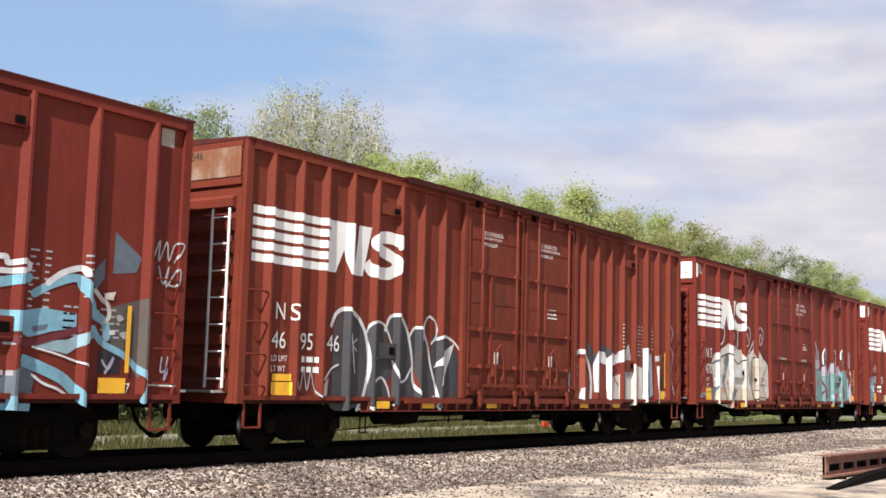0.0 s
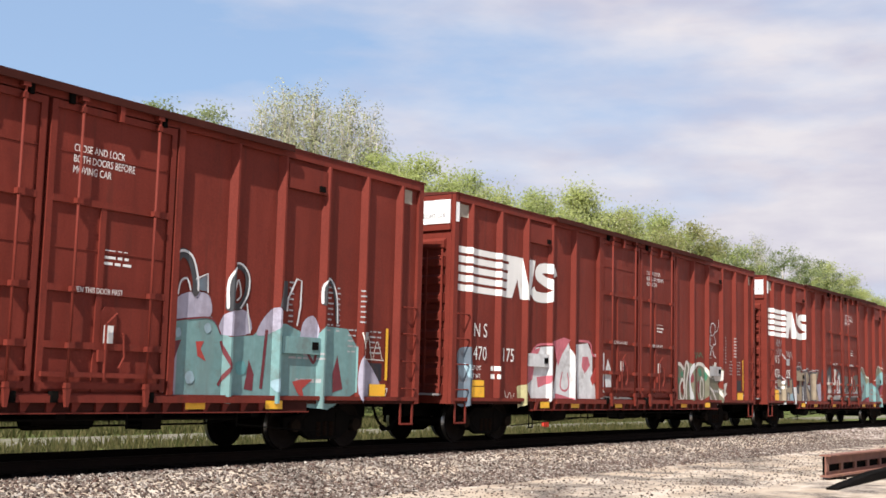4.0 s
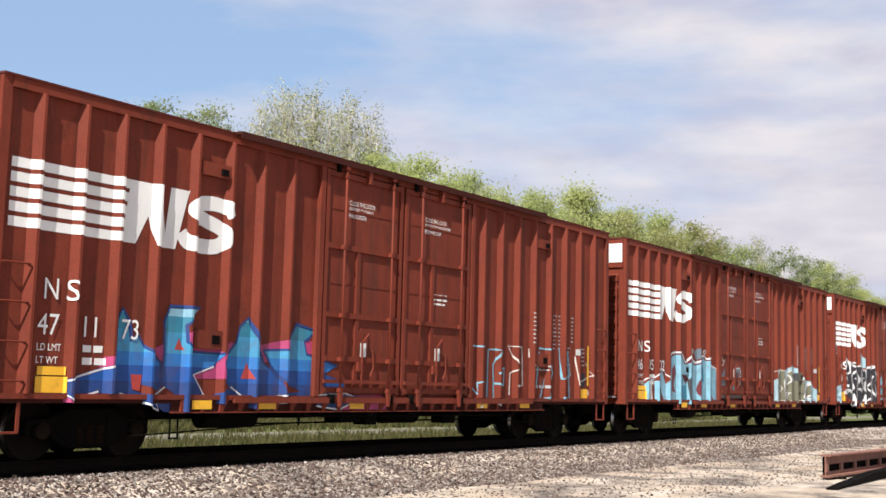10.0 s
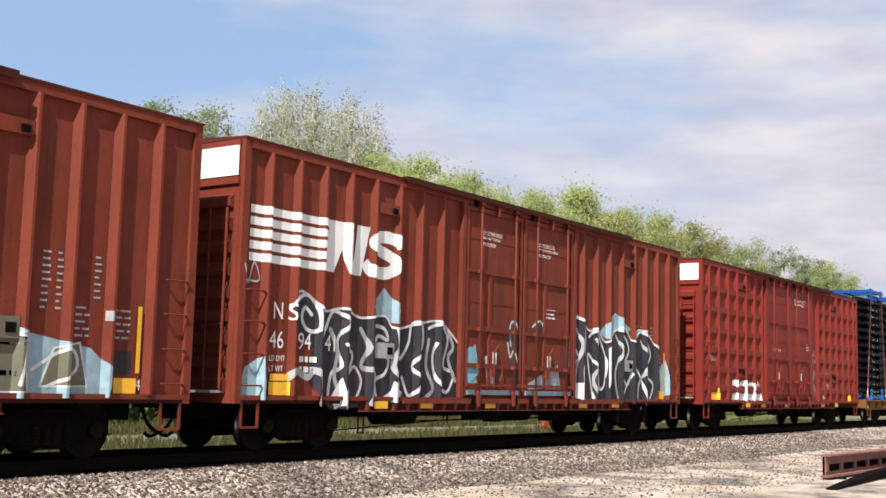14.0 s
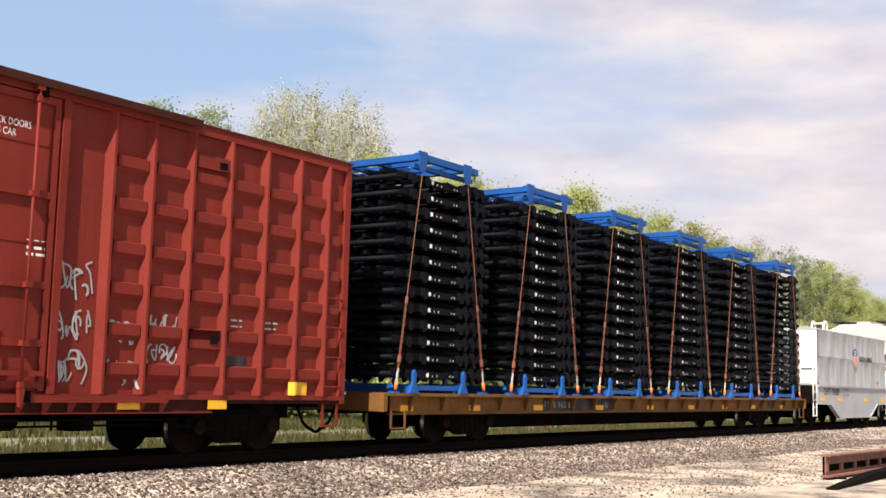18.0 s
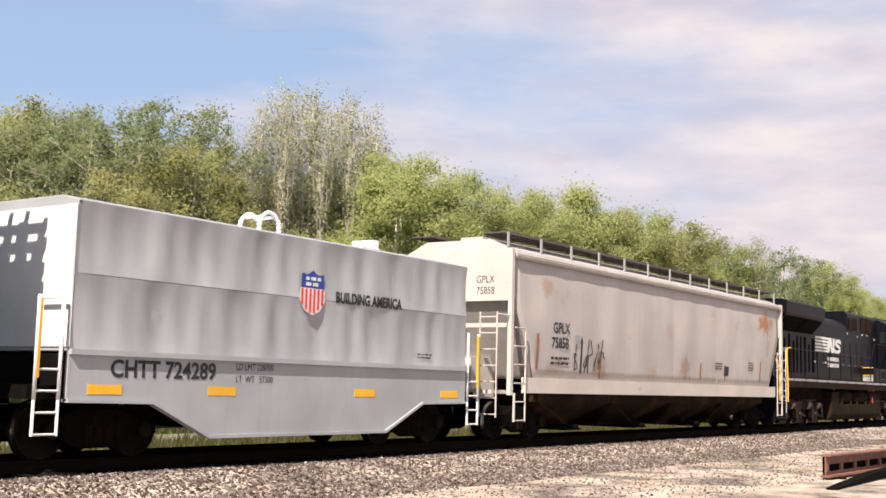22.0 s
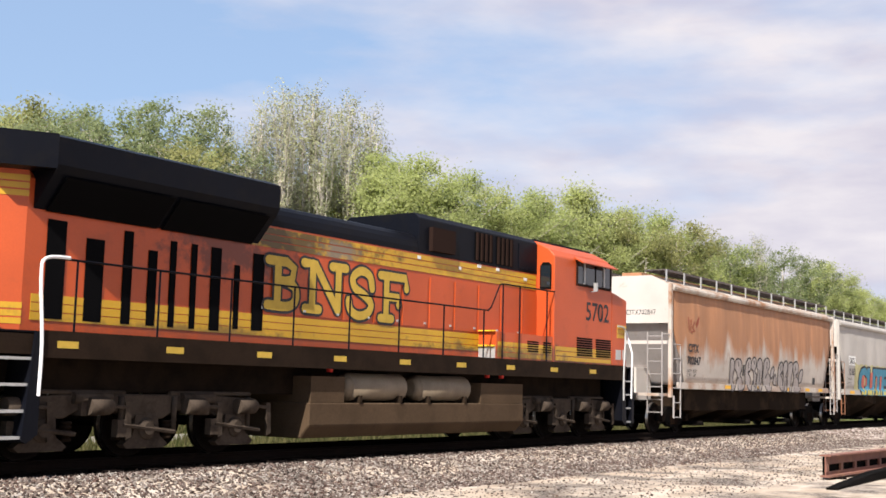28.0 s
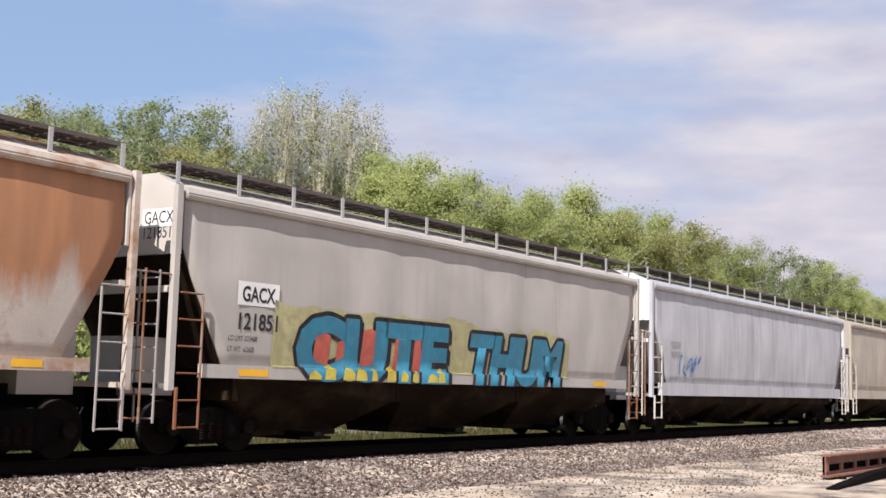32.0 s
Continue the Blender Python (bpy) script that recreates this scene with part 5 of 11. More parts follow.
def hopper(x, L, label, paint, end_paint, sill_paint, eave=4.25, bays=4, x0=0.2, group="covered hopper cars", walkway="walk", ladder_mat="hopwhite", slope=1.0, sheets=9, roof_paint=None, edge0=None, pitch=None, gap=(1.7, 0.3, 0.88), first=None, sill=(1.10, 1.46), slope_paint="hopgrey"):
    car = vehicle("covered_hopper_car", x, label, "hopper car", group)
    P = M[paint]
    zs = [1.42, 1.7, 2.1, 2.5, 2.9, 3.3, 3.7, 4.0, eave - 0.12]
    zw = 3.2       # height of the end slope's upper edge
    # body side walls with the ends cut back along the slope sheets
    for s in (-1, 1):
        bm = bmesh.new()
        rows = []
        for z in zs:
            f = max(0.0, min(1.0, (zw - z) / (zw - 1.42)))
            a, b = x0 + 0.10 + slope * f, L - x0 - 0.10 - slope * f
            n = sheets * 6
            bow = 0.045 * math.sin(math.pi * min(1.0, max(0.0, (z - 1.42) / (eave - 1.54))))
            c0, c1 = x0 + slope, L - x0 - slope
            row = []
            for i in range(n + 1):
                q = a + (b - a) * i / n
                u = (q - c0) / (c1 - c0) * sheets
                dip = bow * (1 - abs(math.sin(math.pi * u)) ** 0.8) if 0 < u < sheets else bow
                row.append(bm.verts.new((q, s * (curve_side(z, z1=eave) - dip), z)))
            rows.append(row)
        for r0, r1 in zip(rows, rows[1:]):
            for i in range(len(r0) - 1):
                bm.faces.new((r0[i], r0[i + 1], r1[i + 1], r1[i])).smooth = True
        bmesh.ops.recalc_face_normals(bm, faces=bm.faces)
        bmesh.ops.solidify(bm, geom=bm.faces[:], thickness=0.03)
        part("body_side", bm, P, car)
    # vertical weld seams
    for i in range(1, sheets):
        px = x0 + slope + (L - 2 * x0 - 2 * slope) * i / sheets
        bm = bmesh.new()
        ways = [(z, curve_side(z, z1=eave) - 0.045 * math.sin(math.pi * (z - 1.42) / (eave - 1.54))) for z in zs]
        tube(bm, [(px, -w + 0.002, z) for z, w in ways], 0.008, 4)
        part("weld_seam", bm, P, car)
    # end walls, upper panel and slope sheet
    for s, e in ((1, x0), (-1, L - x0)):
        bm = bmesh.new()
        prism(bm, [(-1.55, zw), (1.55, zw), (1.55, eave - 0.05), (0.9, eave + 0.26), (-0.9, eave + 0.26), (-1.55, eave - 0.05)], "x", min(e, e + 0.05 * s), max(e, e + 0.05 * s))
        part("end_panel", bm, M[end_paint], car)
        bm = bmesh.new()
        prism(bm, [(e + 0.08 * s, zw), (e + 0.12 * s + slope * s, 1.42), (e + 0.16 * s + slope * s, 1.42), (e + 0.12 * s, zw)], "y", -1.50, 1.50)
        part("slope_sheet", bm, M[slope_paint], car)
        boxes("bolster_box", M[end_paint], car, (min(e, e + slope * s), max(e, e + slope * s), -0.45, 0.45, 0.95, 1.9))
        # end frame posts, ladders, platform, stirrups
        yx = e - 0.02 * s
        for y in (-1.56, 1.56):
            boxes("end_post", M[sill_paint], car, (min(yx, yx - 0.11 * s), max(yx, yx - 0.11 * s), y - 0.05, y + 0.05, 1.05, eave), bev=0.012)
        boxes("end_rail", M[end_paint], car, (yx - 0.10, yx, -1.5, 1.5, zw - 0.62, zw - 0.52), bev=0.01)
        boxes("end_sill", M[sill_paint], car, (min(e - 0.75 * s, e), max(e - 0.75 * s, e), -1.5, 1.5, 1.08, 1.16))
        bm = bmesh.new()
        for yy in (-1.55, -1.1):
            box(bm, yx - 0.62 * s - 0.012, yx - 0.62 * s + 0.012, yy - 0.015, yy + 0.015, 0.55, 2.9)
        for k in range(7):
            rod(bm, (yx - 0.62 * s, -1.55, 0.62 + 0.36 * k), (yx - 0.62 * s, -1.1, 0.62 + 0.36 * k), 0.014, 6)
        rod(bm, (yx - 0.62 * s, -1.55, 2.85), (yx, -1.55, 2.85), 0.016, 6)
        part("end_ladder", bm, M[ladder_mat], car)
        a, b = sorted((e + 0.02 * s, e + 0.50 * s))
        bm = bmesh.new()
        box(bm, (b if s > 0 else a) - 0.012, (b if s > 0 else a) + 0.012, -1.635, -1.605, 0.45, 2.55)
        box(bm, (a if s > 0 else b) - 0.02, (a if s > 0 else b) + 0.02, -1.64, -1.60, 0.45, 1.1)
        for k in range(6):
            rod(bm, (a, -1.62, 0.48 + 0.42 * k), (b, -1.62, 0.48 + 0.42 * k), 0.015, 6)
        part("side_ladder", bm, M[ladder_mat], car)
        coupler(car, e - 0.65 * s, -s)
    # side sill and roof
    boxes("side_sill", M[sill_paint], car, (x0 + 0.6, L - x0 - 0.6, -1.58, -1.46, *sill), (x0 + 0.6, L - x0 - 0.6, 1.46, 1.58, *sill), bev=0.015)
    bm = bmesh.new()
    prism(bm, [(-1.60, eave - 0.20), (-1.64, eave - 0.12), (-1.60, eave - 0.02), (-1.50, eave), (-0.9, eave + 0.26), (0.9, eave + 0.26), (1.5, eave), (1.60, eave - 0.02), (1.64, eave - 0.12), (1.60, eave - 0.20)], "x", x0 + 0.05, L - x0 - 0.05)
    bevel(bm, 0.02, 2)
    part("roof", bm, M[roof_paint or paint], car)
    boxes("hatch_trough", P, car, (x0 + 0.6, L - x0 - 0.6, -0.32, 0.32, eave + 0.262, eave + 0.42), bev=0.03)
    # running boards on brackets along both roof edges
    for y in (-1.34, 0.72):
        bm = bmesh.new()
        n = 40
        for i in range(n):
            q = x0 + (L - 2 * x0) * i / n
            box(bm, q + 0.02, q + (L - 2 * x0) / n - 0.02, y, y + 0.62, eave + 0.40, eave + 0.425)
        for yy in (y, y + 0.2, y + 0.41, y + 0.62):
            box(bm, x0, L - x0, yy - 0.01, yy + 0.01, eave + 0.375, eave + 0.44)
        part("running_board", bm, M[walkway], car)
    n = 13
    bm0 = bmesh.new()
    box(bm0, -0.035, 0.035, -0.015, 0.015, 0.0, 0.36)
    stay = mesh_of(bm0, "running_board_bracket", M["galv"])
    for i in range(n):
        q = x0 + 0.06 + (L - 2 * x0 - 0.12) * i / (n - 1)
        part("running_board_bracket", stay, None, car, at=pose(q, -1.37, eave + 0.06))
    # discharge bays
    inner0, inner1 = x0 + 0.9 + slope * 0.55, L - x0 - 0.9 - slope * 0.55
    w = pitch or (inner1 - inner0) / bays
    inner0 = inner0 if edge0 is None else edge0
    low, high, arch = gap
    for i in range(bays):
        c = inner0 + w * (i + 0.5)
        bm = bmesh.new()
        a, b = c - w * 0.5 + 0.01, c + w * 0.5 - 0.01
        a0 = first if i == 0 and first else a
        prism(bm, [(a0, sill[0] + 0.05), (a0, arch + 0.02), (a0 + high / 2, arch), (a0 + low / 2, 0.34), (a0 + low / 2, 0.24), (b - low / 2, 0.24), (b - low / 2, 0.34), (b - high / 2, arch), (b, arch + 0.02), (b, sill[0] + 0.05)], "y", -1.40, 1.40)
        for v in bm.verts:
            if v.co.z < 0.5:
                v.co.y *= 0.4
        # bay paint has the under-car shade in it
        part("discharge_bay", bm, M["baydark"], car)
        bm = bmesh.new()
        rod(bm, (c, -1.45, 0.28), (c, 1.45, 0.28), 0.06, 8)
        box(bm, c - 0.4, c + 0.4, -1.32, 1.32, 0.20, 0.25)
        part("gate_shaft", bm, M["black"], car)
    boxes("centre_sill", M["black"], car, (x0 - 0.6, L - x0 + 0.6, -0.25, 0.25, 0.75, 1.1))
    truck(car, x0 + 1.35)
    truck(car, L - x0 - 1.35)
    return car


def hopper_decal(name, bm, mat, car, lift=0.006, eave=4.25, label="", kind=""):
    """Paint on the bowed wall of a hopper: cut at some heights and pushed onto the curve."""
    for z in (1.485, 1.495, 1.7, 2.1, 2.5, 2.9, 3.3, 3.7, 4.0):
        bmesh.ops.bisect_plane(bm, geom=bm.verts[:] + bm.edges[:] + bm.faces[:], plane_co=(0, 0, z), plane_no=(0, 0, 1), dist=1e-5)
    zs = [1.42, 1.7, 2.1, 2.5, 2.9, 3.3, 3.7, 4.0, eave - 0.12]
    ws = [curve_side(z, z1=eave) for z in zs]
    for v in bm.verts:
        v.co.y += (-float(np.interp(v.co.z, zs, ws)) - lift) if v.co.z > 1.49 else -1.58 - lift
    return part(name, bm, mat, car, label, kind=kind)

# ---------------------------------------------------------------- flatcar and its load
def flatcar(x, L):
    car = vehicle("flatcar", x, "long weathered yellow-brown flatcar with a steel deck", "flatcar")
    boxes("deck", M["flat"], car, (0.0, L, -1.58, 1.58, 1.0, 1.06), bev=0.01)
    for y in (-1.42, 1.38):
        bm = bmesh.new()
        prism(bm, [(0.3, 1.0), (0.3, 0.72), (0.9, 0.66), (L - 0.9, 0.66), (L - 0.3, 0.72), (L - 0.3, 1.0)], "y", y, y + 0.04)
        box(bm, 0.3, L - 0.3, y - 0.03, y + 0.08, 0.63, 0.67)
        part("side_sill", bm, M["flat"], car)
    rib = bmesh.new()
    prism(rib, [(-0.03, 1.0), (0.03, 1.0), (0.02, 0.70), (-0.02, 0.70)], "y", -1.46, -1.42)
    for v in rib.verts:
        if v.co.y < -1.45 and v.co.z > 0.9:
            v.co.y -= 0.11
    rib = mesh_of(rib, "stake_pocket", M["flat"])
    for i in range(22):
        part("stake_pocket", rib, None, car, at=pose(0.9 + (L - 1.8) * i / 21, 0, 0))
    bm = bmesh.new()
    prism(bm, [(4.9, 0.95), (5.4, 0.27), (L - 5.4, 0.27), (L - 4.9, 0.95)], "y", -0.55, 0.55)
    box(bm, 0.2, L - 0.2, -0.35, 0.35, 0.62, 0.99)
    part("centre_sill", bm, M["black"], car)
    for s, e in ((-1, 0.0), (1, L)):
        boxes("end_beam", M["flat"], car, (min(e, e + 0.12 * s), max(e, e + 0.12 * s), -1.58, 1.58, 0.70, 1.05))
        coupler(car, e, s)
        a, b = sorted((e - 0.15 * s, e - 0.60 * s))
        stirrup(car, a, b, -1.56, 0.38, 0.72, "flat")
    truck(car, 3.6)
    truck(car, L - 3.6)
    for q in (0.62, 3.1, 5.84, 9.0, 12.1, 15.0, 17.68, 20.3, 23.2):
        boxes("reflector", M["yellow"], car, (q, q + 0.42, -1.43, -1.42, 0.70, 0.82))
    return car


def chassis_mesh():
    """One pressed black truck chassis lying flat: long rails, cross tubes, hanger brackets and forked arms."""
    bm = bmesh.new()
    for y in (-1.46, -1.02, -0.62, 0.05, 0.50, 0.95, 1.36):
        up = 0.0 if abs(y) > 1.3 else 0.13
        prism(bm, [(px, pz + up) for px, pz in ((-0.55, 0.04), (-0.05, 0.0), (0.25, 0.04), (0.6, 0.0), (1.45, 0.0), (1.75, 0.05), (2.0, 0.02), (2.75, 0.05), (2.80, 0.12), (2.0, 0.15), (1.75, 0.18), (1.45, 0.13), (0.6, 0.13), (0.25, 0.17), (-0.05, 0.14), (-0.55, 0.12))], "y", y, y + 0.10)
    for xq in (-0.48, -0.22, 0.12, 0.75, 1.30, 1.72, 2.12, 2.45, 2.7):
        rod(bm, (xq, -1.47, 0.075), (xq, 1.47, 0.075), 0.06, 8)
    for xq in (-0.18, 0.3, 1.62):
        for y in (-1.56, -0.2, 1.46):
            prism(bm, [(xq - 0.10, 0.02), (xq - 0.05, -0.05), (xq + 0.05, -0.05), (xq + 0.10, 0.02), (xq + 0.07, 0.17), (xq - 0.07, 0.17)], "y", y + 0.03, y + 0.13)
    for xq, y in ((1.85, -1.5), (2.15, -1.5), (2.5, -1.44), (2.62, -0.9), (2.66, 0.3), (1.95, 1.4), (2.2, 1.4), (2.6, 1.3), (1.9, 0.1)):
        prism(bm, [(xq - 0.14, 0.13), (xq - 0.06, 0.23), (xq + 0.05, 0.23), (xq + 0.12, 0.12), (xq + 0.10, -0.03), (xq + 0.02, -0.09), (xq - 0.02, 0.02)], "y", y, y + 0.10)
    for y in (-1.3, -0.9, -0.3, 0.2, 0.8, 1.2):
        prism(bm, [(y - 0.10, 0.0), (y + 0.10, 0.0), (y + 0.14, 0.16), (y, 0.22), (y - 0.14, 0.14)], "x", -0.34, -0.26)
    return mesh_of(bm, "chassis", M["frame"])


def frame_stack(x, base, chassis):
    """A pile of chassis on blue bolsters, under a blue top rack, chained down to the deck."""
    st = vehicle("chassis_stack", x, "tall pile of black truck chassis under a bright blue rack", "cargo stack", "chassis stacks on the flatcar")
    z0 = base + 0.30
    n = 13
    pitch = 0.332
    r = random.Random(int(x * 10))
    for k in range(n):
        part("chassis", chassis, None, st, at=pose(0.92 + (0.02 if k % 2 else -0.02), 0, z0 + pitch * k))
        tag = bmesh.new()
        box(tag, 1.40, 1.47, -1.49, -1.482, z0 + pitch * k + 0.03, z0 + pitch * k + 0.11)
        part("tag", tag, M["white"], st)
        tag = bmesh.new()
        for q in (1.62, 1.78, 2.25, 2.36):
            box(tag, q, q + 0.025, -1.472, -1.462, z0 + pitch * k + 0.03, z0 + pitch * k + 0.075)
        part("bolt_head", tag, M["galv"], st, kind="stuff")
    # bolsters
    for q in (0.85, 2.62):
        bm = bmesh.new()
        box(bm, q - 0.08, q + 0.08, -1.57, 1.57, base + 0.0, base + 0.18)
        for y in (-1.60, -1.12, 1.06, 1.54):
            prism(bm, [(q - 0.16, base), (q + 0.16, base), (q + 0.05, base + 0.20), (q + 0.05, base + 0.40), (q, base + 0.47), (q - 0.05, base + 0.40), (q - 0.05, base + 0.20)], "y", y, y + 0.06)
        part("bolster", bm, M["blue"], st)
    pieces("bolster_beam", M["blue"], st, (0.93, 2.54, -1.54, -1.46, base + 0.06, base + 0.16), (0.93, 2.54, 1.32, 1.40, base + 0.06, base + 0.2))
    # top rack
    zt = 5.80
    pieces("rack_beam", M["blue"], st, (0.80, 3.02, -1.58, -1.46, zt, zt + 0.14), (0.80, 3.02, 1.46, 1.58, zt, zt + 0.14), (0.85, 0.99, -1.46, 1.46, zt, zt + 0.13), (2.48, 2.62, -1.46, 1.46, zt, zt + 0.13),
                 (0.99, 2.48, -0.45, -0.33, zt, zt + 0.12), (0.99, 2.48, 0.33, 0.45, zt, zt + 0.12), (1.5, 1.62, -0.33, 0.33, zt + 0.01, zt + 0.1), (1.35, 1.45, -1.46, -0.46, zt + 0.01, zt + 0.11), (1.35, 1.45, 0.46, 1.46, zt + 0.01, zt + 0.11), (2.0, 2.1, -1.46, -0.46, zt + 0.01, zt + 0.11), (2.0, 2.1, 0.46, 1.46, zt + 0.01, zt + 0.11), (0.82, 2.98, -1.45, -1.35, zt - 0.16, zt - 0.07), (0.82, 2.98, 1.35, 1.45, zt - 0.16, zt - 0.07), bev=0.012)
    for q in (0.92, 2.57):
        for y in (-1.615, 1.58):
            bm = bmesh.new()
            prism(bm, [(q - 0.14, zt + 0.17), (q + 0.14, zt + 0.17), (q + 0.12, zt - 0.12), (q + 0.06, zt - 0.26), (q - 0.06, zt - 0.26), (q - 0.12, zt - 0.12)], "y", y, y + 0.04)
            part("corner_bracket", bm, M["blue"], st)
    # chains
    for q0, q1 in ((0.92, 0.30), (2.57, 3.50)):
        top, low = Vector((q0, -1.60, zt - 0.2)), Vector((q1, -1.53, base + 0.04))
        bm = bmesh.new()
        rod(bm, top, top.lerp(low, 0.60), 0.010, 6)
        part("tie_rod", bm, M["strap"], st)
        bm = bmesh.new()
        k = 0
        f = 0.60
        while f < 0.90:
            a, b = top.lerp(low, f), top.lerp(low, f + 0.022)
            off = Vector((0.016, 0, 0)) if k % 2 else Vector((0, 0.016, 0))
            rod(bm, a + off, b + off, 0.009, 4)
            rod(bm, a - off, b - off, 0.009, 4)
            k += 1
            f += 0.017
        rod(bm, top.lerp(low, 0.585), top.lerp(low, 0.615), 0.032, 6)
        rod(bm, top.lerp(low, 0.845), top.lerp(low, 0.875), 0.040, 6)
        part("chain", bm, M["strap"], st)
        bm = bmesh.new()
        rod(bm, top.lerp(low, 0.90), top.lerp(low, 0.965), 0.022, 6)
        part("binder", bm, M["galv"], st)
        bm = bmesh.new()
        rod(bm, top.lerp(low, 0.955), top.lerp(low, 0.995), 0.034, 8)
        part("hook", bm, M["orange"], st, "orange chain hook")
        boxes("foot_plate", M["blue"], st, (q1 - 0.09, q1 + 0.09, -1.57, -1.42, base, base + 0.04))
    return st


# ---------------------------------------------------------------- coil car with grey hood
def coil_car(x, L):
    car = vehicle("coil_car", x, "grey covered coil car with a tall panelled steel hood", "coil car")
    G = M["cover"]
    top = 3.78
    # fishbelly body
    for y in (-1.60, 1.54):
        bm = bmesh.new()
        prism(bm, [(0.0, 1.60), (0.0, 0.88), (1.55, 0.86), (2.75, 0.32), (L - 2.75, 0.32), (L - 1.55, 0.86), (L, 0.88), (L, 1.60)], "y", y, y + 0.06)
        part("body_side", bm, G, car)
        bm = bmesh.new()
        pts = [(0.0, 0.86), (1.55, 0.84), (2.75, 0.30), (L - 2.75, 0.30), (L - 1.55, 0.84), (L, 0.86)]
        for p, q in zip(pts, pts[1:]):
            prism(bm, [(p[0], p[1]), (q[0], q[1]), (q[0], q[1] + 0.05), (p[0], p[1] + 0.05)], "y", y - 0.05, y + 0.10)
        part("lower_flange", bm, G, car, "pale lower flange")
    boxes("body_floor", M["black"], car, (0.05, L - 0.05, -1.53, 1.53, 0.95, 1.55), (2.8, L - 2.8, -1.5, 1.5, 0.45, 0.95))
    # hood
    hood = bmesh.new()
    prism(hood, [(-1.565, 1.58), (1.62, 1.58), (1.60, top - 0.05), (1.2, top + 0.08), (-1.2, top + 0.08), (-1.60, top - 0.02), (-1.565, top - 0.04)], "x", 0.03, L - 0.03)
    bevel(hood, 0.02)
    hood = part("hood", hood, [G], car)
    # buckled side sheets in two heights
    rip = random.Random(8)
    waves = [(rip.uniform(1.2, 5.5), rip.uniform(0, 6.3), rip.uniform(0.2, 1.0)) for k in range(9)]
    for z0, z1, turn in ((1.62, 2.695, 0.0), (2.705, top - 0.035, 2.0)):
        xs, zs = [0.05 + (L - 0.1) * i / 110 for i in range(111)], [z0 + (z1 - z0) * j / 8 for j in range(9)]
        vs, fs = [], []
        for z in zs:
            f = math.sin(math.pi * (z - z0) / (z1 - z0)) ** 0.7 if z0 < z < z1 else 0.0
            for xx in xs:
                d = sum(a * math.sin(k * 2.2 * xx + p + turn + 1.3 * z) for k, p, a in waves) / 4.2
                vs.append((xx, -1.634 + f * 0.036 * (1 - max(-1.0, min(1.0, d * 1.8))), z))
        for j in range(8):
            for i in range(110):
                fs.append((j * 111 + i, j * 111 + i + 1, (j + 1) * 111 + i + 1, (j + 1) * 111 + i))
        me = bpy.data.meshes.new("hood_sheet")
        me.from_pydata(vs, [], fs)
        me.polygons.foreach_set("use_smooth", [True] * len(fs))
        me.materials.append(G)
        part("hood_sheet", me, None, hood)
    boxes("hood_flange", G, hood, (0.0, L, -1.66, -1.60, 1.54, 1.62), (0.0, L, 1.60, 1.66, 1.54, 1.62))
    bm = bmesh.new()
    for k in range(1):
        z = 2.65
        prism(bm, [(0.0, z - 1.0), (-0.02, z - 1.0), (-0.028, z), (-0.02, z + 1.05), (0.0, z + 1.05)], "y", -1.57, 1.57)
    bmesh.ops.translate(bm, verts=bm.verts, vec=(0.03, 0, 0))
    part("hood_end", bm, M["whiteend"], hood)
    # lifting hoops
    for q in (L * 0.52,):
        bm = bmesh.new()
        for y in (-0.35, 0.15):
            pts = smooth_line([(q - 0.26, top + 0.05), (q - 0.24, top + 0.42), (q, top + 0.58), (q + 0.24, top + 0.42), (q + 0.26, top + 0.05)], 5)
            tube(bm, [(p.x, y, p.y) for p in pts], 0.045, 8)
        for s in (-0.12, 0.12):
            rod(bm, (q + s, -0.35, top + 0.5), (q + s, 0.15, top + 0.5), 0.03, 6)
        part("lifting_hoop", bm, M["whiteend"], hood)
    bm = bmesh.new()
    box(bm, L * 0.80, L * 0.86, -0.3, 0.3, top + 0.08, top + 0.28)
    box(bm, L * 0.84, L * 0.855, -0.3, 0.3, top + 0.28, top + 0.45)
    part("stacking_guide", bm, M["whiteend"], hood)
    for s, e in ((-1, 0.0), (1, L)):
        boxes("end_sill", M["black"], car, (min(e, e + 0.55 * s), max(e, e + 0.55 * s), -1.45, 1.45, 0.9, 1.1))
        bm = bmesh.new()
        for q in (0.12, 0.52):
            rod(bm, (e + q * s, -1.58, 0.9), (e + q * s, -1.58, 2.35), 0.028, 8)
        rod(bm, (e + 0.12 * s, -1.58, 2.35), (e + 0.12 * s, -1.0, 2.35), 0.028, 6)
        for k in range(4):
            rod(bm, (e + 0.12 * s, -1.58, 0.42 + 0.3 * k), (e + 0.52 * s, -1.58, 0.42 + 0.3 * k), 0.018, 6)
        for q in (0.12, 0.52):
            rod(bm, (e + q * s, -1.58, 0.40), (e + q * s, -1.58, 0.9), 0.024, 6)
        part("corner_ladder", bm, M["whiteend"], car)
        boxes("grab_rail", M["yellow"], car, (e + 0.50 * s - 0.022, e + 0.50 * s + 0.022, -1.61, -1.57, 1.2, 2.3))
        coupler(car, e + 0.2 * s, s)
    for q in (0.35, 2.7, L - 3.7, L - 0.9):
        boxes("reflector", M["yellow"], car, (q, q + 0.62, -1.606, -1.60, 0.98, 1.12))
    truck(car, 1.05)
    truck(car, L - 1.05)
    return car

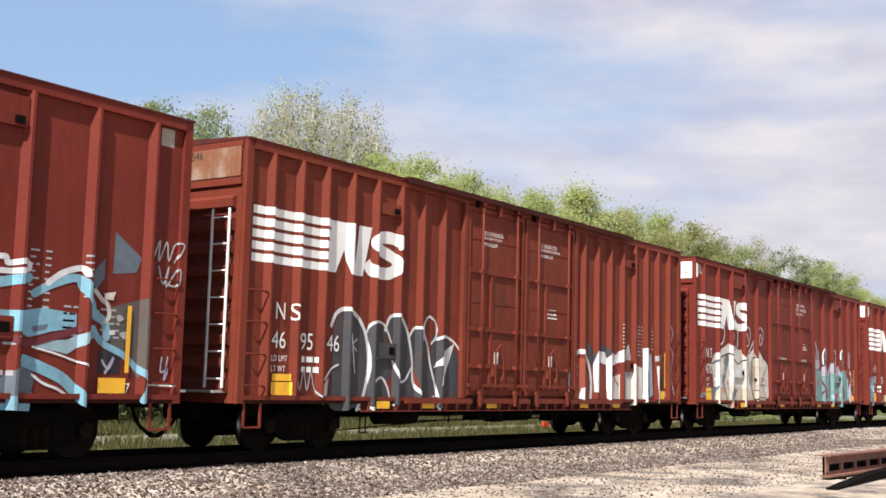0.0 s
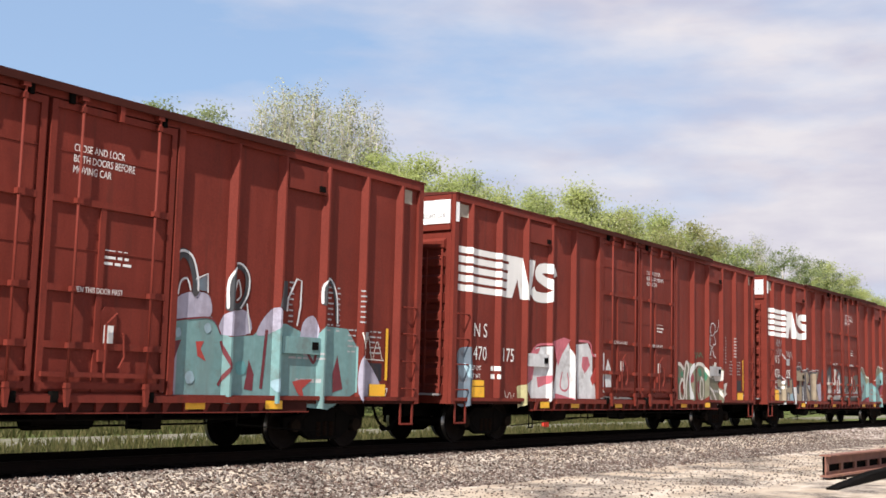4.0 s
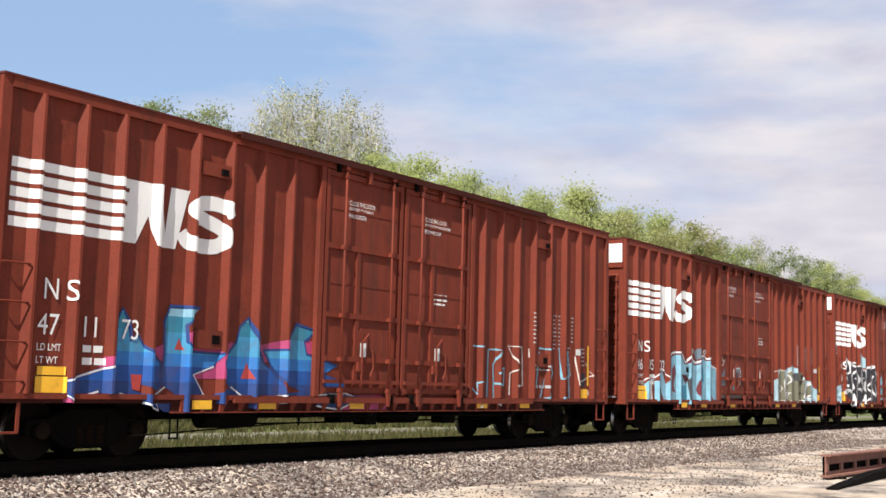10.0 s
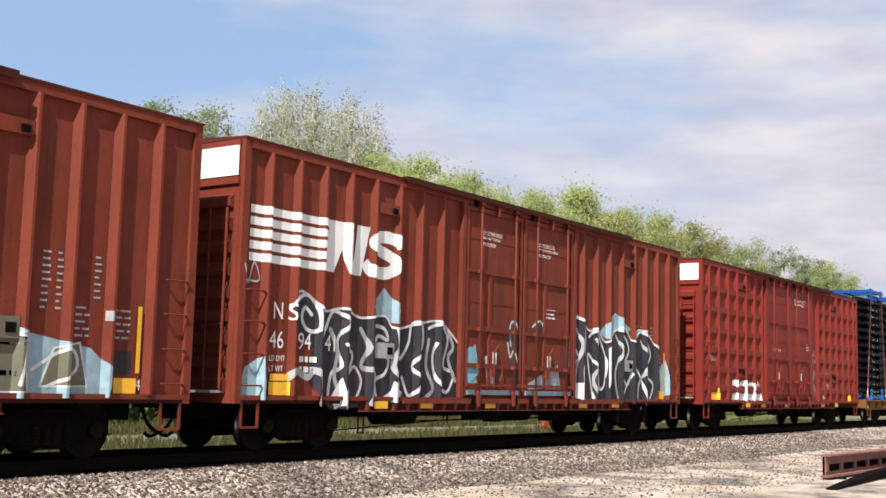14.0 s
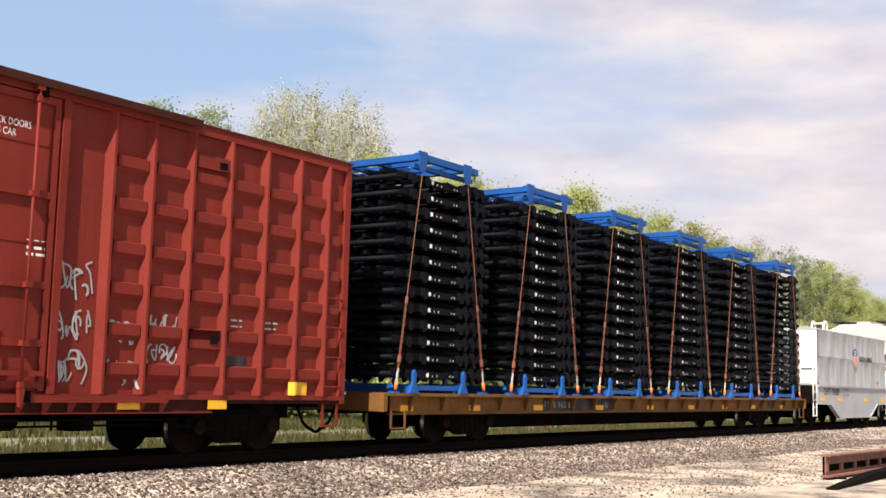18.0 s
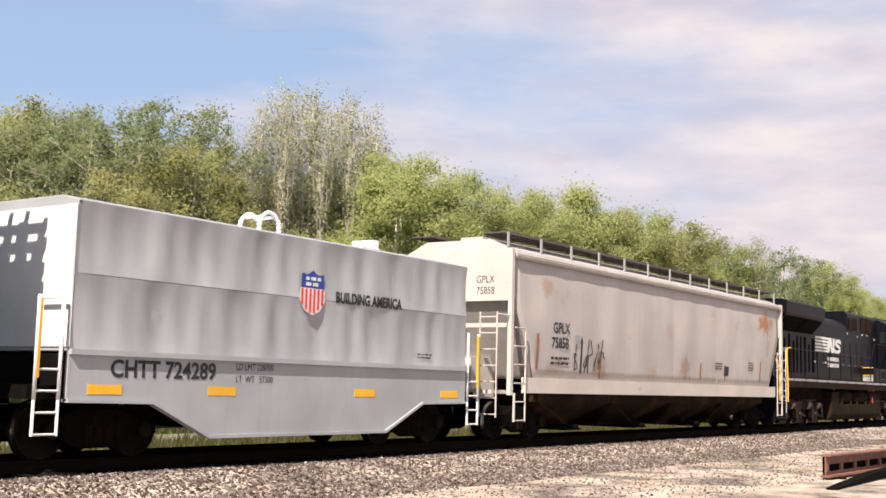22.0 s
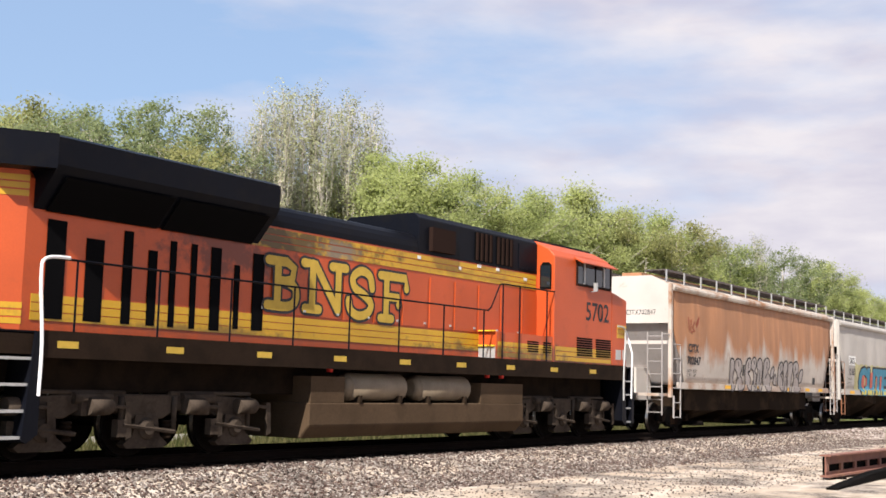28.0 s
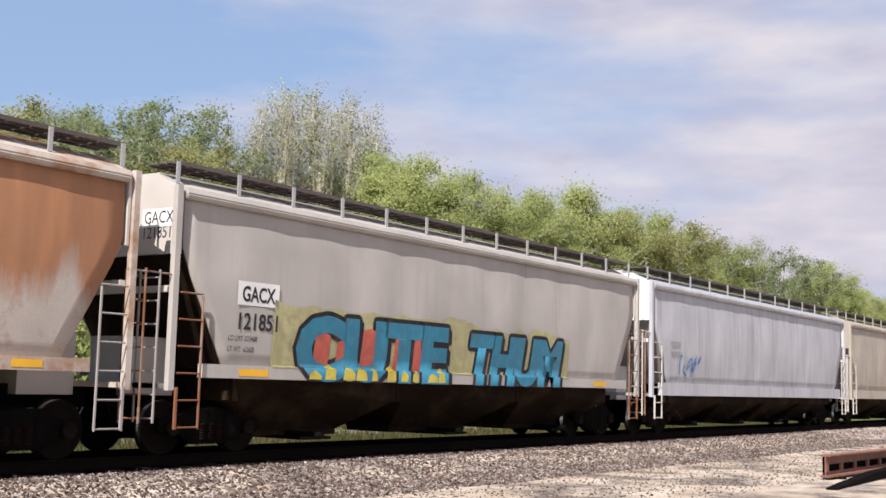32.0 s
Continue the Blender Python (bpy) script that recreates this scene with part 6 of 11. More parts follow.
# ---------------------------------------------------------------- diesel locomotives
def loco_truck(parent, x):
    """A three-axle locomotive truck with a heavy cast frame."""
    if "ltruck" not in CACHE:
        bm = bmesh.new()
        box(bm, -0.35, 0.35, -0.9, 0.9, 0.55, 0.9)
        CACHE["ltruck"] = mesh_of(bm, "truck", M["dusty"])
        bm = bmesh.new()
        out = [(-2.45, 0.92), (-2.45, 0.70), (-2.1, 0.62), (-1.5, 0.62), (-1.3, 0.72), (-0.6, 0.72), (-0.35, 0.60), (0.35, 0.60), (0.6, 0.72), (1.3, 0.72), (1.5, 0.62), (2.1, 0.62), (2.45, 0.70), (2.45, 0.92), (1.2, 0.98), (-1.2, 0.98)]
        prism(bm, out, "y", -1.22, -1.08)
        bevel(bm, 0.02)
        for q in (-1.9, 0.0, 1.9):
            prism(bm, [(q - 0.44, 0.22), (q - 0.26, 0.36), (q - 0.22, 0.66), (q + 0.22, 0.66), (q + 0.26, 0.36), (q + 0.44, 0.22), (q + 0.36, 0.16), (q - 0.36, 0.16)], "y", -1.26, -1.10)
        for q in (-1.05, 1.05):
            box(bm, q - 0.22, q + 0.22, -1.30, -1.05, 0.66, 0.86)
            rod(bm, (q - 0.34, -1.24, 0.92), (q + 0.34, -1.24, 0.92), 0.09, 10)
        rod(bm, (-2.2, -1.18, 1.0), (-0.4, -1.18, 1.0), 0.035, 6)
        rod(bm, (0.5, -1.18, 1.0), (2.3, -1.18, 1.0), 0.035, 6)
        for q in (-0.5, 0.55, 2.2, -2.2):
            rod(bm, (q, -1.25, 0.95), (q, -1.25, 0.40), 0.045, 8)
        for q in (-1.9, 0.0, 1.9):
            rod(bm, (q - 0.52, -1.32, 0.52), (q + 0.52, -1.32, 0.40), 0.035, 6)
            box(bm, q - 0.62, q - 0.44, -1.34, -1.20, 0.34, 0.60)
        CACHE["lframe"] = mesh_of(bm, "side_frame", M["truckdust"])
        bm = bmesh.new()
        rod(bm, (-0.22, -1.32, 0.80), (0.16, -1.32, 0.80), 0.13, 14)
        rod(bm, (0.16, -1.32, 0.80), (0.22, -1.32, 0.80), 0.09, 12)
        rod(bm, (0.22, -1.32, 0.80), (0.50, -1.32, 0.78), 0.03, 6)
        prism(bm, [(0.46, 0.86), (0.56, 0.86), (0.60, 0.34), (0.50, 0.30)], "y", -1.34, -1.30)
        CACHE["lcyl"] = mesh_of(bm, "brake_cylinder", M["truckdust"])
        bm = bmesh.new()
        lathe(bm, [(0.17, -1.10), (0.17, -1.28), (0.15, -1.30), (0.10, -1.305), (0.10, -1.34)], 14)
        CACHE["lcap"] = mesh_of(bm, "axle_cap", M["truckdust"])
        bm = bmesh.new()
        coil = []
        for j in range(5):
            coil += [(0.06, 0.29 + 0.06 * j), (0.09, 0.30 + 0.06 * j), (0.09, 0.33 + 0.06 * j), (0.06, 0.34 + 0.06 * j)]
        lathe(bm, coil, 10, pose(0, 0, 0, 90))
        CACHE["lspring"] = mesh_of(bm, "spring", M["dusty"])
    tr = part("truck", CACHE["ltruck"], None, parent, at=pose(x, 0, 0))
    for turn in (0, 180):
        m = pose(0, 0, 0, 0, 0, turn)
        part("side_frame", CACHE["lframe"], None, tr, at=m)
        for q in (-1.9, 0.0, 1.9):
            part("axle_cap", CACHE["lcap"], None, tr, at=m @ pose(q, 0, 0.46))
        for q in (-2.35, -0.95, 0.95, 2.1):
            part("brake_cylinder", CACHE["lcyl"], None, tr, at=m @ pose(q, 0, 0))
        for q in (-1.42, -0.48, 0.48, 1.42):
            part("spring", CACHE["lspring"], None, tr, at=m @ pose(q, -1.16, 0))
    for q in (-1.9, 0, 1.9):
        w = part("wheelset", wheelset_mesh(0.52), None, tr, at=pose(q, 0, 0.52))
        ROLLERS.append((w, (q, 0, 0.52), 0.52))


def locomotive(x, label, scheme):
    """A wide-cab six-axle road diesel: radiator end at local x = 0, cab and nose at the far end."""
    lo = vehicle("locomotive", x, label, "locomotive", "diesel locomotives")
    o = scheme == "orange"
    hood, top, cabm, deckm = (M["locoorange"], M["locoblack"], M["locoorange"], M["locoblack"]) if o else (M["locoblack"],) * 4
    L = 20.7
    HY = 1.02            # half width of the hood
    # frame and walkway
    boxes("frame", M["locodust"], lo, (1.75, L - 0.6, -1.56, -1.50, 1.48, 1.86), (1.75, L - 0.6, 1.50, 1.56, 1.48, 1.86), (0.9, L - 0.5, -1.5, 1.5, 1.52, 1.82), bev=0.01)
    boxes("sill", M["dusty"], lo, (1.0, L - 1.0, -1.0, 1.0, 1.0, 1.52))
    # long hood
    bm = bmesh.new()
    prism(bm, [(-HY, 1.82), (HY, 1.82), (HY, 4.05), (0.72, 4.42), (-0.72, 4.42), (-HY, 4.05)], "x", 1.75, 16.2)
    part("long_hood", bm, hood, lo)
    half = [(-HY - 0.006, 3.99), (-HY - 0.006, 4.10), (-0.995, 4.22), (-0.93, 4.32), (-0.83, 4.395), (-0.722, 4.428)]
    bm = bmesh.new()
    prism(bm, half + [(-y, z) for y, z in reversed(half)], "x", 5.9, 16.2)
    part("hood_roof", bm, M["locoblack"], lo, "black painted hood roof")
    if o:
        boxes("upper_stripe", M["locoyellow"], lo, *[(6.2, 16.15, -HY - 0.012, -HY - 0.003, z, z + 0.105) for z in (3.60, 3.725, 3.85)])
        boxes("lower_stripe", M["locoyellow"], lo, *[(1.9, 16.15, -HY - 0.012, -HY - 0.003, z, z + 0.115) for z in (2.02, 2.15, 2.28)])
    # radiator section with its wide overhanging wings
    bm = bmesh.new()
    prism(bm, [(-1.45, 4.10), (-1.52, 4.22), (-1.52, 4.62), (-1.30, 4.70), (1.30, 4.70), (1.52, 4.62), (1.52, 4.22), (1.45, 4.10), (HY, 3.62), (-HY, 3.62)], "x", 1.85, 6.45)
    part("radiator_section", bm, M["locoblack"], lo)
    bm = bmesh.new()
    prism(bm, [(1.15, -1.1), (1.85, -1.52), (1.85, 1.52), (1.15, 1.1)], "z", 4.16, 4.66)
    part("radiator_end", bm, M["locoblack"], lo)
    bm = bmesh.new()
    for a, b in ((2.05, 4.10), (4.22, 6.25)):
        prism(bm, [(-1.46, 4.06), (-1.02 - 0.02, 3.60), (-1.02 - 0.05, 3.60), (-1.49, 4.06)], "x", a, b)
    part("radiator_grille", bm, M["mesh"], lo)
    # rear end of the hood
    bm = bmesh.new()
    prism(bm, [(1.75, -HY), (1.30, -0.75), (1.30, 0.75), (1.75, HY)], "z", 1.82, 4.16)
    part("hood_end", bm, hood, lo)
    if o:
        for z in (1.95, 2.06, 2.17, 3.78, 3.89, 4.0):
            bm = bmesh.new()
            prism(bm, [(1.76, -HY - 0.008), (1.292, -0.757), (1.292, 0.757), (1.76, HY + 0.008)], "z", z, z + 0.085)
            part("end_stripe", bm, M["locoyellow"], lo)
    boxes("headlight_box", M["galv"], lo, (1.09, 1.16, -0.16, 0.16, 4.17, 4.66), bev=0.03)
    for z in (4.53, 4.30):
        bm = bmesh.new()
        rod(bm, (1.095, 0.0, z), (1.05, 0.0, z), 0.105, 16)
        part("headlight_ring", bm, M["black"], lo)
        bm = bmesh.new()
        rod(bm, (1.052, 0.0, z), (1.04, 0.0, z), 0.082, 16)
        part("headlight", bm, M["lens"], lo)
    if o:
        for r, q, k in ((0.34, 1.290, "locoblack"), (0.29, 1.284, "locoyellow"), (0.22, 1.278, "locoblack")):
            bm = bmesh.new()
            rod(bm, (1.30, 0.0, 2.95), (q, 0.0, 2.95), r, 24)
            part("end_badge", bm, M[k], lo)
    boxes("end_door", hood, lo, (1.28, 1.30, 0.32, 0.72, 1.9, 3.7), bev=0.008)
    # fan stack, exhaust, equipment boxes on the roof
    boxes("exhaust_stack", M["locoblack"], lo, (6.5, 7.3, -0.45, 0.45, 4.42, 4.62), (7.6, 8.2, -0.3, 0.3, 4.42, 4.52), bev=0.03)
    bm = bmesh.new()
    BY = HY + 0.014
    prism(bm, [(-BY, 3.985), (BY, 3.985), (BY, 4.74), (0.9, 4.86), (-0.9, 4.86), (-BY, 4.74)], "x", 11.25, 16.196)
    bevel(bm, 0.015)
    part("inverter_box", bm, M["locoblack"], lo)
    boxes("intake_screen", M["locobrown"], lo, (11.62, 12.48, -BY - 0.10, -BY + 0.01, 4.07, 4.58), bev=0.015)
    for a, b in ((13.38, 14.14), (14.28, 15.04)):
        vent = boxes("hood_louvre", M["mesh"], lo, (a, b, -BY - 0.012, -BY, 4.05, 4.70))
        pieces("louvre_slat", M["locobrown"], vent, *[(a + (b - a) * (k + 0.25) / 4, a + (b - a) * (k + 0.6) / 4, -BY - 0.05, -BY - 0.012, 4.06, 4.69) for k in range(4)])
    boxes("box_hatch", M["locoblack"], lo, (15.3, 16.1, -BY - 0.018, -BY, 4.06, 4.66), bev=0.008)
    pieces("warning_label", M["white"], lo, *[(q, q + w, -HY - 0.026, -HY - 0.021, z, z + 0.07) for q, z, w in ((11.2, 3.86, 0.12), (12.75, 3.78, 0.1), (13.5, 3.9, 0.16), (14.3, 3.9, 0.14), (15.55, 3.78, 0.14), (7.2, 3.3, 0.08), (9.1, 3.3, 0.08), (14.9, 4.2, 0.12), (6.6, 2.5, 0.16), (8.0, 2.5, 0.16))])
    # low equipment box before the cab, with louvres, a step and its lights
    bx = boxes("battery_box", hood, lo, (13.65, 16.195, -1.50, -HY, 1.85, 2.46), bev=0.02)
    boxes("box_step", M["galv"], lo, (13.625, 13.648, -1.48, -1.04, 1.86, 2.12), bev=0.006)
    for a, b in ((15.0, 15.5), (15.72, 16.1)):
        pieces("box_louvre", M["mesh"], bx, *[(a, b, -1.512, -1.50, 2.06 + 0.055 * k, 2.09 + 0.055 * k) for k in range(5)])
    pieces("step_light", M["yellow"], lo, (13.58, 13.64, -1.48, -1.05, 2.125, 2.16), (13.58, 13.64, -1.48, -1.05, 2.46, 2.49))
    if o:
        boxes("box_stripe", M["locoyellow"], bx, *[(13.7, 16.15, -1.506, -1.50, z, z + 0.10) for z in (1.90, 2.02, 2.14)])
    # hood doors, vents, handles
    for a, b, z0, z1 in ((2.05, 2.5, 2.05, 3.5), (2.75, 3.2, 2.05, 3.3), (3.45, 3.75, 2.05, 3.5), (3.95, 4.25, 2.05, 3.25), (4.4, 4.65, 2.05, 3.45), (4.85, 5.1, 2.05, 3.45), (5.3, 5.65, 2.05, 3.45), (5.85, 6.1, 2.1, 3.2), (6.3, 6.7, 2.1, 3.45)):
        boxes("hood_vent", M["mesh"], lo, (a + 0.06, b - 0.06, -HY - 0.016, -HY, z0, z1))
    for q in [6.95 + 0.95 * k for k in range(10)]:
        boxes("hood_door", hood, lo, (q, q + 0.86, -HY - 0.02, -HY - 0.0, 2.44, 3.50), bev=0.008)
        boxes("latch", M["galv"], lo, (q + 0.74, q + 0.80, -HY - 0.04, -HY - 0.02, 2.5, 2.54))
    # cab
    cab = bmesh.new()
    prism(cab, [(-1.52, 1.84), (1.52, 1.84), (1.52, 4.44), (1.38, 4.60), (0.95, 4.82), (-0.95, 4.82), (-1.38, 4.60), (-1.52, 4.44)], "x", 16.2, 19.3)
    bevel(cab, 0.025)
    cab = part("cab", cab, cabm, lo)
    bm = bmesh.new()
    prism(bm, [(19.302, -1.515), (20.2, -1.515), (20.55, -1.12), (20.55, 1.12), (20.2, 1.515), (19.302, 1.515)], "z", 1.84, 3.8)
    for w in bm.verts:
        if w.co.z > 3 and w.co.x > 19.5:
            w.co.z -= 0.24 * (w.co.x - 19.3) / 1.25
    bevel(bm, 0.03)
    part("nose", bm, cabm, lo)
    if o:
        pieces("nose_stripe", M["locoyellow"], lo, *[(19.62, 20.17, -1.524, -1.515, z, z + 0.10) for z in (2.60, 2.72, 2.84)])
        pieces("cab_stripe", M["locoyellow"], cab, *[(16.3, 19.25, -1.528, -1.52, z, z + 0.10) for z in (1.90, 2.02, 2.14)])
        pieces("nose_plate", M["galv"], lo, (19.55, 19.86, -1.522, -1.515, 2.02, 2.28), (19.95, 20.16, -1.522, -1.515, 2.02, 2.28))
    # side windows in a raised frame under a sloping sunshade
    boxes("window_frame", M["locobrown"] if o else M["locoblack"], cab, (17.30, 19.22, -1.55, -1.515, 3.80, 3.86), (17.30, 19.22, -1.55, -1.515, 4.40, 4.45), (17.30, 17.36, -1.55, -1.515, 3.86, 4.40), (19.16, 19.22, -1.55, -1.515, 3.86, 4.40), bev=0.006)
    for a, b in ((17.37, 17.66), (17.74, 18.30), (18.34, 18.74), (18.82, 19.155)):
        boxes("cab_window", M["glass"], cab, (a, b, -1.535, -1.512, 3.862, 4.398))
    pieces("window_mullion", M["galv"], cab, (17.67, 17.73, -1.56, -1.515, 3.862, 4.398), (18.75, 18.81, -1.56, -1.515, 3.862, 4.398))
    pieces("sash_rail", M["black"], cab, (18.305, 18.335, -1.55, -1.515, 3.862, 4.398))
    bm = bmesh.new()
    prism(bm, [(-1.50, 4.47), (-1.76, 4.34), (-1.77, 4.365), (-1.50, 4.52)], "x", 17.22, 19.15)
    part("sunshade", bm, cabm, cab)
    boxes("mirror", M["galv"], cab, (18.02, 18.07, -1.74, -1.64, 3.70, 3.92), (18.035, 18.055, -1.69, -1.52, 3.69, 3.71), bev=0.006)
    bm = bmesh.new()
    prism(bm, [(-1.44, 3.62), (-1.12, 3.62), (-1.12, 4.20), (-1.20, 4.28), (-1.36, 4.28), (-1.44, 4.20)], "x", 16.188, 16.2)
    part("rear_window_gasket", bm, M["black"], cab)
    boxes("rear_window", M["glass"], cab, (16.180, 16.19, -1.405, -1.155, 3.67, 4.20))
    boxes("cab_roof_rib", M["locoblack"], cab, (16.25, 19.2, -0.9, 0.9, 4.82, 4.88), bev=0.02)
    boxes("cab_vent", M["mesh"], cab, *[(17.37, 18.17, -1.545, -1.52, 2.05 + 0.06 * k, 2.085 + 0.06 * k) for k in range(8)], *[(18.4, 19.2, -1.545, -1.52, 2.05 + 0.06 * k, 2.085 + 0.06 * k) for k in range(8)])
    # steps, platforms and rails at both ends
    for s, e, deep in ((1, 0.72, 1.0), (-1, L - 0.12, 0.62)):
        def at(q, e=e, s=s):
            return e + q * s
        a, b = sorted((at(0.08), at(deep - 0.06)))
        pieces("step_tread", M["galv"] if o else M["locoblack"], lo, *[(a, b, -1.52, -1.0, 0.36 + 0.36 * k, 0.40 + 0.36 * k) for k in range(4)])
        bm = bmesh.new()
        prism(bm, [(at(deep - 0.06), 1.84), (at(deep + 0.06), 1.84), (at(deep + 0.06), 0.42), (at(deep - 0.12), 0.30), (at(deep - 0.2), 0.34)], "y", -1.55, -1.0)
        prism(bm, [(at(0.0), 1.84), (at(0.10), 1.84), (at(0.10), 0.34), (at(-0.04), 0.34)], "y", -1.55, 1.55)
        part("step_well", bm, M["locoblack"], lo)
        a, b = sorted((at(0.0), at(1.3)))
        boxes("end_platform", M["locoblack"], lo, (a, b, -1.5, 1.5, 1.80, 1.845))
        bm = bmesh.new()
        pts = smooth_line([(at(deep + 0.02), 0.95), (at(deep + 0.02), 1.7), (at(deep - 0.06), 2.6), (at(deep + 0.0), 2.86), (at(deep + 0.4), 2.9)], 4)
        tube(bm, [(p.x, -1.57, p.y) for p in pts], 0.026, 6)
        part("end_handrail", bm, M["whiteend"] if o and s > 0 else (M["galv"] if o else M["yellow"]), lo)
        bm = bmesh.new()
        tube(bm, [(at(-0.05), -0.55, 1.85), (at(-0.05), -0.55, 2.8), (at(-0.05), -1.3, 2.8), (at(0.12), -1.56, 2.2), (at(0.16), -1.56, 1.0)], 0.024, 6)
        part("corner_rail", bm, M["whiteend"] if o else M["yellow"], lo)
        coupler(lo, at(-0.1), -s)
        a, b = sorted((at(-0.08), at(-0.02)))
        boxes("pilot", M["locoblack"], lo, (a, b, -1.45, 1.45, 0.25, 1.2))
        bm = bmesh.new()
        for y in (-0.5, -0.62, 0.5):
            pts = smooth_line([(at(-0.05), 1.1), (at(-0.25), 0.75), (at(-0.3), 0.45)], 4)
            tube(bm, [(p.x, y, p.y) for p in pts], 0.025, 5)
        part("air_hose", bm, M["black"], lo)
    # side handrail
    post = bmesh.new()
    rod(post, (0, -1.53, 1.83), (0, -1.53, 2.88), 0.018, 6)
    post = mesh_of(post, "handrail_post", M["locoblack"])
    for k in range(8):
        part("handrail_post", post, None, lo, at=pose(2.29 + 1.54 * k, 0, 0))
    bm = bmesh.new()
    rod(bm, (0, -1.53, 1.83), (0, -1.53, 3.535), 0.018, 6)
    tall = mesh_of(bm, "handrail_post", M["locoblack"])
    for q in (13.85, 14.58, 15.84):
        part("handrail_post", tall, None, lo, at=pose(q, 0, 0))
    bm = bmesh.new()
    tube(bm, [(2.0, -1.53, 2.88), (13.24, -1.53, 2.90), (13.36, -1.53, 2.98), (13.70, -1.53, 3.50), (13.82, -1.53, 3.54), (16.2, -1.53, 3.55)], 0.018, 6)
    part("handrail", bm, M["locoblack"], lo)
    # fuel tank and air reservoirs
    bm = bmesh.new()
    prism(bm, [(-1.25, 0.22), (1.25, 0.22), (1.45, 0.45), (1.45, 0.86), (-1.45, 0.86), (-1.45, 0.45)], "x", 7.5, 14.95)
    bevel(bm, 0.02)
    tank_paint = M["tanktan"] if o else M["tankdust"]
    pieces("tank_end", tank_paint, lo, (7.54, 8.48, -1.44, 1.44, 0.86, 1.34), (13.15, 14.92, -1.44, 1.44, 0.86, 1.30), bev=0.03)
    part("fuel_tank", bm, tank_paint, lo)
    if not o:
        boxes("cutoff_panel", M["redpaint"], lo, (13.52, 13.64, -1.452, -1.44, 0.92, 1.16))
    for a, b in ((8.62, 10.55), (10.85, 12.85)):
        bm = bmesh.new()
        rod(bm, (a + 0.12, -1.18, 1.16), (b - 0.12, -1.18, 1.16), 0.27, 20)
        rod(bm, (a, -1.18, 1.16), (a + 0.12, -1.18, 1.16), 0.15, 20, 0.27)
        rod(bm, (b - 0.12, -1.18, 1.16), (b, -1.18, 1.16), 0.27, 20, 0.15)
        part("air_reservoir", bm, M["silver"] if o else M["dusty"], lo)
        boxes("reservoir_strap", M["tankdust"], lo, (a + 0.3, a + 0.36, -1.47, -1.0, 0.86, 1.0), (b - 0.36, b - 0.3, -1.47, -1.0, 0.86, 1.0))
    bm = bmesh.new()
    for q in (8.2, 13.6, 14.2):
        rod(bm, (q, -1.3, 1.42), (q, -1.3, 1.55), 0.06, 8)
    part("filler_cap", bm, M["redpaint"], lo)
    loco_truck(lo, 3.95)
    loco_truck(lo, L - 3.55)
    return lo

# ---------------------------------------------------------------- the train, from its front part to its rear
cars = {}
cars[0] = boxcar(-5.56, "rust-brown high-cube boxcar with light blue spray paint", "oxide", "wide")
cars[1] = boxcar(13.80, "rust-brown high-cube boxcar with dark sprayed bubble letters", "oxide_b", "many")
cars[2] = clone(cars[0], 33.05, "rust-brown high-cube boxcar with cream and mint spray paint")
cars[3] = clone(cars[0], 52.32, "rust-brown high-cube boxcar with pink and white spray paint")
cars[4] = clone(cars[0], 71.62, "rust-brown high-cube boxcar with tan and teal spray paint")
cars[5] = clone(cars[1], 90.85, "brown high-cube boxcar with vivid blue spray paint")
cars[6] = clone(cars[1], 110.0, "brown high-cube boxcar with pale blue spray paint")
cars[7] = clone(cars[1], 129.1, "brown high-cube boxcar with black and white spray paint")
cars[8] = boxcar(148.9, "bright red boxcar with stepped panels between its posts", "oxide_r", "steps")
CAR_KIND = {0: "wide", 1: "many", 2: "wide", 3: "wide", 4: "wide", 5: "many", 6: "many", 7: "many", 8: "steps"}
FLAT_X, FLAT_L = 167.33, 25.6
flat = flatcar(FLAT_X, FLAT_L)
chassis = chassis_mesh()
for k in range(6):
    frame_stack(FLAT_X + 4.33 * k, 1.06, chassis)
coil = coil_car(194.45, 10.1)
hop1 = hopper(206.3, 18.7, "light grey covered hopper car with rust spots and scrawled black marks", "hopgplx", "hopwhite", "hopwhite", eave=4.38, bays=4, sheets=10)
ns_loco = locomotive(223.85, "black road diesel locomotive with white striped nose", "black")
bn_loco = locomotive(244.93, "orange and black diesel locomotive with yellow stripes", "orange")
# duller ladder paint on hop2 and hop3 imitates shade between the cars
hop2 = hopper(267.8, 16.1, "heavily rusted covered hopper car with outlined bubble letters", "hopcitx", "hopwhite", "hopsill", eave=4.35, bays=3, ladder_mat="hopgrey", sheets=8, roof_paint="hopsill", edge0=0.75, pitch=4.08, gap=(2.2, 1.5, 0.66), first=1.5, sill=(1.30, 1.49))
# dark slope sheets on hop3 are painted shade from the car ahead
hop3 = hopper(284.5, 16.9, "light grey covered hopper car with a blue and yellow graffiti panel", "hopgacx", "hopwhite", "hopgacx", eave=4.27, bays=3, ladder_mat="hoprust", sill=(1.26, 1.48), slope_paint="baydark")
hop4 = hopper(302.1, 19.0, "silvery grey streaked covered hopper car", "hopsilver", "whiteend", "hopsilver", eave=4.3, bays=4)
hop5 = hopper(321.8, 17.5, "dull beige covered hopper car", "hopbeige", "hopbeige", "hopbeige", eave=4.3, bays=4)

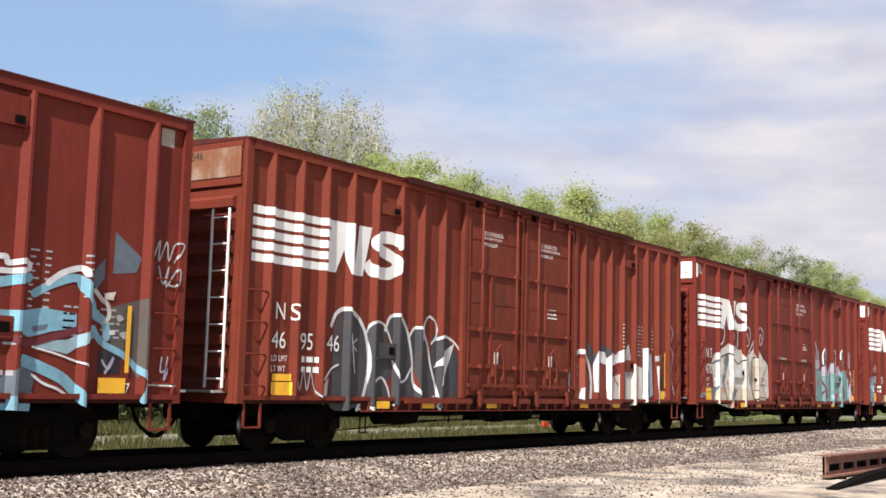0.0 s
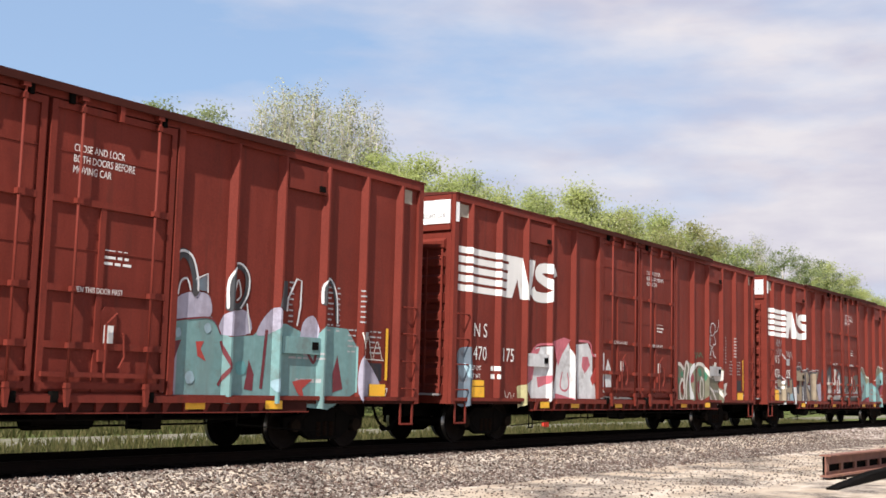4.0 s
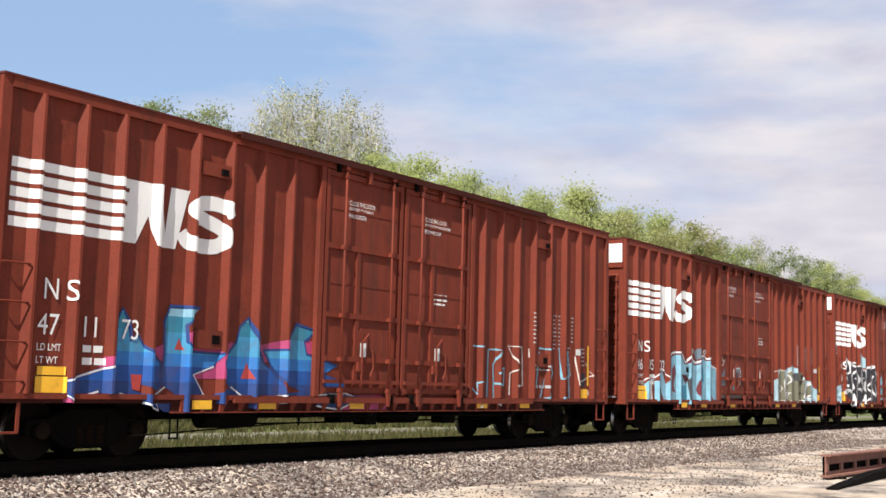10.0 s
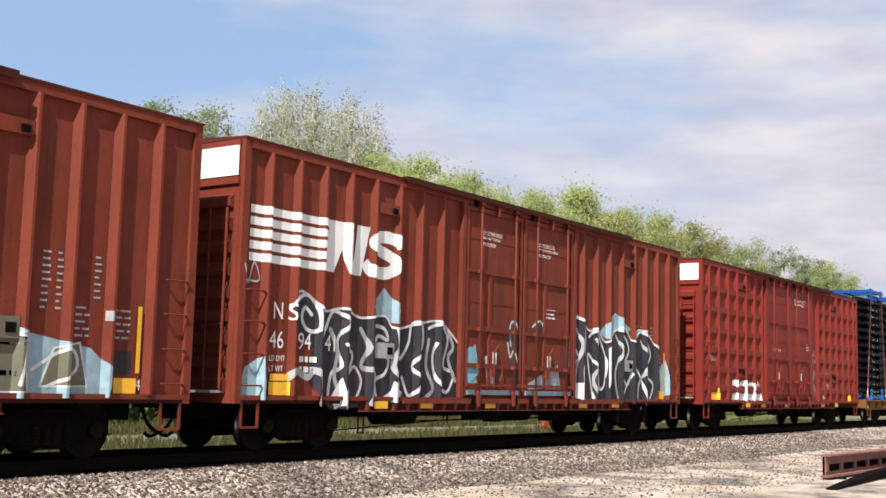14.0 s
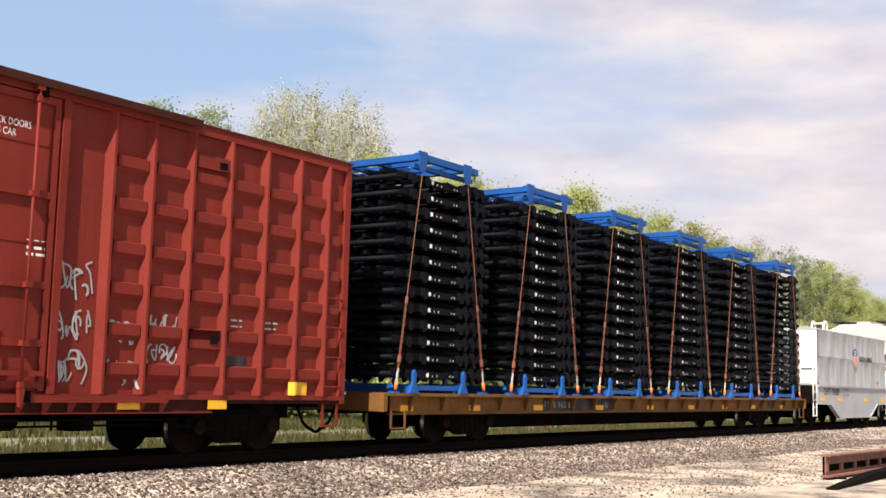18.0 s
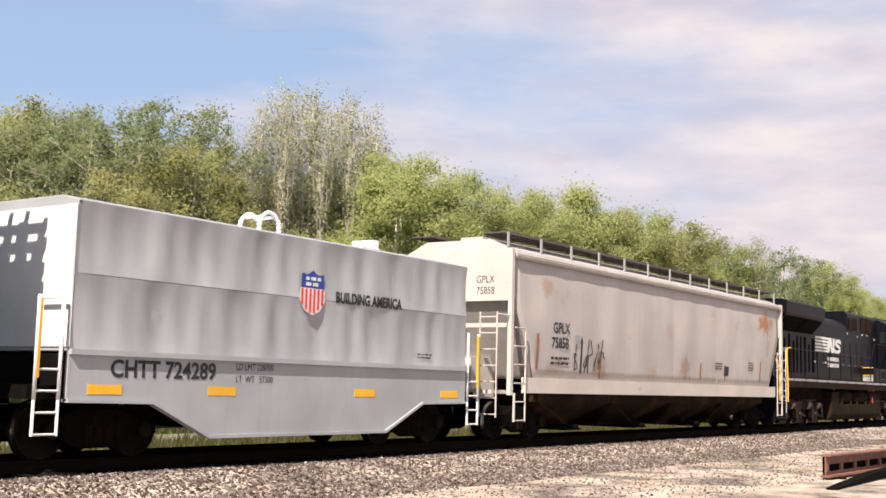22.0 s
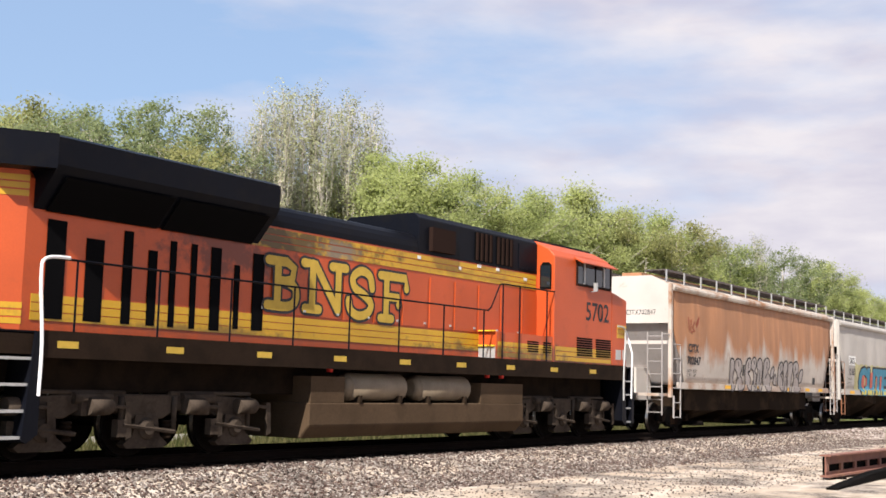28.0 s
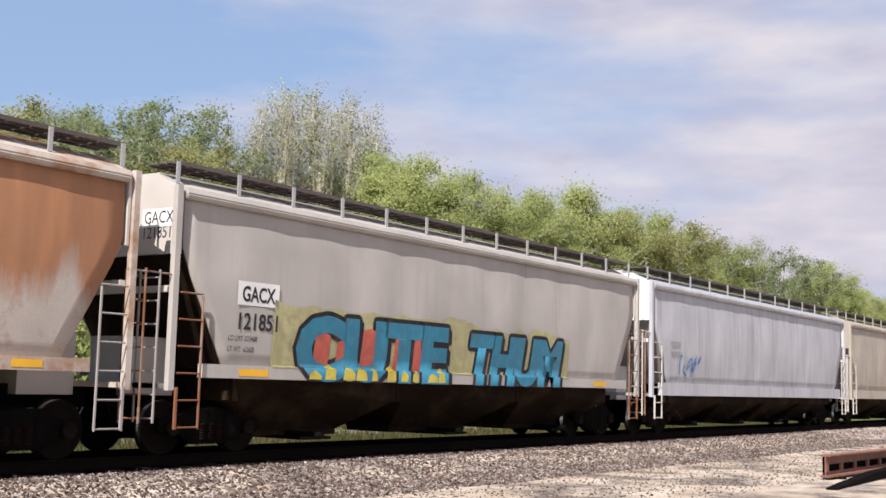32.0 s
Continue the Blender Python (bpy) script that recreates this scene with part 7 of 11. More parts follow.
# ---------------------------------------------------------------- lettering and spray paint on the cars
def lay(name, bm, mat, car, surf, lift=0.004, label="", kind=""):
    if isinstance(surf, tuple):
        return hopper_decal(name, bm, mat, car, lift, surf[1], label, kind)
    return decal(name, bm, mat, car, surf, lift, label, kind)


def write(car, surf, text, h, x, z, mat="white", squeeze=0.85, lift=0.006, lean=0.0, bold=0.0):
    return lay("lettering", letters(text, h, x, z, squeeze=squeeze, lean=lean, bold=bold), M[mat], car, surf, lift, kind="stuff")


def bars(car, surf, x, z, w, rows, h=0.05, gap=0.045, mat="white", seed=1, lift=0.006):
    """Lines of small illegible stencil as short bars."""
    r = random.Random(seed)
    bm = bmesh.new()
    for k in range(rows):
        q = x
        while q < x + w - 0.05:
            n = min(r.uniform(0.06, 0.2), x + w - q)
            flat_rect(bm, q, q + n, z - k * (h + gap), z - k * (h + gap) + h)
            q += n + 0.04
    return lay("stencil", bm, M[mat], car, surf, lift, kind="stuff")


def panel(car, surf, x0, x1, z0, z1, mat="yellow", lift=0.005, name="reflector"):
    bm = bmesh.new()
    flat_rect(bm, x0, x1, z0, z1)
    return lay(name, bm, M[mat], car, surf, lift)


GLYPH = {
    "A": [[(0, 0), (0.28, 0.6), (0.5, 1), (0.72, 0.6), (1, 0)], [(0.22, 0.35), (0.78, 0.35)]],
    "B": [[(0, 0), (0, 1), (0.65, 0.98), (0.85, 0.75), (0.6, 0.53), (0.1, 0.5)], [(0.1, 0.5), (0.75, 0.5), (1, 0.25), (0.7, 0.02), (0, 0)]],
    "C": [[(1, 0.85), (0.6, 1), (0.1, 0.8), (0, 0.45), (0.2, 0.08), (0.6, 0), (1, 0.15)]],
    "D": [[(0, 0), (0, 1)], [(0, 1), (0.6, 0.95), (1, 0.55), (0.7, 0.08), (0, 0)]],
    "E": [[(1, 1), (0, 1), (0, 0.5), (0, 0), (1, 0)], [(0, 0.52), (0.8, 0.52)]],
    "H": [[(0, 0), (0, 1)], [(1, 0), (1, 1)], [(0, 0.5), (1, 0.5)]],
    "I": [[(0.5, 0), (0.5, 1)]],
    "J": [[(0.8, 1), (0.8, 0.3), (0.5, 0), (0.1, 0.2)]],
    "K": [[(0, 0), (0, 1)], [(0.95, 1), (0.1, 0.5), (1, 0)]],
    "M": [[(0, 0), (0.1, 0.95), (0.3, 0.9), (0.5, 0.3), (0.7, 0.9), (0.9, 0.95), (1, 0)]],
    "N": [[(0, 0), (0.05, 1), (0.9, 0.05), (1, 1)]],
    "O": [[(0.5, 1), (0.05, 0.75), (0, 0.3), (0.5, 0), (1, 0.3), (0.95, 0.75), (0.5, 1)]],
    "R": [[(0, 0), (0, 1), (0.7, 1), (0.95, 0.75), (0.7, 0.5), (0.1, 0.48)], [(0.45, 0.48), (1, 0)]],
    "S": [[(1, 0.9), (0.5, 1), (0.05, 0.8), (0.3, 0.55), (0.8, 0.42), (0.95, 0.18), (0.5, 0), (0, 0.12)]],
    "T": [[(0.5, 0), (0.5, 1)], [(0, 0.97), (1, 1)]],
    "U": [[(0, 1), (0.02, 0.3), (0.5, 0), (0.98, 0.3), (1, 1)]],
    "W": [[(0, 1), (0.25, 0), (0.5, 0.7), (0.75, 0), (1, 1)]],
    "Q": [[(0.1, 0), (0.1, 0.6), (0.3, 0.98), (0.75, 0.95), (0.85, 0.6), (0.6, 0.25), (0.5, 0.55), (0.62, 0.75)]],
    "Y": [[(0, 1), (0.5, 0.5), (1, 1)], [(0.5, 0.5), (0.5, 0)]],
}


def piece(car, surf, text, x0, x1, z0, z1, coats, fat=0.26, seed=1, tilt=0.08, wild=0.06, lines=None, round_=True, overlap=0.0):
    """A sprayed word: fat letters from several coats, the widest first. coats: (paint, extra width, lift)."""
    r = random.Random(seed)
    n = len(text)
    step = (x1 - x0) / n
    ways = []
    for i, ch in enumerate(text):
        hz0, hz1 = z0 + r.uniform(-wild, wild) * 1.2, z1 - r.uniform(0, wild) * 4
        for st in GLYPH[ch]:
            p = []
            for a, b in st:
                f = a * (1 - 2 * fat * 0.45) + fat * 0.45
                zz = hz0 + (hz1 - hz0) * (b * (1 - 1.1 * fat) + 0.55 * fat)
                p.append((x0 + step * (i - overlap + f * (1 + 2 * overlap)) + tilt * (zz - z0) + r.uniform(-wild, wild) * 0.5, zz + r.uniform(-wild, wild) * 0.5))
            ways.append((i, smooth_line(p, 5) if round_ and len(p) > 2 else [Vector(q) for q in p]))
    w = fat * min(step, (z1 - z0)) * 1.15
    for mat, extra, lift in coats:
        cols = mat if isinstance(mat, (list, tuple)) else [mat]
        for i in range(n):
            bm = bmesh.new()
            k = 0
            for j, way in ways:
                k += 1
                if i == j:
                    stroke(bm, way, w + extra, 0.00025 * k, caps=round_)
            lay("spray_letter", bm, M[cols[i % len(cols)]], car, surf, lift)
    if lines:
        bm = bmesh.new()
        for k, (i, way) in enumerate(ways):
            off = w * 0.28
            q = [Vector((v.x + off * 0.7, v.y + off * 0.5)) for v in way]
            stroke(bm, q[len(q) // 5: -len(q) // 5 or None], lines[1], 0.0002 * k)
        lay("spray_line", bm, M[lines[0]], car, surf, coats[-1][2] + 0.012, kind="stuff")


def closed(pts, n=4):
    """A rounded ring through the points."""
    p = [Vector(q) for q in pts]
    out = []
    for i in range(len(p)):
        a, b, c, d = p[i - 1], p[i], p[(i + 1) % len(p)], p[(i + 2) % len(p)]
        for k in range(n):
            t = k / n
            out.append(0.5 * ((2 * b) + (c - a) * t + (2 * a - 5 * b + 4 * c - d) * t * t + (3 * b - a - 3 * c + d) * t ** 3))
    return out


def blob(car, surf, mat, lift, *pts, round_=False, edge=None):
    """A sprayed field with a soft or a cut outline, and a line round it: edge (paint, width)."""
    ring = closed(pts) if round_ else [Vector(q) for q in pts]
    bm = bmesh.new()
    flat_poly(bm, [tuple(q) for q in ring])
    lay("spray_field", bm, M[mat], car, surf, lift)
    if edge:
        bm = bmesh.new()
        stroke(bm, ring + ring[:2], edge[1])
        lay("spray_line", bm, M[edge[0]], car, surf, lift + 0.0003)


def line(car, surf, mat, w, lift, *pts, round_=True):
    """One sprayed line."""
    bm = bmesh.new()
    way = smooth_line(pts, 5) if round_ and len(pts) > 2 else [Vector(q) for q in pts]
    stroke(bm, way, w, caps=round_)
    lay("spray_line", bm, M[mat], car, surf, lift)


BANDS = (("sp_navy", 1.18), ("sp_deep", 1.42), ("sp_blue", 1.62), ("sp_cyan", 1.95), ("sp_aqua", 2.2), ("sp_ice", 9.0))


def fade(car, surf, lift, *pts):
    """A sprayed field that runs from navy at its foot to pale cyan at its tips."""
    bm = bmesh.new()
    flat_poly(bm, pts)
    for key, z in BANDS[:-1]:
        bmesh.ops.bisect_plane(bm, geom=bm.verts[:] + bm.edges[:] + bm.faces[:], plane_co=(0, 0, z), plane_no=(0, 0, 1), dist=1e-5)
    for f in bm.faces:
        z = f.calc_center_median().z
        f.material_index = [z < top for key, top in BANDS].index(True)
    drape(bm, surf, lift)
    part("spray_field", bm, [M[key] for key, z in BANDS], car)
    bm = bmesh.new()
    stroke(bm, [Vector(p) for p in pts + pts[:1]], 0.045, 0.0)
    lay("spray_line", bm, M["sp_navy"], car, surf, lift + 0.0003)


def scribble(car, surf, x0, x1, z0, z1, mat, seed, w=0.035, n=5, lift=0.012):
    """Loose hand-drawn marks."""
    r = random.Random(seed)
    bm = bmesh.new()
    for i in range(n):
        a = x0 + (x1 - x0) * i / n
        b = x0 + (x1 - x0) * (i + 1.15) / n
        pts = [(r.uniform(a, b), r.uniform(z0, z1)) for k in range(r.randint(4, 6))]
        stroke(bm, smooth_line(pts, 6), w, 0.0003 * i)
    return lay("spray_line", bm, M[mat], car, surf, lift, kind="stuff")


def mass(car, surf, x0, x1, z0, z1, mat, seed, lift=0.006, n=14, low=0.55, edge=None, ew=0.06):
    """A solid sprayed field with an uneven top edge, and a line along that edge."""
    r = random.Random(seed)
    top = []
    for i in range(n + 1):
        top.append((x0 + (x1 - x0) * (i + (r.uniform(-0.3, 0.3) if 0 < i < n else 0)) / n, z0 + (z1 - z0) * r.uniform(low, 1.0)))
    bm = bmesh.new()
    for (a, b), (c, d) in zip(top, top[1:]):
        flat_poly(bm, [(a, z0), (c, z0), (c, d), (a, b)])
    lay("spray_field", bm, M[mat], car, surf, lift, kind="stuff")
    if edge:
        bm = bmesh.new()
        stroke(bm, [(x0, z0)] + top + [(x1, z0)], ew)
        lay("spray_line", bm, M[edge], car, surf, lift + 0.004, kind="stuff")
    return top


def curls(car, surf, x0, x1, z0, z1, mat, seed, n=20, w=0.07, lift=0.014, size=0.35):
    """Loose hooks and curls, as spray writers fill a letter."""
    r = random.Random(seed)
    bm = bmesh.new()
    for i in range(n):
        cx, cz = x0 + (x1 - x0) * (i + r.random()) / n, r.uniform(z0 + 0.1, z1 - 0.1)
        a, turn, s = r.uniform(0, 6.3), r.choice((-1, 1)), size * r.uniform(0.5, 1.2)
        pts = []
        for k in range(9):
            f = k / 8
            pts.append((cx + s * (0.35 + 0.65 * f) * math.cos(a + turn * f * 3.6) * 0.6, min(z1, max(z0, cz + s * (0.35 + 0.65 * f) * math.sin(a + turn * f * 3.6)))))
        stroke(bm, pts, w * r.uniform(0.5, 1.2), 0.0003 * (i % 9))
    return lay("spray_line", bm, M[mat], car, surf, lift, kind="stuff")


def drips(car, surf, x0, x1, z0, z1, mat, seed, n=12, lift=0.004):
    """Upright brush streaks of uneven height."""
    r = random.Random(seed)
    bm = bmesh.new()
    for i in range(n):
        a = x0 + (x1 - x0) * (i + r.uniform(0, 0.4)) / n
        wd = (x1 - x0) / n * r.uniform(0.4, 0.95)
        t = z0 + (z1 - z0) * r.uniform(0.45, 1.0)
        flat_poly(bm, [(a, z0), (a + wd, z0 + 0.0), (a + wd * r.uniform(0.7, 1.1), t - 0.1), (a + wd * 0.5, t), (a + wd * 0.1, t - 0.05)])
    return lay("spray_streak", bm, M[mat], car, surf, lift, kind="stuff")


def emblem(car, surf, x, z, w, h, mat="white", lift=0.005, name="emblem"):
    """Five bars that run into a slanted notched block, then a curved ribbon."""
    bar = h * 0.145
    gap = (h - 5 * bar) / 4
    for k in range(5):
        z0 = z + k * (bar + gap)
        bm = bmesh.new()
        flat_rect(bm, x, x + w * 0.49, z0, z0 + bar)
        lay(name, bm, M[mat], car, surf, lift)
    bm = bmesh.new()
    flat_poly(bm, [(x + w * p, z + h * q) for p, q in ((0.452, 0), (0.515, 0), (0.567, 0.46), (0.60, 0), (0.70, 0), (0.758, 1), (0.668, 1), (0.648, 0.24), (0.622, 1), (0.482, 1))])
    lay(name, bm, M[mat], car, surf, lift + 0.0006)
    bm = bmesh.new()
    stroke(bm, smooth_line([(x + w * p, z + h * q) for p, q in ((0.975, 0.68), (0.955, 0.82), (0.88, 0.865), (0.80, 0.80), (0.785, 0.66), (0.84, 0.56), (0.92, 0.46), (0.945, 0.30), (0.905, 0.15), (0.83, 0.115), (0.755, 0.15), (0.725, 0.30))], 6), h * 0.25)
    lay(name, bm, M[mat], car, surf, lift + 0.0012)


# spray colours
for key, rgb in (("sp_black", (0.02, 0.022, 0.03)), ("sp_char", (0.055, 0.058, 0.065)), ("sp_white", (0.72, 0.73, 0.74)), ("sp_cream", (0.58, 0.52, 0.42)), ("sp_grey", (0.42, 0.43, 0.44)), ("sp_mint", (0.18, 0.33, 0.33)),
                 ("sp_lilac", (0.42, 0.40, 0.50)), ("sp_pink", (0.60, 0.16, 0.20)), ("sp_hot", (0.44, 0.06, 0.17)), ("sp_red", (0.45, 0.06, 0.05)), ("sp_teal", (0.12, 0.32, 0.33)), ("sp_pale", (0.32, 0.47, 0.54)), ("sp_sky", (0.22, 0.46, 0.58)),
                 ("sp_blue", (0.03, 0.20, 0.55)), ("sp_navy", (0.02, 0.06, 0.22)), ("sp_cyan", (0.06, 0.31, 0.54)), ("sp_tan", (0.33, 0.27, 0.19)), ("sp_olive", (0.16, 0.16, 0.11)), ("sp_yellow", (0.70, 0.58, 0.10)), ("sp_maroon", (0.16, 0.03, 0.04)),
                 ("sp_steel", (0.13, 0.17, 0.21)), ("sp_deep", (0.016, 0.09, 0.34)), ("sp_ice", (0.24, 0.47, 0.6)), ("sp_chalk", (0.66, 0.63, 0.58)), ("sp_bubble", (0.40, 0.36, 0.34)), ("sp_redrust", (0.32, 0.07, 0.04)), ("sp_soot", (0.02, 0.018, 0.016)), ("sp_haze", (0.48, 0.45, 0.24)), ("sp_aqua", (0.04, 0.24, 0.36)), ("sp_coral", (0.6, 0.14, 0.1)), ("sp_ink", (0.015, 0.015, 0.02)), ("sp_peach", (0.55, 0.26, 0.17)), ("sp_green", (0.05, 0.20, 0.12)), ("sp_smoke", (0.11, 0.095, 0.085)), ("patina", (0.36, 0.32, 0.26)), ("ink", (0.03, 0.03, 0.035)), ("gold", (0.60, 0.40, 0.06)), ("royal", (0.03, 0.06, 0.30)), ("patch_brown", (0.15, 0.05, 0.035))):
    colour(key, rgb)

NUM = {1: ("46", "95", "46"), 2: ("470", "151", ""), 3: ("470", "175", ""), 4: ("470", "228", ""), 5: ("47", "11", "73"), 6: ("46", "95", "02"), 7: ("46", "94", "41")}
for k, car in cars.items():
    S = SURF[CAR_KIND[k]]
    if k in NUM:
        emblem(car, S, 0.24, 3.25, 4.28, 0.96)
        a, b, c = NUM[k]
        write(car, S, "N S", 0.30, 0.86, 2.30, lift=0.02)
        if c:
            write(car, S, a, 0.30, 0.80, 1.80, lift=0.022), write(car, S, b, 0.30, 1.52, 1.80, lift=0.022), write(car, S, c, 0.30, 2.25, 1.80, lift=0.022)
        else:
            write(car, S, a, 0.30, 0.86, 1.80, lift=0.022), write(car, S, b, 0.30, 2.02, 1.80, lift=0.022)
        write(car, S, "LD LMT", 0.10, 0.82, 1.58), write(car, S, "LT WT", 0.10, 0.82, 1.40)
        bars(car, S, 1.6, 1.58, 0.42, 2, 0.10, 0.08, seed=k)
    if k in (5, 6, 7):
        write(car, S, "CLOSE THIS DOOR\nBEFORE CLOSING\nMAIN DOOR", 0.085, 7.42, 4.55, squeeze=0.75), write(car, S, "CLOSE AND LOCK\nBOTH DOORS BEFORE\nMOVING CAR", 0.085, 9.86, 4.55, squeeze=0.75)
    elif k == 1:
        write(car, S, "CLOSE THIS DOOR\nBEFORE CLOSING\nMAIN DOOR", 0.085, 7.42, 4.55, squeeze=0.75), write(car, S, "CLOSE AND LOCK\nBOTH DOORS BEFORE\nMOVING CAR", 0.085, 9.9, 4.55, squeeze=0.75)
    elif k == 8:
        write(car, S, "CLOSE AND LOCK DOORS\nBEFORE MOVING CAR", 0.10, 8.85, 4.62, squeeze=0.75)
        write(car, S, "CLOSE THIS DOOR FIRST", 0.075, 6.5, 2.72, squeeze=0.7)
    else:
        write(car, S, "CLOSE AND LOCK\nBOTH DOORS BEFORE\nMOVING CAR", 0.11, 9.55, 4.45, squeeze=0.7)
        write(car, -1.612, "CLOSE THIS DOOR FIRST", 0.08, 7.3, 2.43, squeeze=0.75), write(car, -1.612, "OPEN THIS DOOR FIRST", 0.08, 9.6, 2.43, squeeze=0.75)
    bars(car, S, 10.2, 3.05, 0.5, 3, 0.04, 0.05, seed=20 + k)
    bars(car, S, 16.55 if k != 8 else 15.0, 2.2, 0.35, 5, 0.03, 0.07, "sp_grey", seed=30 + k), bars(car, S, 15.9 if k != 8 else 14.2, 2.2, 0.25, 5, 0.03, 0.07, "sp_grey", seed=40 + k)
    panel(car, S, 16.55 if k != 8 else 14.1, 16.95 if k != 8 else 14.6, 1.28, 1.62, "sp_black", name="data_plate")
    if k != 8:
        for q, n, w in ((14.25, 8, 0.12), (15.3, 9, 0.16), (15.55, 9, 0.1), (16.2, 7, 0.12)):
            bars(car, S, q, 2.95, w, n, 0.028, 0.07, "sp_grey", seed=int(50 + k + q * 7))
        bars(car, S, 14.3, 1.72, 0.9, 2, 0.035, 0.05, "sp_grey", seed=60 + k), bars(car, S, 14.5, 1.22, 0.6, 1, 0.07, 0.05, "sp_grey", seed=70 + k)
        panel(car, S, 17.02, 17.10, 1.3, 2.3, "yellow", 0.03, "yellow_strip"), panel(car, S, 16.42, 16.52, 2.05, 2.2, "sp_grey", 0.006, "data_plate")
    L = KINDS[CAR_KIND[k]]["length"]
    # yellow reflectors along the sill and low on the side
    for q in (0.82, 16.55):
        q = min(q, L - 1.5)
        panel(car, S, q, q + 0.5, 0.995, 1.22, lift=0.03)
    panel(car, S, 0.84, 1.30, 1.24, 1.36, lift=0.03, name="yellow_stencil")
    for q in (3.7, 5.2, 7.6, 11.9, 13.7):
        panel(car, SIDE_Y - 0.018, q, q + 0.42, 0.76, 0.90, lift=0.0025)
    # white door tags
    for d0, d1 in KINDS[CAR_KIND[k]]["doors"]:
        panel(car, -1.60, d0 + 1.11, d0 + 1.29, 1.70, 1.98, "white", lift=0.004, name="door_tag")
    # painted top of the end
    bm = bmesh.new()
    box(bm, -0.075, -0.055, -1.49, 1.49, 4.66, EAVE - 0.13)
    part("end_sign", bm, M["whiteend"] if k != 1 else M["hoprust"], car, "white painted panel high on the end")
    if k in NUM:
        me = letters("".join(NUM[k]), 0.15, -1.25, 5.0, squeeze=0.9)
        for v in me.verts:
            v.co = Vector((-0.078, -v.co.x - 1.25, v.co.z))
        part("lettering", me, M["ink"], car)
        if CAR_KIND[k] == "wide":
            me = letters("EXCESS HEIGHT CAR", 0.10, 0, 4.78, squeeze=0.8)
            for v in me.verts:
                v.co = Vector((-0.078, -0.3 - v.co.x, v.co.z))
            part("lettering", me, M["ink"], car)

S, SM = SURF["wide"], SURF["many"]
# dark rounded letters edged in white
c = cars[1]
blob(c, SM, "sp_char", 0.004, (2.45, 2.18), (2.63, 2.51), (2.98, 2.54), (3.26, 2.33), (3.47, 1.91), (3.50, 1.38), (3.35, 0.91), (2.93, 0.74), (2.42, 0.79), (2.42, 1.35), (2.43, 1.80), round_=True)
blob(c, SM, "sp_char", 0.0045, (3.40, 2.17), (3.57, 2.38), (3.91, 2.34), (4.07, 2.07), (3.84, 1.89), (4.23, 1.81), (4.21, 1.33), (3.97, 1.32), (4.18, 1.05), (4.20, 0.74), (3.64, 0.74), (3.40, 0.91), (3.51, 1.51), round_=True)
blob(c, SM, "sp_char", 0.005, (4.00, 2.28), (4.18, 2.53), (4.48, 2.55), (4.75, 2.25), (4.91, 1.76), (4.98, 1.27), (5.19, 0.92), (4.79, 0.82), (4.29, 0.85), (4.25, 1.40), (4.27, 1.88), round_=True)
blob(c, SM, "sp_char", 0.0055, (4.80, 2.18), (5.00, 2.37), (5.27, 2.28), (5.45, 1.93), (5.64, 1.36), (5.73, 0.85), (5.20, 0.78), (5.07, 1.20), (4.94, 1.69), round_=True)
blob(c, SM, "sp_char", 0.006, (5.54, 2.15), (5.87, 2.24), (6.33, 2.04), (6.64, 1.68), (6.67, 1.23), (6.45, 0.93), (5.85, 0.74), (5.66, 1.07), (5.58, 1.57), round_=True)
line(c, SM, "sp_white", 0.08, 0.0065, (2.38, 2.27), (2.51, 2.50), (2.80, 2.60), (3.16, 2.45), (3.41, 2.10), (3.49, 1.58), (3.39, 1.05), (3.19, 0.74))
line(c, SM, "sp_white", 0.05, 0.007, (3.40, 2.17), (3.57, 2.40), (3.95, 2.37), (4.21, 2.01))
line(c, SM, "sp_white", 0.05, 0.0075, (3.69, 1.25), (3.92, 1.35), (4.13, 1.12), (4.17, 0.88), (4.01, 0.74))
line(c, SM, "sp_white", 0.05, 0.008, (3.40, 0.91), (3.59, 0.74), (3.92, 0.74))
line(c, SM, "sp_white", 0.07, 0.0085, (3.99, 2.27), (4.15, 2.54), (4.48, 2.55), (4.72, 2.25), (4.88, 1.76), (4.94, 1.27), (5.19, 0.99))
line(c, SM, "sp_white", 0.05, 0.009, (4.24, 1.67), (4.40, 1.33), (4.65, 1.30), (4.86, 1.55))
line(c, SM, "sp_white", 0.06, 0.0095, (4.78, 2.18), (4.95, 2.36), (5.21, 2.33), (5.39, 2.07), (5.52, 1.64), (5.71, 1.21), (5.78, 0.85))
line(c, SM, "sp_white", 0.05, 0.01, (5.27, 2.14), (5.29, 2.46), (5.46, 2.62), (5.69, 2.49), (5.70, 2.23), (5.55, 2.08))
line(c, SM, "sp_white", 0.06, 0.0105, (5.71, 2.16), (5.98, 2.25), (6.39, 2.12), (6.70, 1.83), (6.81, 1.46))
blob(c, SM, "sp_white", 0.011, (5.63, 1.57), (5.89, 1.88), (6.39, 2.12), (5.98, 1.29), (5.82, 1.22), (5.90, 1.66))
blob(c, SM, "sp_grey", 0.0115, (3.70, 1.89), (3.98, 1.93), (3.94, 1.73), (3.71, 1.70))
line(c, SM, "sp_white", 0.03, 0.012, (2.85, 2.07), (3.13, 1.83), round_=False)
line(c, SM, "sp_white", 0.03, 0.0125, (3.14, 2.06), (2.85, 1.85), round_=False)
line(c, SM, "sp_white", 0.03, 0.013, (2.98, 2.15), (3.09, 1.40), round_=False)
line(c, SM, "sp_white", 0.04, 0.0135, (3.19, 0.74), (4.29, 0.83), round_=False)
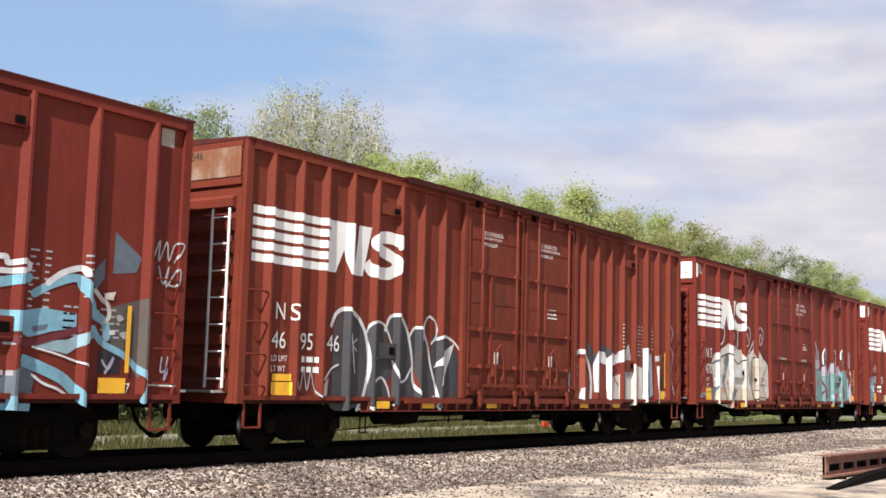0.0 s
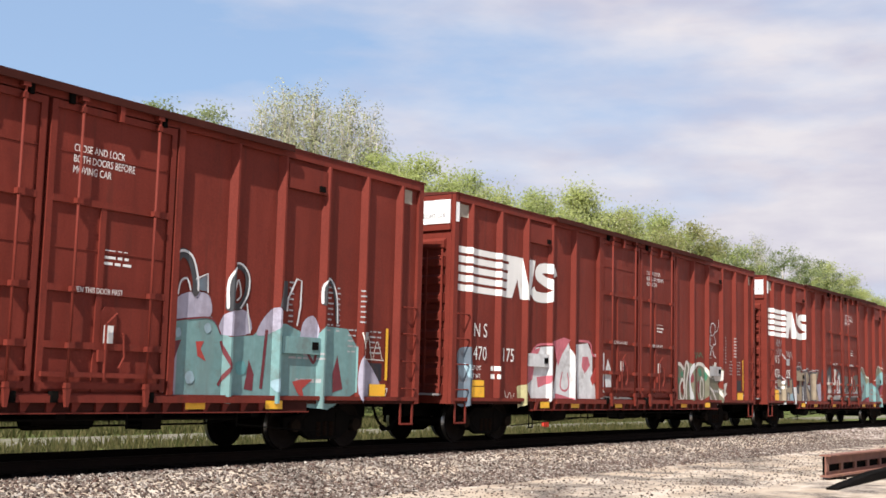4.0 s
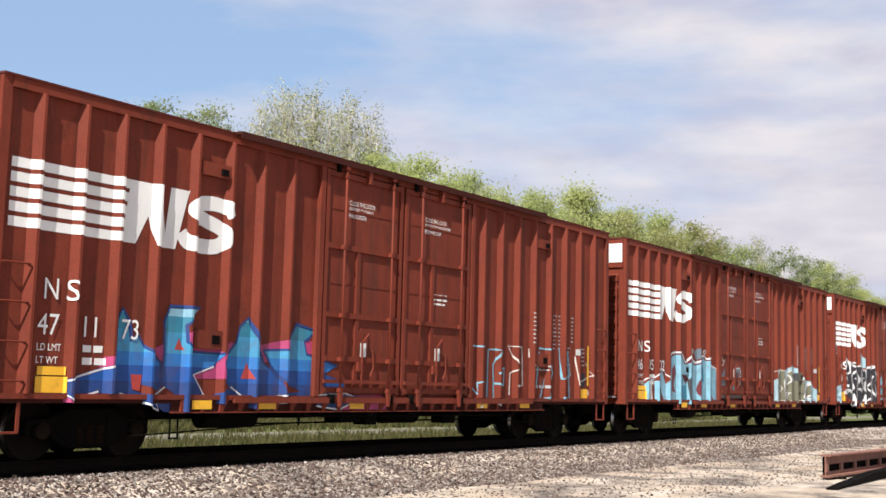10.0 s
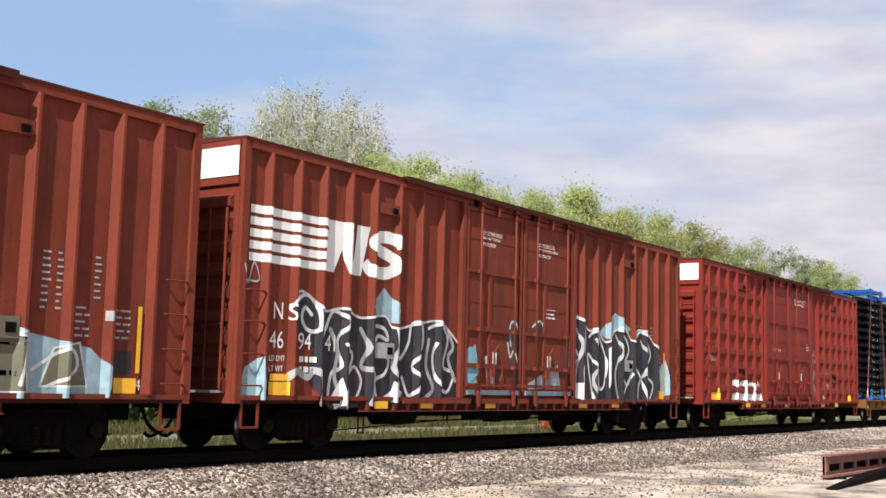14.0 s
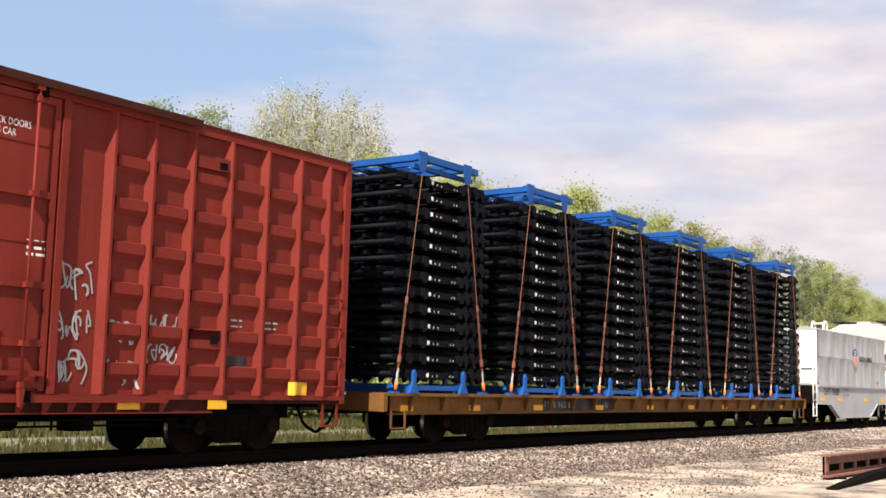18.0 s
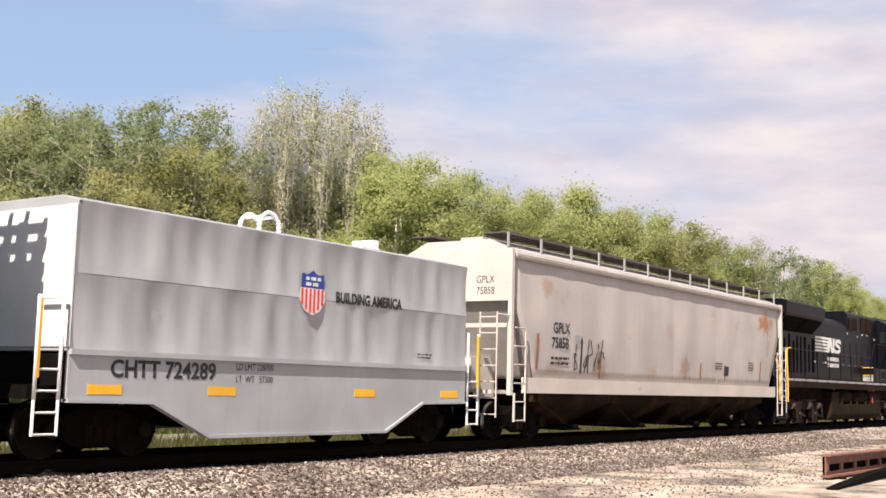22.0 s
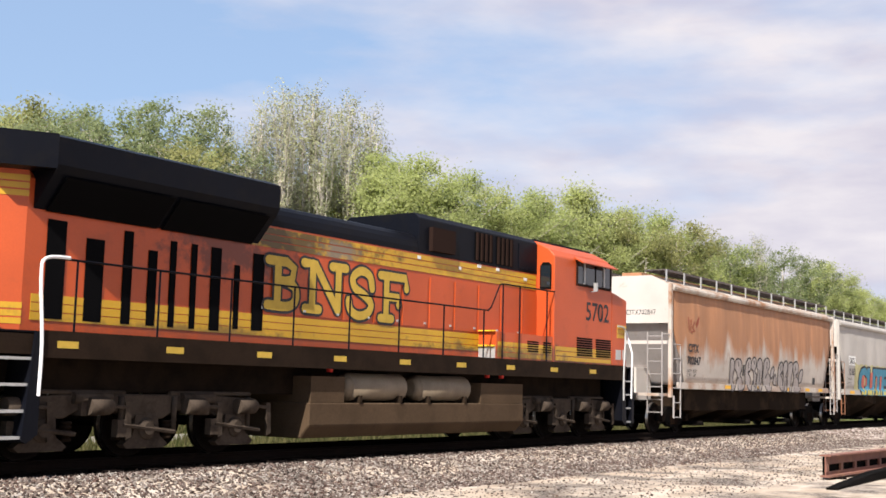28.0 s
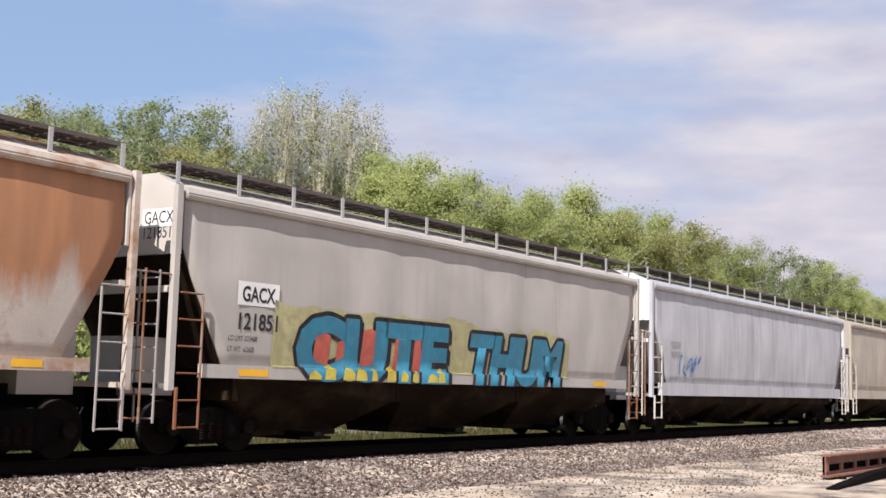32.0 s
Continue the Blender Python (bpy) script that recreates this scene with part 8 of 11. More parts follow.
line(c, SM, "sp_white", 0.04, 0.014, (5.51, 0.85), (5.66, 1.00), (5.79, 0.74))
blob(c, SM, "sp_chalk", 0.0145, (2.21, 0.82), (2.17, 1.13), (2.34, 1.32), (2.31, 0.97))
line(c, SM, "sp_white", 0.04, 0.015, (2.24, 1.28), (2.41, 1.48), (2.60, 1.56))
line(c, SM, "sp_grey", 0.03, 0.0155, (1.47, 1.45), (1.57, 1.09), (1.66, 1.42), (1.76, 1.09), (1.85, 1.40), (1.95, 1.12), (2.08, 0.97))
# white arch and brushed letters
c = cars[1]
blob(c, SM, "sp_redrust", 0.004, (11.50, 0.91), (11.49, 1.61), (11.81, 2.01), (12.21, 1.97), (12.43, 1.51), (12.47, 0.92))
blob(c, SM, "sp_char", 0.0045, (12.11, 2.13), (12.28, 2.41), (12.61, 2.29), (12.79, 2.00), (12.69, 1.79), (12.39, 2.05), round_=True)
blob(c, SM, "sp_char", 0.005, (13.04, 2.29), (13.28, 2.37), (13.54, 2.25), (13.45, 2.10), round_=True)
line(c, SM, "sp_white", 0.12, 0.0055, (11.40, 0.91), (11.39, 1.48), (11.52, 1.87), (11.85, 2.13), (12.16, 2.12), (12.45, 1.85), (12.60, 1.38), (12.56, 0.85))
blob(c, SM, "sp_white", 0.006, (11.93, 0.85), (12.00, 1.24), (12.17, 1.31), (12.28, 0.91))
blob(c, SM, "sp_white", 0.0065, (12.69, 1.82), (12.80, 2.20), (13.34, 2.20), (13.45, 2.03), (13.64, 2.25), (13.96, 2.13), (14.27, 2.29), (14.29, 1.97), (13.67, 1.83), (13.06, 1.91), (13.01, 1.16), (12.73, 1.15))
blob(c, SM, "sp_redrust", 0.007, (12.92, 1.87), (13.18, 1.88), (13.22, 0.92), (12.98, 0.92))
blob(c, SM, "sp_white", 0.0075, (13.41, 1.89), (13.67, 1.83), (13.68, 0.85), (13.47, 0.85))
blob(c, SM, "sp_chalk", 0.008, (13.73, 1.55), (14.20, 1.64), (14.20, 0.74), (13.84, 0.74))
blob(c, SM, "sp_chalk", 0.0085, (14.45, 2.01), (15.18, 1.90), (15.24, 0.85), (14.52, 0.78))
blob(c, SM, "sp_grey", 0.009, (14.49, 2.23), (14.75, 2.47), (14.89, 2.11), (14.86, 1.59), (14.58, 1.58))
blob(c, SM, "sp_chalk", 0.0095, (15.18, 1.90), (15.60, 1.84), (15.65, 0.85), (15.24, 0.85))
blob(c, SM, "sp_white", 0.01, (15.63, 2.37), (15.93, 2.43), (16.01, 0.93), (15.65, 0.89))
blob(c, SM, "sp_pale", 0.0105, (16.00, 2.16), (16.18, 2.25), (16.31, 1.09), (16.06, 1.01))
blob(c, SM, "sp_white", 0.011, (16.45, 1.91), (16.62, 1.92), (16.63, 0.89), (16.51, 0.89))
blob(c, SM, "sp_steel", 0.0115, (14.40, 1.93), (14.53, 1.98), (14.56, 1.07), (14.43, 1.00))
line(c, SM, "sp_red", 0.06, 0.012, (15.06, 2.04), (15.07, 0.93), round_=False)
line(c, SM, "sp_red", 0.06, 0.0125, (15.78, 1.77), (15.79, 1.16), round_=False)
line(c, SM, "sp_red", 0.06, 0.013, (16.55, 1.79), (16.55, 1.25), round_=False)
line(c, SM, "sp_red", 0.05, 0.0135, (13.97, 1.92), (14.14, 1.71), (13.89, 1.56), (14.11, 1.35))
line(c, SM, "sp_chalk", 0.03, 0.014, (17.45, 3.22), (17.64, 2.90), (17.48, 2.56), (17.63, 2.24), (17.52, 1.67), (17.76, 1.10))
line(c, SM, "sp_grey", 0.02, 0.0145, (11.57, 1.81), (11.70, 1.75), (11.87, 1.79), (11.71, 1.62), (11.88, 1.59))
# cream and chalk letters with loops and a bone drawing
c = cars[2]
blob(c, S, "sp_chalk", 0.004, (1.41, 2.17), (1.64, 2.43), (2.10, 2.55), (2.86, 2.81), (3.16, 2.61), (3.97, 2.64), (4.16, 2.39), (4.57, 2.44), (5.08, 2.70), (5.29, 2.44), (5.57, 2.74), (6.01, 2.42), (6.50, 2.23), (6.62, 1.07), (5.58, 0.92), (3.83, 0.85), (2.85, 0.74), (1.72, 0.90), (1.57, 1.42))
blob(c, S, "sp_cream", 0.0045, (1.61, 1.37), (2.80, 1.43), (4.05, 1.40), (6.39, 1.25), (6.21, 0.85), (4.45, 0.78), (2.85, 0.74), (1.65, 0.90))
blob(c, S, "sp_steel", 0.005, (2.50, 2.37), (2.80, 2.49), (2.86, 2.27), (2.61, 1.82), (2.38, 1.39), (2.27, 1.57))
blob(c, S, "sp_steel", 0.0055, (1.37, 0.90), (1.48, 1.31), (1.67, 1.49), (1.86, 1.43), (1.70, 1.20), (1.58, 0.90))
blob(c, S, "sp_steel", 0.006, (2.97, 1.22), (3.14, 1.66), (3.37, 1.35), (3.62, 1.33), (3.23, 0.91), (2.95, 0.91))
line(c, S, "sp_steel", 0.12, 0.0065, (0.54, 1.12), (0.88, 1.24), (1.20, 1.33), (1.48, 1.28))
line(c, S, "sp_steel", 0.08, 0.007, (1.35, 2.08), (2.38, 2.39), (2.54, 1.76), (2.31, 1.72), (2.85, 0.74), round_=False)
line(c, S, "sp_char", 0.05, 0.0075, (2.38, 2.39), (2.88, 2.49), (3.65, 2.16), (4.57, 2.42), (4.77, 1.52), round_=False)
blob(c, S, "sp_white", 0.008, (2.98, 1.97), (4.05, 2.02), (4.03, 1.63), (3.67, 1.81), (3.41, 1.93), (2.98, 1.59))
blob(c, S, "sp_peach", 0.0085, (2.63, 1.55), (2.72, 1.61), (2.81, 1.54), (2.73, 1.45), round_=True)
blob(c, S, "sp_peach", 0.009, (2.28, 1.36), (2.40, 1.40), (2.50, 1.30), (2.39, 1.21), round_=True)
blob(c, S, "sp_peach", 0.0095, (2.88, 0.88), (3.03, 0.94), (3.16, 0.85), (3.00, 0.75), round_=True)
blob(c, S, "sp_peach", 0.01, (5.10, 0.88), (5.58, 0.95), (5.69, 0.82), (5.20, 0.77), round_=True)
line(c, S, "sp_white", 0.05, 0.0125, (2.04, 3.34), (2.35, 3.35), (2.48, 3.11), (2.38, 2.85), (2.13, 2.74), (2.01, 2.79))
line(c, S, "sp_white", 0.05, 0.013, (3.53, 2.61), (3.27, 2.75), (3.08, 2.92), (3.11, 3.25), (3.35, 3.37), (3.62, 3.24), (3.60, 2.84), (3.50, 2.51))
line(c, S, "sp_white", 0.04, 0.0135, (4.32, 2.67), (4.25, 3.10), (4.37, 3.35), (4.70, 3.39), (4.78, 3.12), (4.59, 2.80), (4.41, 2.82), (4.37, 3.08), (4.52, 3.20), (4.58, 2.97))
line(c, S, "sp_white", 0.04, 0.014, (5.57, 2.81), (5.54, 3.23), (5.73, 3.47), (6.00, 3.35), (6.04, 3.10), (5.77, 2.86), (5.68, 3.03), (5.77, 3.22), (5.91, 3.09))
line(c, S, "sp_white", 0.05, 0.0145, (4.43, 2.38), (5.11, 2.98), (5.08, 2.63), round_=False)
line(c, S, "sp_char", 0.04, 0.015, (5.67, 2.89), (6.56, 2.16), round_=False)
blob(c, S, "sp_cream", 0.0155, (4.86, 1.52), (4.83, 2.07), (5.00, 2.38), (5.39, 2.41), (5.66, 2.11), (5.58, 1.76), (5.45, 1.54), (5.52, 1.13), (5.18, 1.02), (4.98, 1.26), edge=("sp_char", 0.05), round_=True)
blob(c, S, "sp_tan", 0.016, (4.81, 2.13), (5.02, 2.32), (5.03, 1.60), (4.88, 1.56))
blob(c, S, "sp_ink", 0.0165, (5.12, 1.68), (5.20, 1.75), (5.28, 1.69), (5.23, 1.59), round_=True)
blob(c, S, "sp_ink", 0.017, (5.34, 1.71), (5.41, 1.78), (5.50, 1.71), (5.44, 1.61), round_=True)
line(c, S, "sp_char", 0.03, 0.0175, (5.07, 1.33), (5.48, 1.30), round_=False)
line(c, S, "sp_char", 0.03, 0.018, (5.76, 1.41), (6.34, 2.15), round_=False)
line(c, S, "sp_char", 0.03, 0.0185, (5.80, 1.52), (6.22, 1.49), round_=False)
line(c, S, "sp_char", 0.03, 0.019, (5.84, 1.73), (6.26, 1.67), (6.17, 1.49), (5.97, 1.27), round_=False)
line(c, S, "sp_char", 0.03, 0.0195, (5.57, 1.09), (6.41, 1.07), round_=False)
blob(c, S, "sp_white", 0.02, (6.34, 1.28), (6.55, 1.29), (6.49, 1.07), (6.32, 1.07))
# mint letters with lilac bubbles
c = cars[2]
blob(c, S, "sp_mint", 0.004, (11.51, 2.09), (11.98, 2.20), (12.44, 2.24), (12.60, 2.04), (12.79, 1.93), (13.40, 1.99), (13.71, 2.23), (14.21, 2.23), (14.66, 2.09), (14.94, 1.94), (15.15, 2.25), (15.87, 2.23), (16.19, 1.90), (16.19, 1.06), (15.39, 0.74), (13.97, 0.85), (11.68, 0.85), (11.60, 1.41))
blob(c, S, "sp_lilac", 0.0045, (11.40, 1.97), (11.51, 2.09), (11.57, 1.80), (11.73, 1.81), (11.73, 0.96), (11.47, 1.01))
blob(c, S, "sp_lilac", 0.005, (11.57, 2.15), (11.65, 2.47), (11.95, 2.61), (12.34, 2.59), (12.41, 2.26), (11.98, 2.19), round_=True)
blob(c, S, "sp_lilac", 0.0055, (12.64, 1.97), (12.69, 2.28), (12.98, 2.40), (13.26, 2.35), (13.32, 2.02), round_=True)
blob(c, S, "sp_lilac", 0.006, (13.48, 2.01), (13.66, 2.32), (13.94, 2.50), (14.04, 2.25), (13.81, 2.04), round_=True)
blob(c, S, "sp_lilac", 0.0065, (14.58, 1.96), (14.65, 2.29), (14.91, 2.41), (15.06, 2.18), (14.95, 1.78), (14.69, 1.70), round_=True)
blob(c, S, "sp_lilac", 0.007, (16.21, 1.55), (16.35, 1.76), (16.74, 1.42), (16.97, 1.07), (16.67, 0.89), (16.25, 0.92), round_=True)
blob(c, S, "sp_maroon", 0.0075, (11.53, 1.80), (11.80, 1.84), (11.63, 1.41), (11.70, 0.96), (11.60, 1.01))
blob(c, S, "sp_red", 0.008, (12.11, 1.83), (12.29, 1.84), (12.22, 1.72), (12.35, 1.52), (12.16, 1.60))
blob(c, S, "sp_maroon", 0.0085, (13.23, 1.09), (13.32, 1.58), (13.45, 1.34), (13.43, 1.06))
blob(c, S, "sp_maroon", 0.009, (15.49, 1.39), (15.61, 1.73), (15.79, 1.12), (15.51, 1.05))
blob(c, S, "sp_red", 0.0095, (14.41, 1.23), (14.63, 1.27), (14.94, 1.28), (14.68, 1.11), (14.74, 0.91), (14.55, 1.04))
line(c, S, "sp_maroon", 0.07, 0.01, (13.72, 2.10), (13.63, 1.10), round_=False)
line(c, S, "sp_maroon", 0.06, 0.0105, (12.65, 1.86), (12.83, 1.45), (12.63, 1.14), round_=False)
line(c, S, "sp_maroon", 0.06, 0.011, (15.03, 1.91), (14.96, 1.58), (14.77, 1.77))
line(c, S, "sp_maroon", 0.03, 0.0115, (11.54, 2.12), (11.98, 2.19), (12.44, 2.21), (12.64, 1.98))
blob(c, S, "sp_pale", 0.012, (12.27, 2.08), (12.37, 2.14), (12.43, 2.03), (12.33, 1.97), round_=True)
blob(c, S, "sp_pale", 0.0125, (11.65, 1.98), (11.75, 2.03), (11.79, 1.92), (11.70, 1.88), round_=True)
blob(c, S, "sp_teal", 0.013, (13.01, 1.51), (13.20, 1.55), (13.25, 1.37), (13.06, 1.33), round_=True)
blob(c, S, "sp_pale", 0.0135, (13.86, 1.22), (14.07, 1.28), (14.12, 1.10), (13.94, 1.05), round_=True)
blob(c, S, "sp_teal", 0.014, (14.45, 1.88), (14.67, 1.93), (14.77, 1.77), (14.55, 1.73), round_=True)
blob(c, S, "sp_pale", 0.0145, (11.91, 1.30), (12.04, 1.36), (12.11, 1.22), (11.97, 1.16), round_=True)
line(c, S, "sp_char", 0.15, 0.015, (11.58, 2.26), (11.54, 2.89), (11.70, 3.20), (11.91, 3.13), (12.04, 2.82), (12.05, 2.62))
line(c, S, "sp_char", 0.12, 0.0155, (12.77, 2.41), (12.80, 2.90), (12.97, 3.13), (13.19, 3.00), (13.20, 2.69), (13.06, 2.46), (12.87, 2.45))
blob(c, S, "sp_steel", 0.016, (12.04, 2.79), (12.28, 2.91), (12.30, 2.64), (12.12, 2.65))
blob(c, S, "sp_char", 0.0165, (13.94, 2.50), (13.99, 2.96), (14.20, 2.98), (14.20, 2.45))
line(c, S, "sp_char", 0.1, 0.017, (15.12, 2.66), (15.13, 2.97), (15.33, 3.09), (15.49, 2.83), (15.57, 2.35))
line(c, S, "sp_white", 0.04, 0.0175, (11.54, 2.26), (11.50, 2.91), (11.68, 3.23), (11.94, 3.18), (12.08, 2.86), (12.10, 2.65))
line(c, S, "sp_white", 0.03, 0.018, (11.68, 2.56), (11.73, 2.76), (11.86, 2.81), (11.94, 2.64))
line(c, S, "sp_white", 0.035, 0.0185, (12.74, 2.41), (12.75, 2.90), (12.97, 3.17), (13.22, 3.01), (13.23, 2.69), (13.07, 2.43))
line(c, S, "sp_white", 0.03, 0.019, (12.92, 2.70), (12.99, 2.89), (13.06, 2.65), (12.97, 2.55))
line(c, S, "sp_white", 0.04, 0.0195, (14.20, 2.45), (14.22, 2.68), (14.42, 3.03), (14.55, 3.01), (14.54, 2.55), (14.47, 2.21), round_=False)
line(c, S, "sp_white", 0.03, 0.02, (13.21, 2.51), (13.31, 2.02), round_=False)
line(c, S, "sp_white", 0.035, 0.0205, (15.08, 2.66), (15.10, 3.00), (15.33, 3.11), (15.52, 2.83), (15.57, 2.32))
line(c, S, "sp_white", 0.03, 0.021, (12.04, 2.82), (12.29, 2.93), (12.31, 2.62), round_=False)
line(c, S, "sp_chalk", 0.02, 0.0215, (16.23, 2.18), (16.35, 1.76), (16.49, 2.12), (16.62, 1.67), (16.76, 2.03), (16.93, 1.71))
line(c, S, "sp_chalk", 0.02, 0.022, (16.26, 1.69), (16.99, 1.68), round_=False)
# white and pink letters
c = cars[3]
blob(c, S, "sp_steel", 0.004, (0.27, 1.91), (0.50, 2.05), (0.82, 1.94), (0.88, 0.97), (0.33, 0.82), (0.34, 1.37), round_=True)
blob(c, S, "sp_pale", 0.0045, (0.52, 1.72), (0.84, 1.63), (0.81, 1.38), (0.61, 1.42))
blob(c, S, "sp_haze", 0.005, (2.72, 1.25), (3.09, 1.31), (3.16, 0.87), (2.79, 0.76))
blob(c, S, "sp_white", 0.0055, (3.16, 1.87), (3.58, 2.17), (4.29, 2.23), (4.35, 2.03), (4.21, 1.62), (4.23, 1.28), (4.34, 1.05), (3.90, 0.74), (3.45, 0.87), (3.19, 1.20))
blob(c, S, "sp_pink", 0.006, (3.07, 1.65), (3.44, 2.10), (3.78, 2.18), (3.50, 1.77), (3.42, 1.43), (3.23, 1.32))
blob(c, S, "sp_pink", 0.0065, (3.61, 1.48), (4.32, 1.54), (4.12, 1.33), (3.67, 1.23))
blob(c, S, "sp_white", 0.007, (4.44, 2.32), (5.13, 2.39), (5.31, 2.07), (5.52, 0.94), (4.45, 0.93), (4.39, 1.11), (4.48, 1.45), (4.61, 2.04))
blob(c, S, "sp_pink", 0.0075, (4.39, 2.35), (4.91, 2.47), (5.24, 2.42), (4.82, 2.05), (4.62, 1.75), (4.51, 2.04))
line(c, S, "sp_pink", 0.05, 0.008, (4.84, 1.61), (4.75, 1.28), (4.97, 1.17), (5.18, 1.29), (5.11, 1.59))
blob(c, S, "sp_pink", 0.0085, (4.49, 1.11), (5.30, 1.00), (5.41, 0.88), (4.50, 0.88))
blob(c, S, "sp_white", 0.009, (5.53, 2.32), (6.15, 2.38), (6.40, 2.11), (6.41, 1.68), (6.68, 1.00), (6.32, 0.88), (5.63, 0.94))
blob(c, S, "sp_pink", 0.0095, (5.88, 2.03), (6.17, 2.04), (6.29, 1.83), (6.01, 1.61), (5.83, 1.79))
line(c, S, "sp_pink", 0.06, 0.01, (5.69, 2.42), (6.27, 2.39), (6.40, 2.11), (6.76, 2.06))
blob(c, S, "sp_red", 0.0105, (6.30, 1.49), (6.65, 1.87), (6.95, 1.95), (6.72, 1.50), (6.43, 1.31))
blob(c, S, "sp_white", 0.011, (6.52, 2.12), (7.00, 2.17), (6.97, 1.19), (7.29, 1.01), (6.80, 0.94), (6.66, 1.38), (6.83, 1.82))
blob(c, S, "sp_white", 0.0115, (7.02, 1.63), (7.19, 2.02), (7.45, 1.64), (7.40, 1.26), (7.09, 1.26))
line(c, S, "sp_red", 0.06, 0.012, (8.15, 2.05), (8.27, 1.73), (7.91, 1.53))
blob(c, S, "sp_chalk", 0.0125, (6.92, 1.07), (8.72, 1.02), (8.72, 0.88), (6.86, 0.88))
line(c, S, "sp_pink", 0.05, 0.013, (3.21, 1.82), (3.58, 2.21), (4.34, 2.27))
line(c, S, "sp_chalk", 0.02, 0.0135, (2.18, 1.14), (2.28, 0.98), (2.41, 1.11), (2.51, 0.93), (2.59, 1.09))
# grey-edged mottled letters and a line doodle
c = cars[3]
blob(c, S, "sp_olive", 0.004, (11.57, 1.75), (11.76, 1.97), (12.11, 1.96), (12.22, 1.59), (11.92, 1.33), (12.26, 1.03), (11.84, 0.92), (11.58, 1.15), round_=True)
blob(c, S, "sp_olive", 0.0045, (12.26, 0.97), (12.23, 1.47), (12.39, 1.97), (12.63, 2.11), (12.85, 2.00), (12.91, 1.68), (12.98, 2.00), (13.15, 2.01), (13.17, 0.98), (12.63, 0.91))
blob(c, S, "sp_olive", 0.005, (13.21, 1.75), (13.41, 2.06), (13.82, 2.01), (13.98, 1.65), (13.97, 1.12), (13.57, 0.93), (13.30, 1.11), round_=True)
blob(c, S, "sp_olive", 0.0055, (14.01, 1.92), (14.63, 2.09), (15.14, 1.94), (15.11, 1.62), (14.86, 1.48), (15.18, 1.27), (15.31, 0.92), (14.13, 0.85))
blob(c, S, "sp_green", 0.006, (12.01, 1.77), (12.20, 1.81), (12.18, 1.65), (12.05, 1.68), round_=True)
blob(c, S, "sp_green", 0.0065, (11.82, 1.64), (11.94, 1.58), (11.88, 1.45), (11.76, 1.48), round_=True)
blob(c, S, "sp_green", 0.007, (13.33, 1.89), (13.51, 1.93), (13.61, 1.74), (13.43, 1.70), round_=True)
blob(c, S, "sp_green", 0.0075, (13.78, 1.91), (13.92, 1.85), (13.89, 1.58), (13.78, 1.65), round_=True)
blob(c, S, "sp_maroon", 0.008, (12.53, 1.79), (12.73, 1.83), (12.79, 1.55), (12.63, 1.48), round_=True)
blob(c, S, "sp_maroon", 0.0085, (13.27, 1.50), (13.40, 1.53), (13.45, 1.24), (13.32, 1.21), round_=True)
line(c, S, "sp_chalk", 0.1, 0.009, (12.20, 1.90), (11.99, 2.01), (11.76, 2.01), (11.59, 1.78), (11.54, 1.38), (11.60, 1.06), (11.84, 0.94))
line(c, S, "sp_chalk", 0.08, 0.0095, (12.10, 1.59), (11.96, 1.40), (11.98, 1.09), (12.14, 0.97), (12.29, 1.16), (12.28, 1.47), (12.10, 1.59))
line(c, S, "sp_chalk", 0.1, 0.01, (12.24, 1.34), (12.29, 1.78), (12.42, 2.10), (12.60, 1.92), (12.43, 1.47), (12.42, 1.03))
line(c, S, "sp_grey", 0.09, 0.0105, (12.75, 1.04), (12.67, 1.61), (12.84, 2.06), (12.92, 1.61), (12.91, 1.10))
line(c, S, "sp_chalk", 0.1, 0.011, (13.07, 1.94), (13.32, 2.07), (13.77, 2.01), (14.00, 1.72))
line(c, S, "sp_chalk", 0.06, 0.0115, (13.57, 1.67), (13.46, 1.31), (13.57, 0.98), (13.72, 1.11), (13.72, 1.51), (13.57, 1.67))
blob(c, S, "sp_chalk", 0.012, (14.06, 1.93), (14.54, 1.98), (14.62, 2.16), (14.82, 2.14), (14.64, 1.88), (15.14, 1.91), (15.11, 1.59), (14.66, 1.57), (14.50, 1.81), (14.36, 1.67), (14.08, 1.66))
line(c, S, "sp_chalk", 0.08, 0.0125, (14.19, 1.39), (14.48, 1.26), (14.90, 0.85), round_=False)
line(c, S, "sp_chalk", 0.07, 0.013, (14.25, 1.12), (14.52, 0.75), round_=False)
line(c, S, "sp_chalk", 0.08, 0.0135, (14.97, 1.34), (15.22, 0.96), round_=False)
blob(c, S, "sp_chalk", 0.014, (15.38, 1.49), (15.71, 1.53), (15.55, 1.28), (15.66, 1.17), (15.40, 1.06), (15.29, 1.27))
line(c, S, "sp_green", 0.03, 0.0145, (13.08, 2.40), (13.18, 2.24), (13.25, 2.40), (13.39, 2.28), (13.47, 2.41), (13.66, 2.27))
line(c, S, "sp_white", 0.03, 0.015, (14.37, 2.98), (14.29, 3.14), (14.35, 3.32), (14.50, 3.37), (14.67, 3.29), (14.66, 3.11), (14.47, 2.97))
line(c, S, "sp_white", 0.03, 0.0155, (14.66, 3.09), (14.91, 3.20), (14.99, 3.50))
line(c, S, "sp_white", 0.03, 0.016, (14.28, 2.93), (14.25, 2.69), (14.40, 2.63), (14.27, 2.38), (14.08, 2.37), (14.11, 2.54))
line(c, S, "sp_white", 0.03, 0.0165, (14.62, 2.96), (14.71, 2.73), (14.47, 2.67), (14.56, 2.37), (14.73, 2.31))
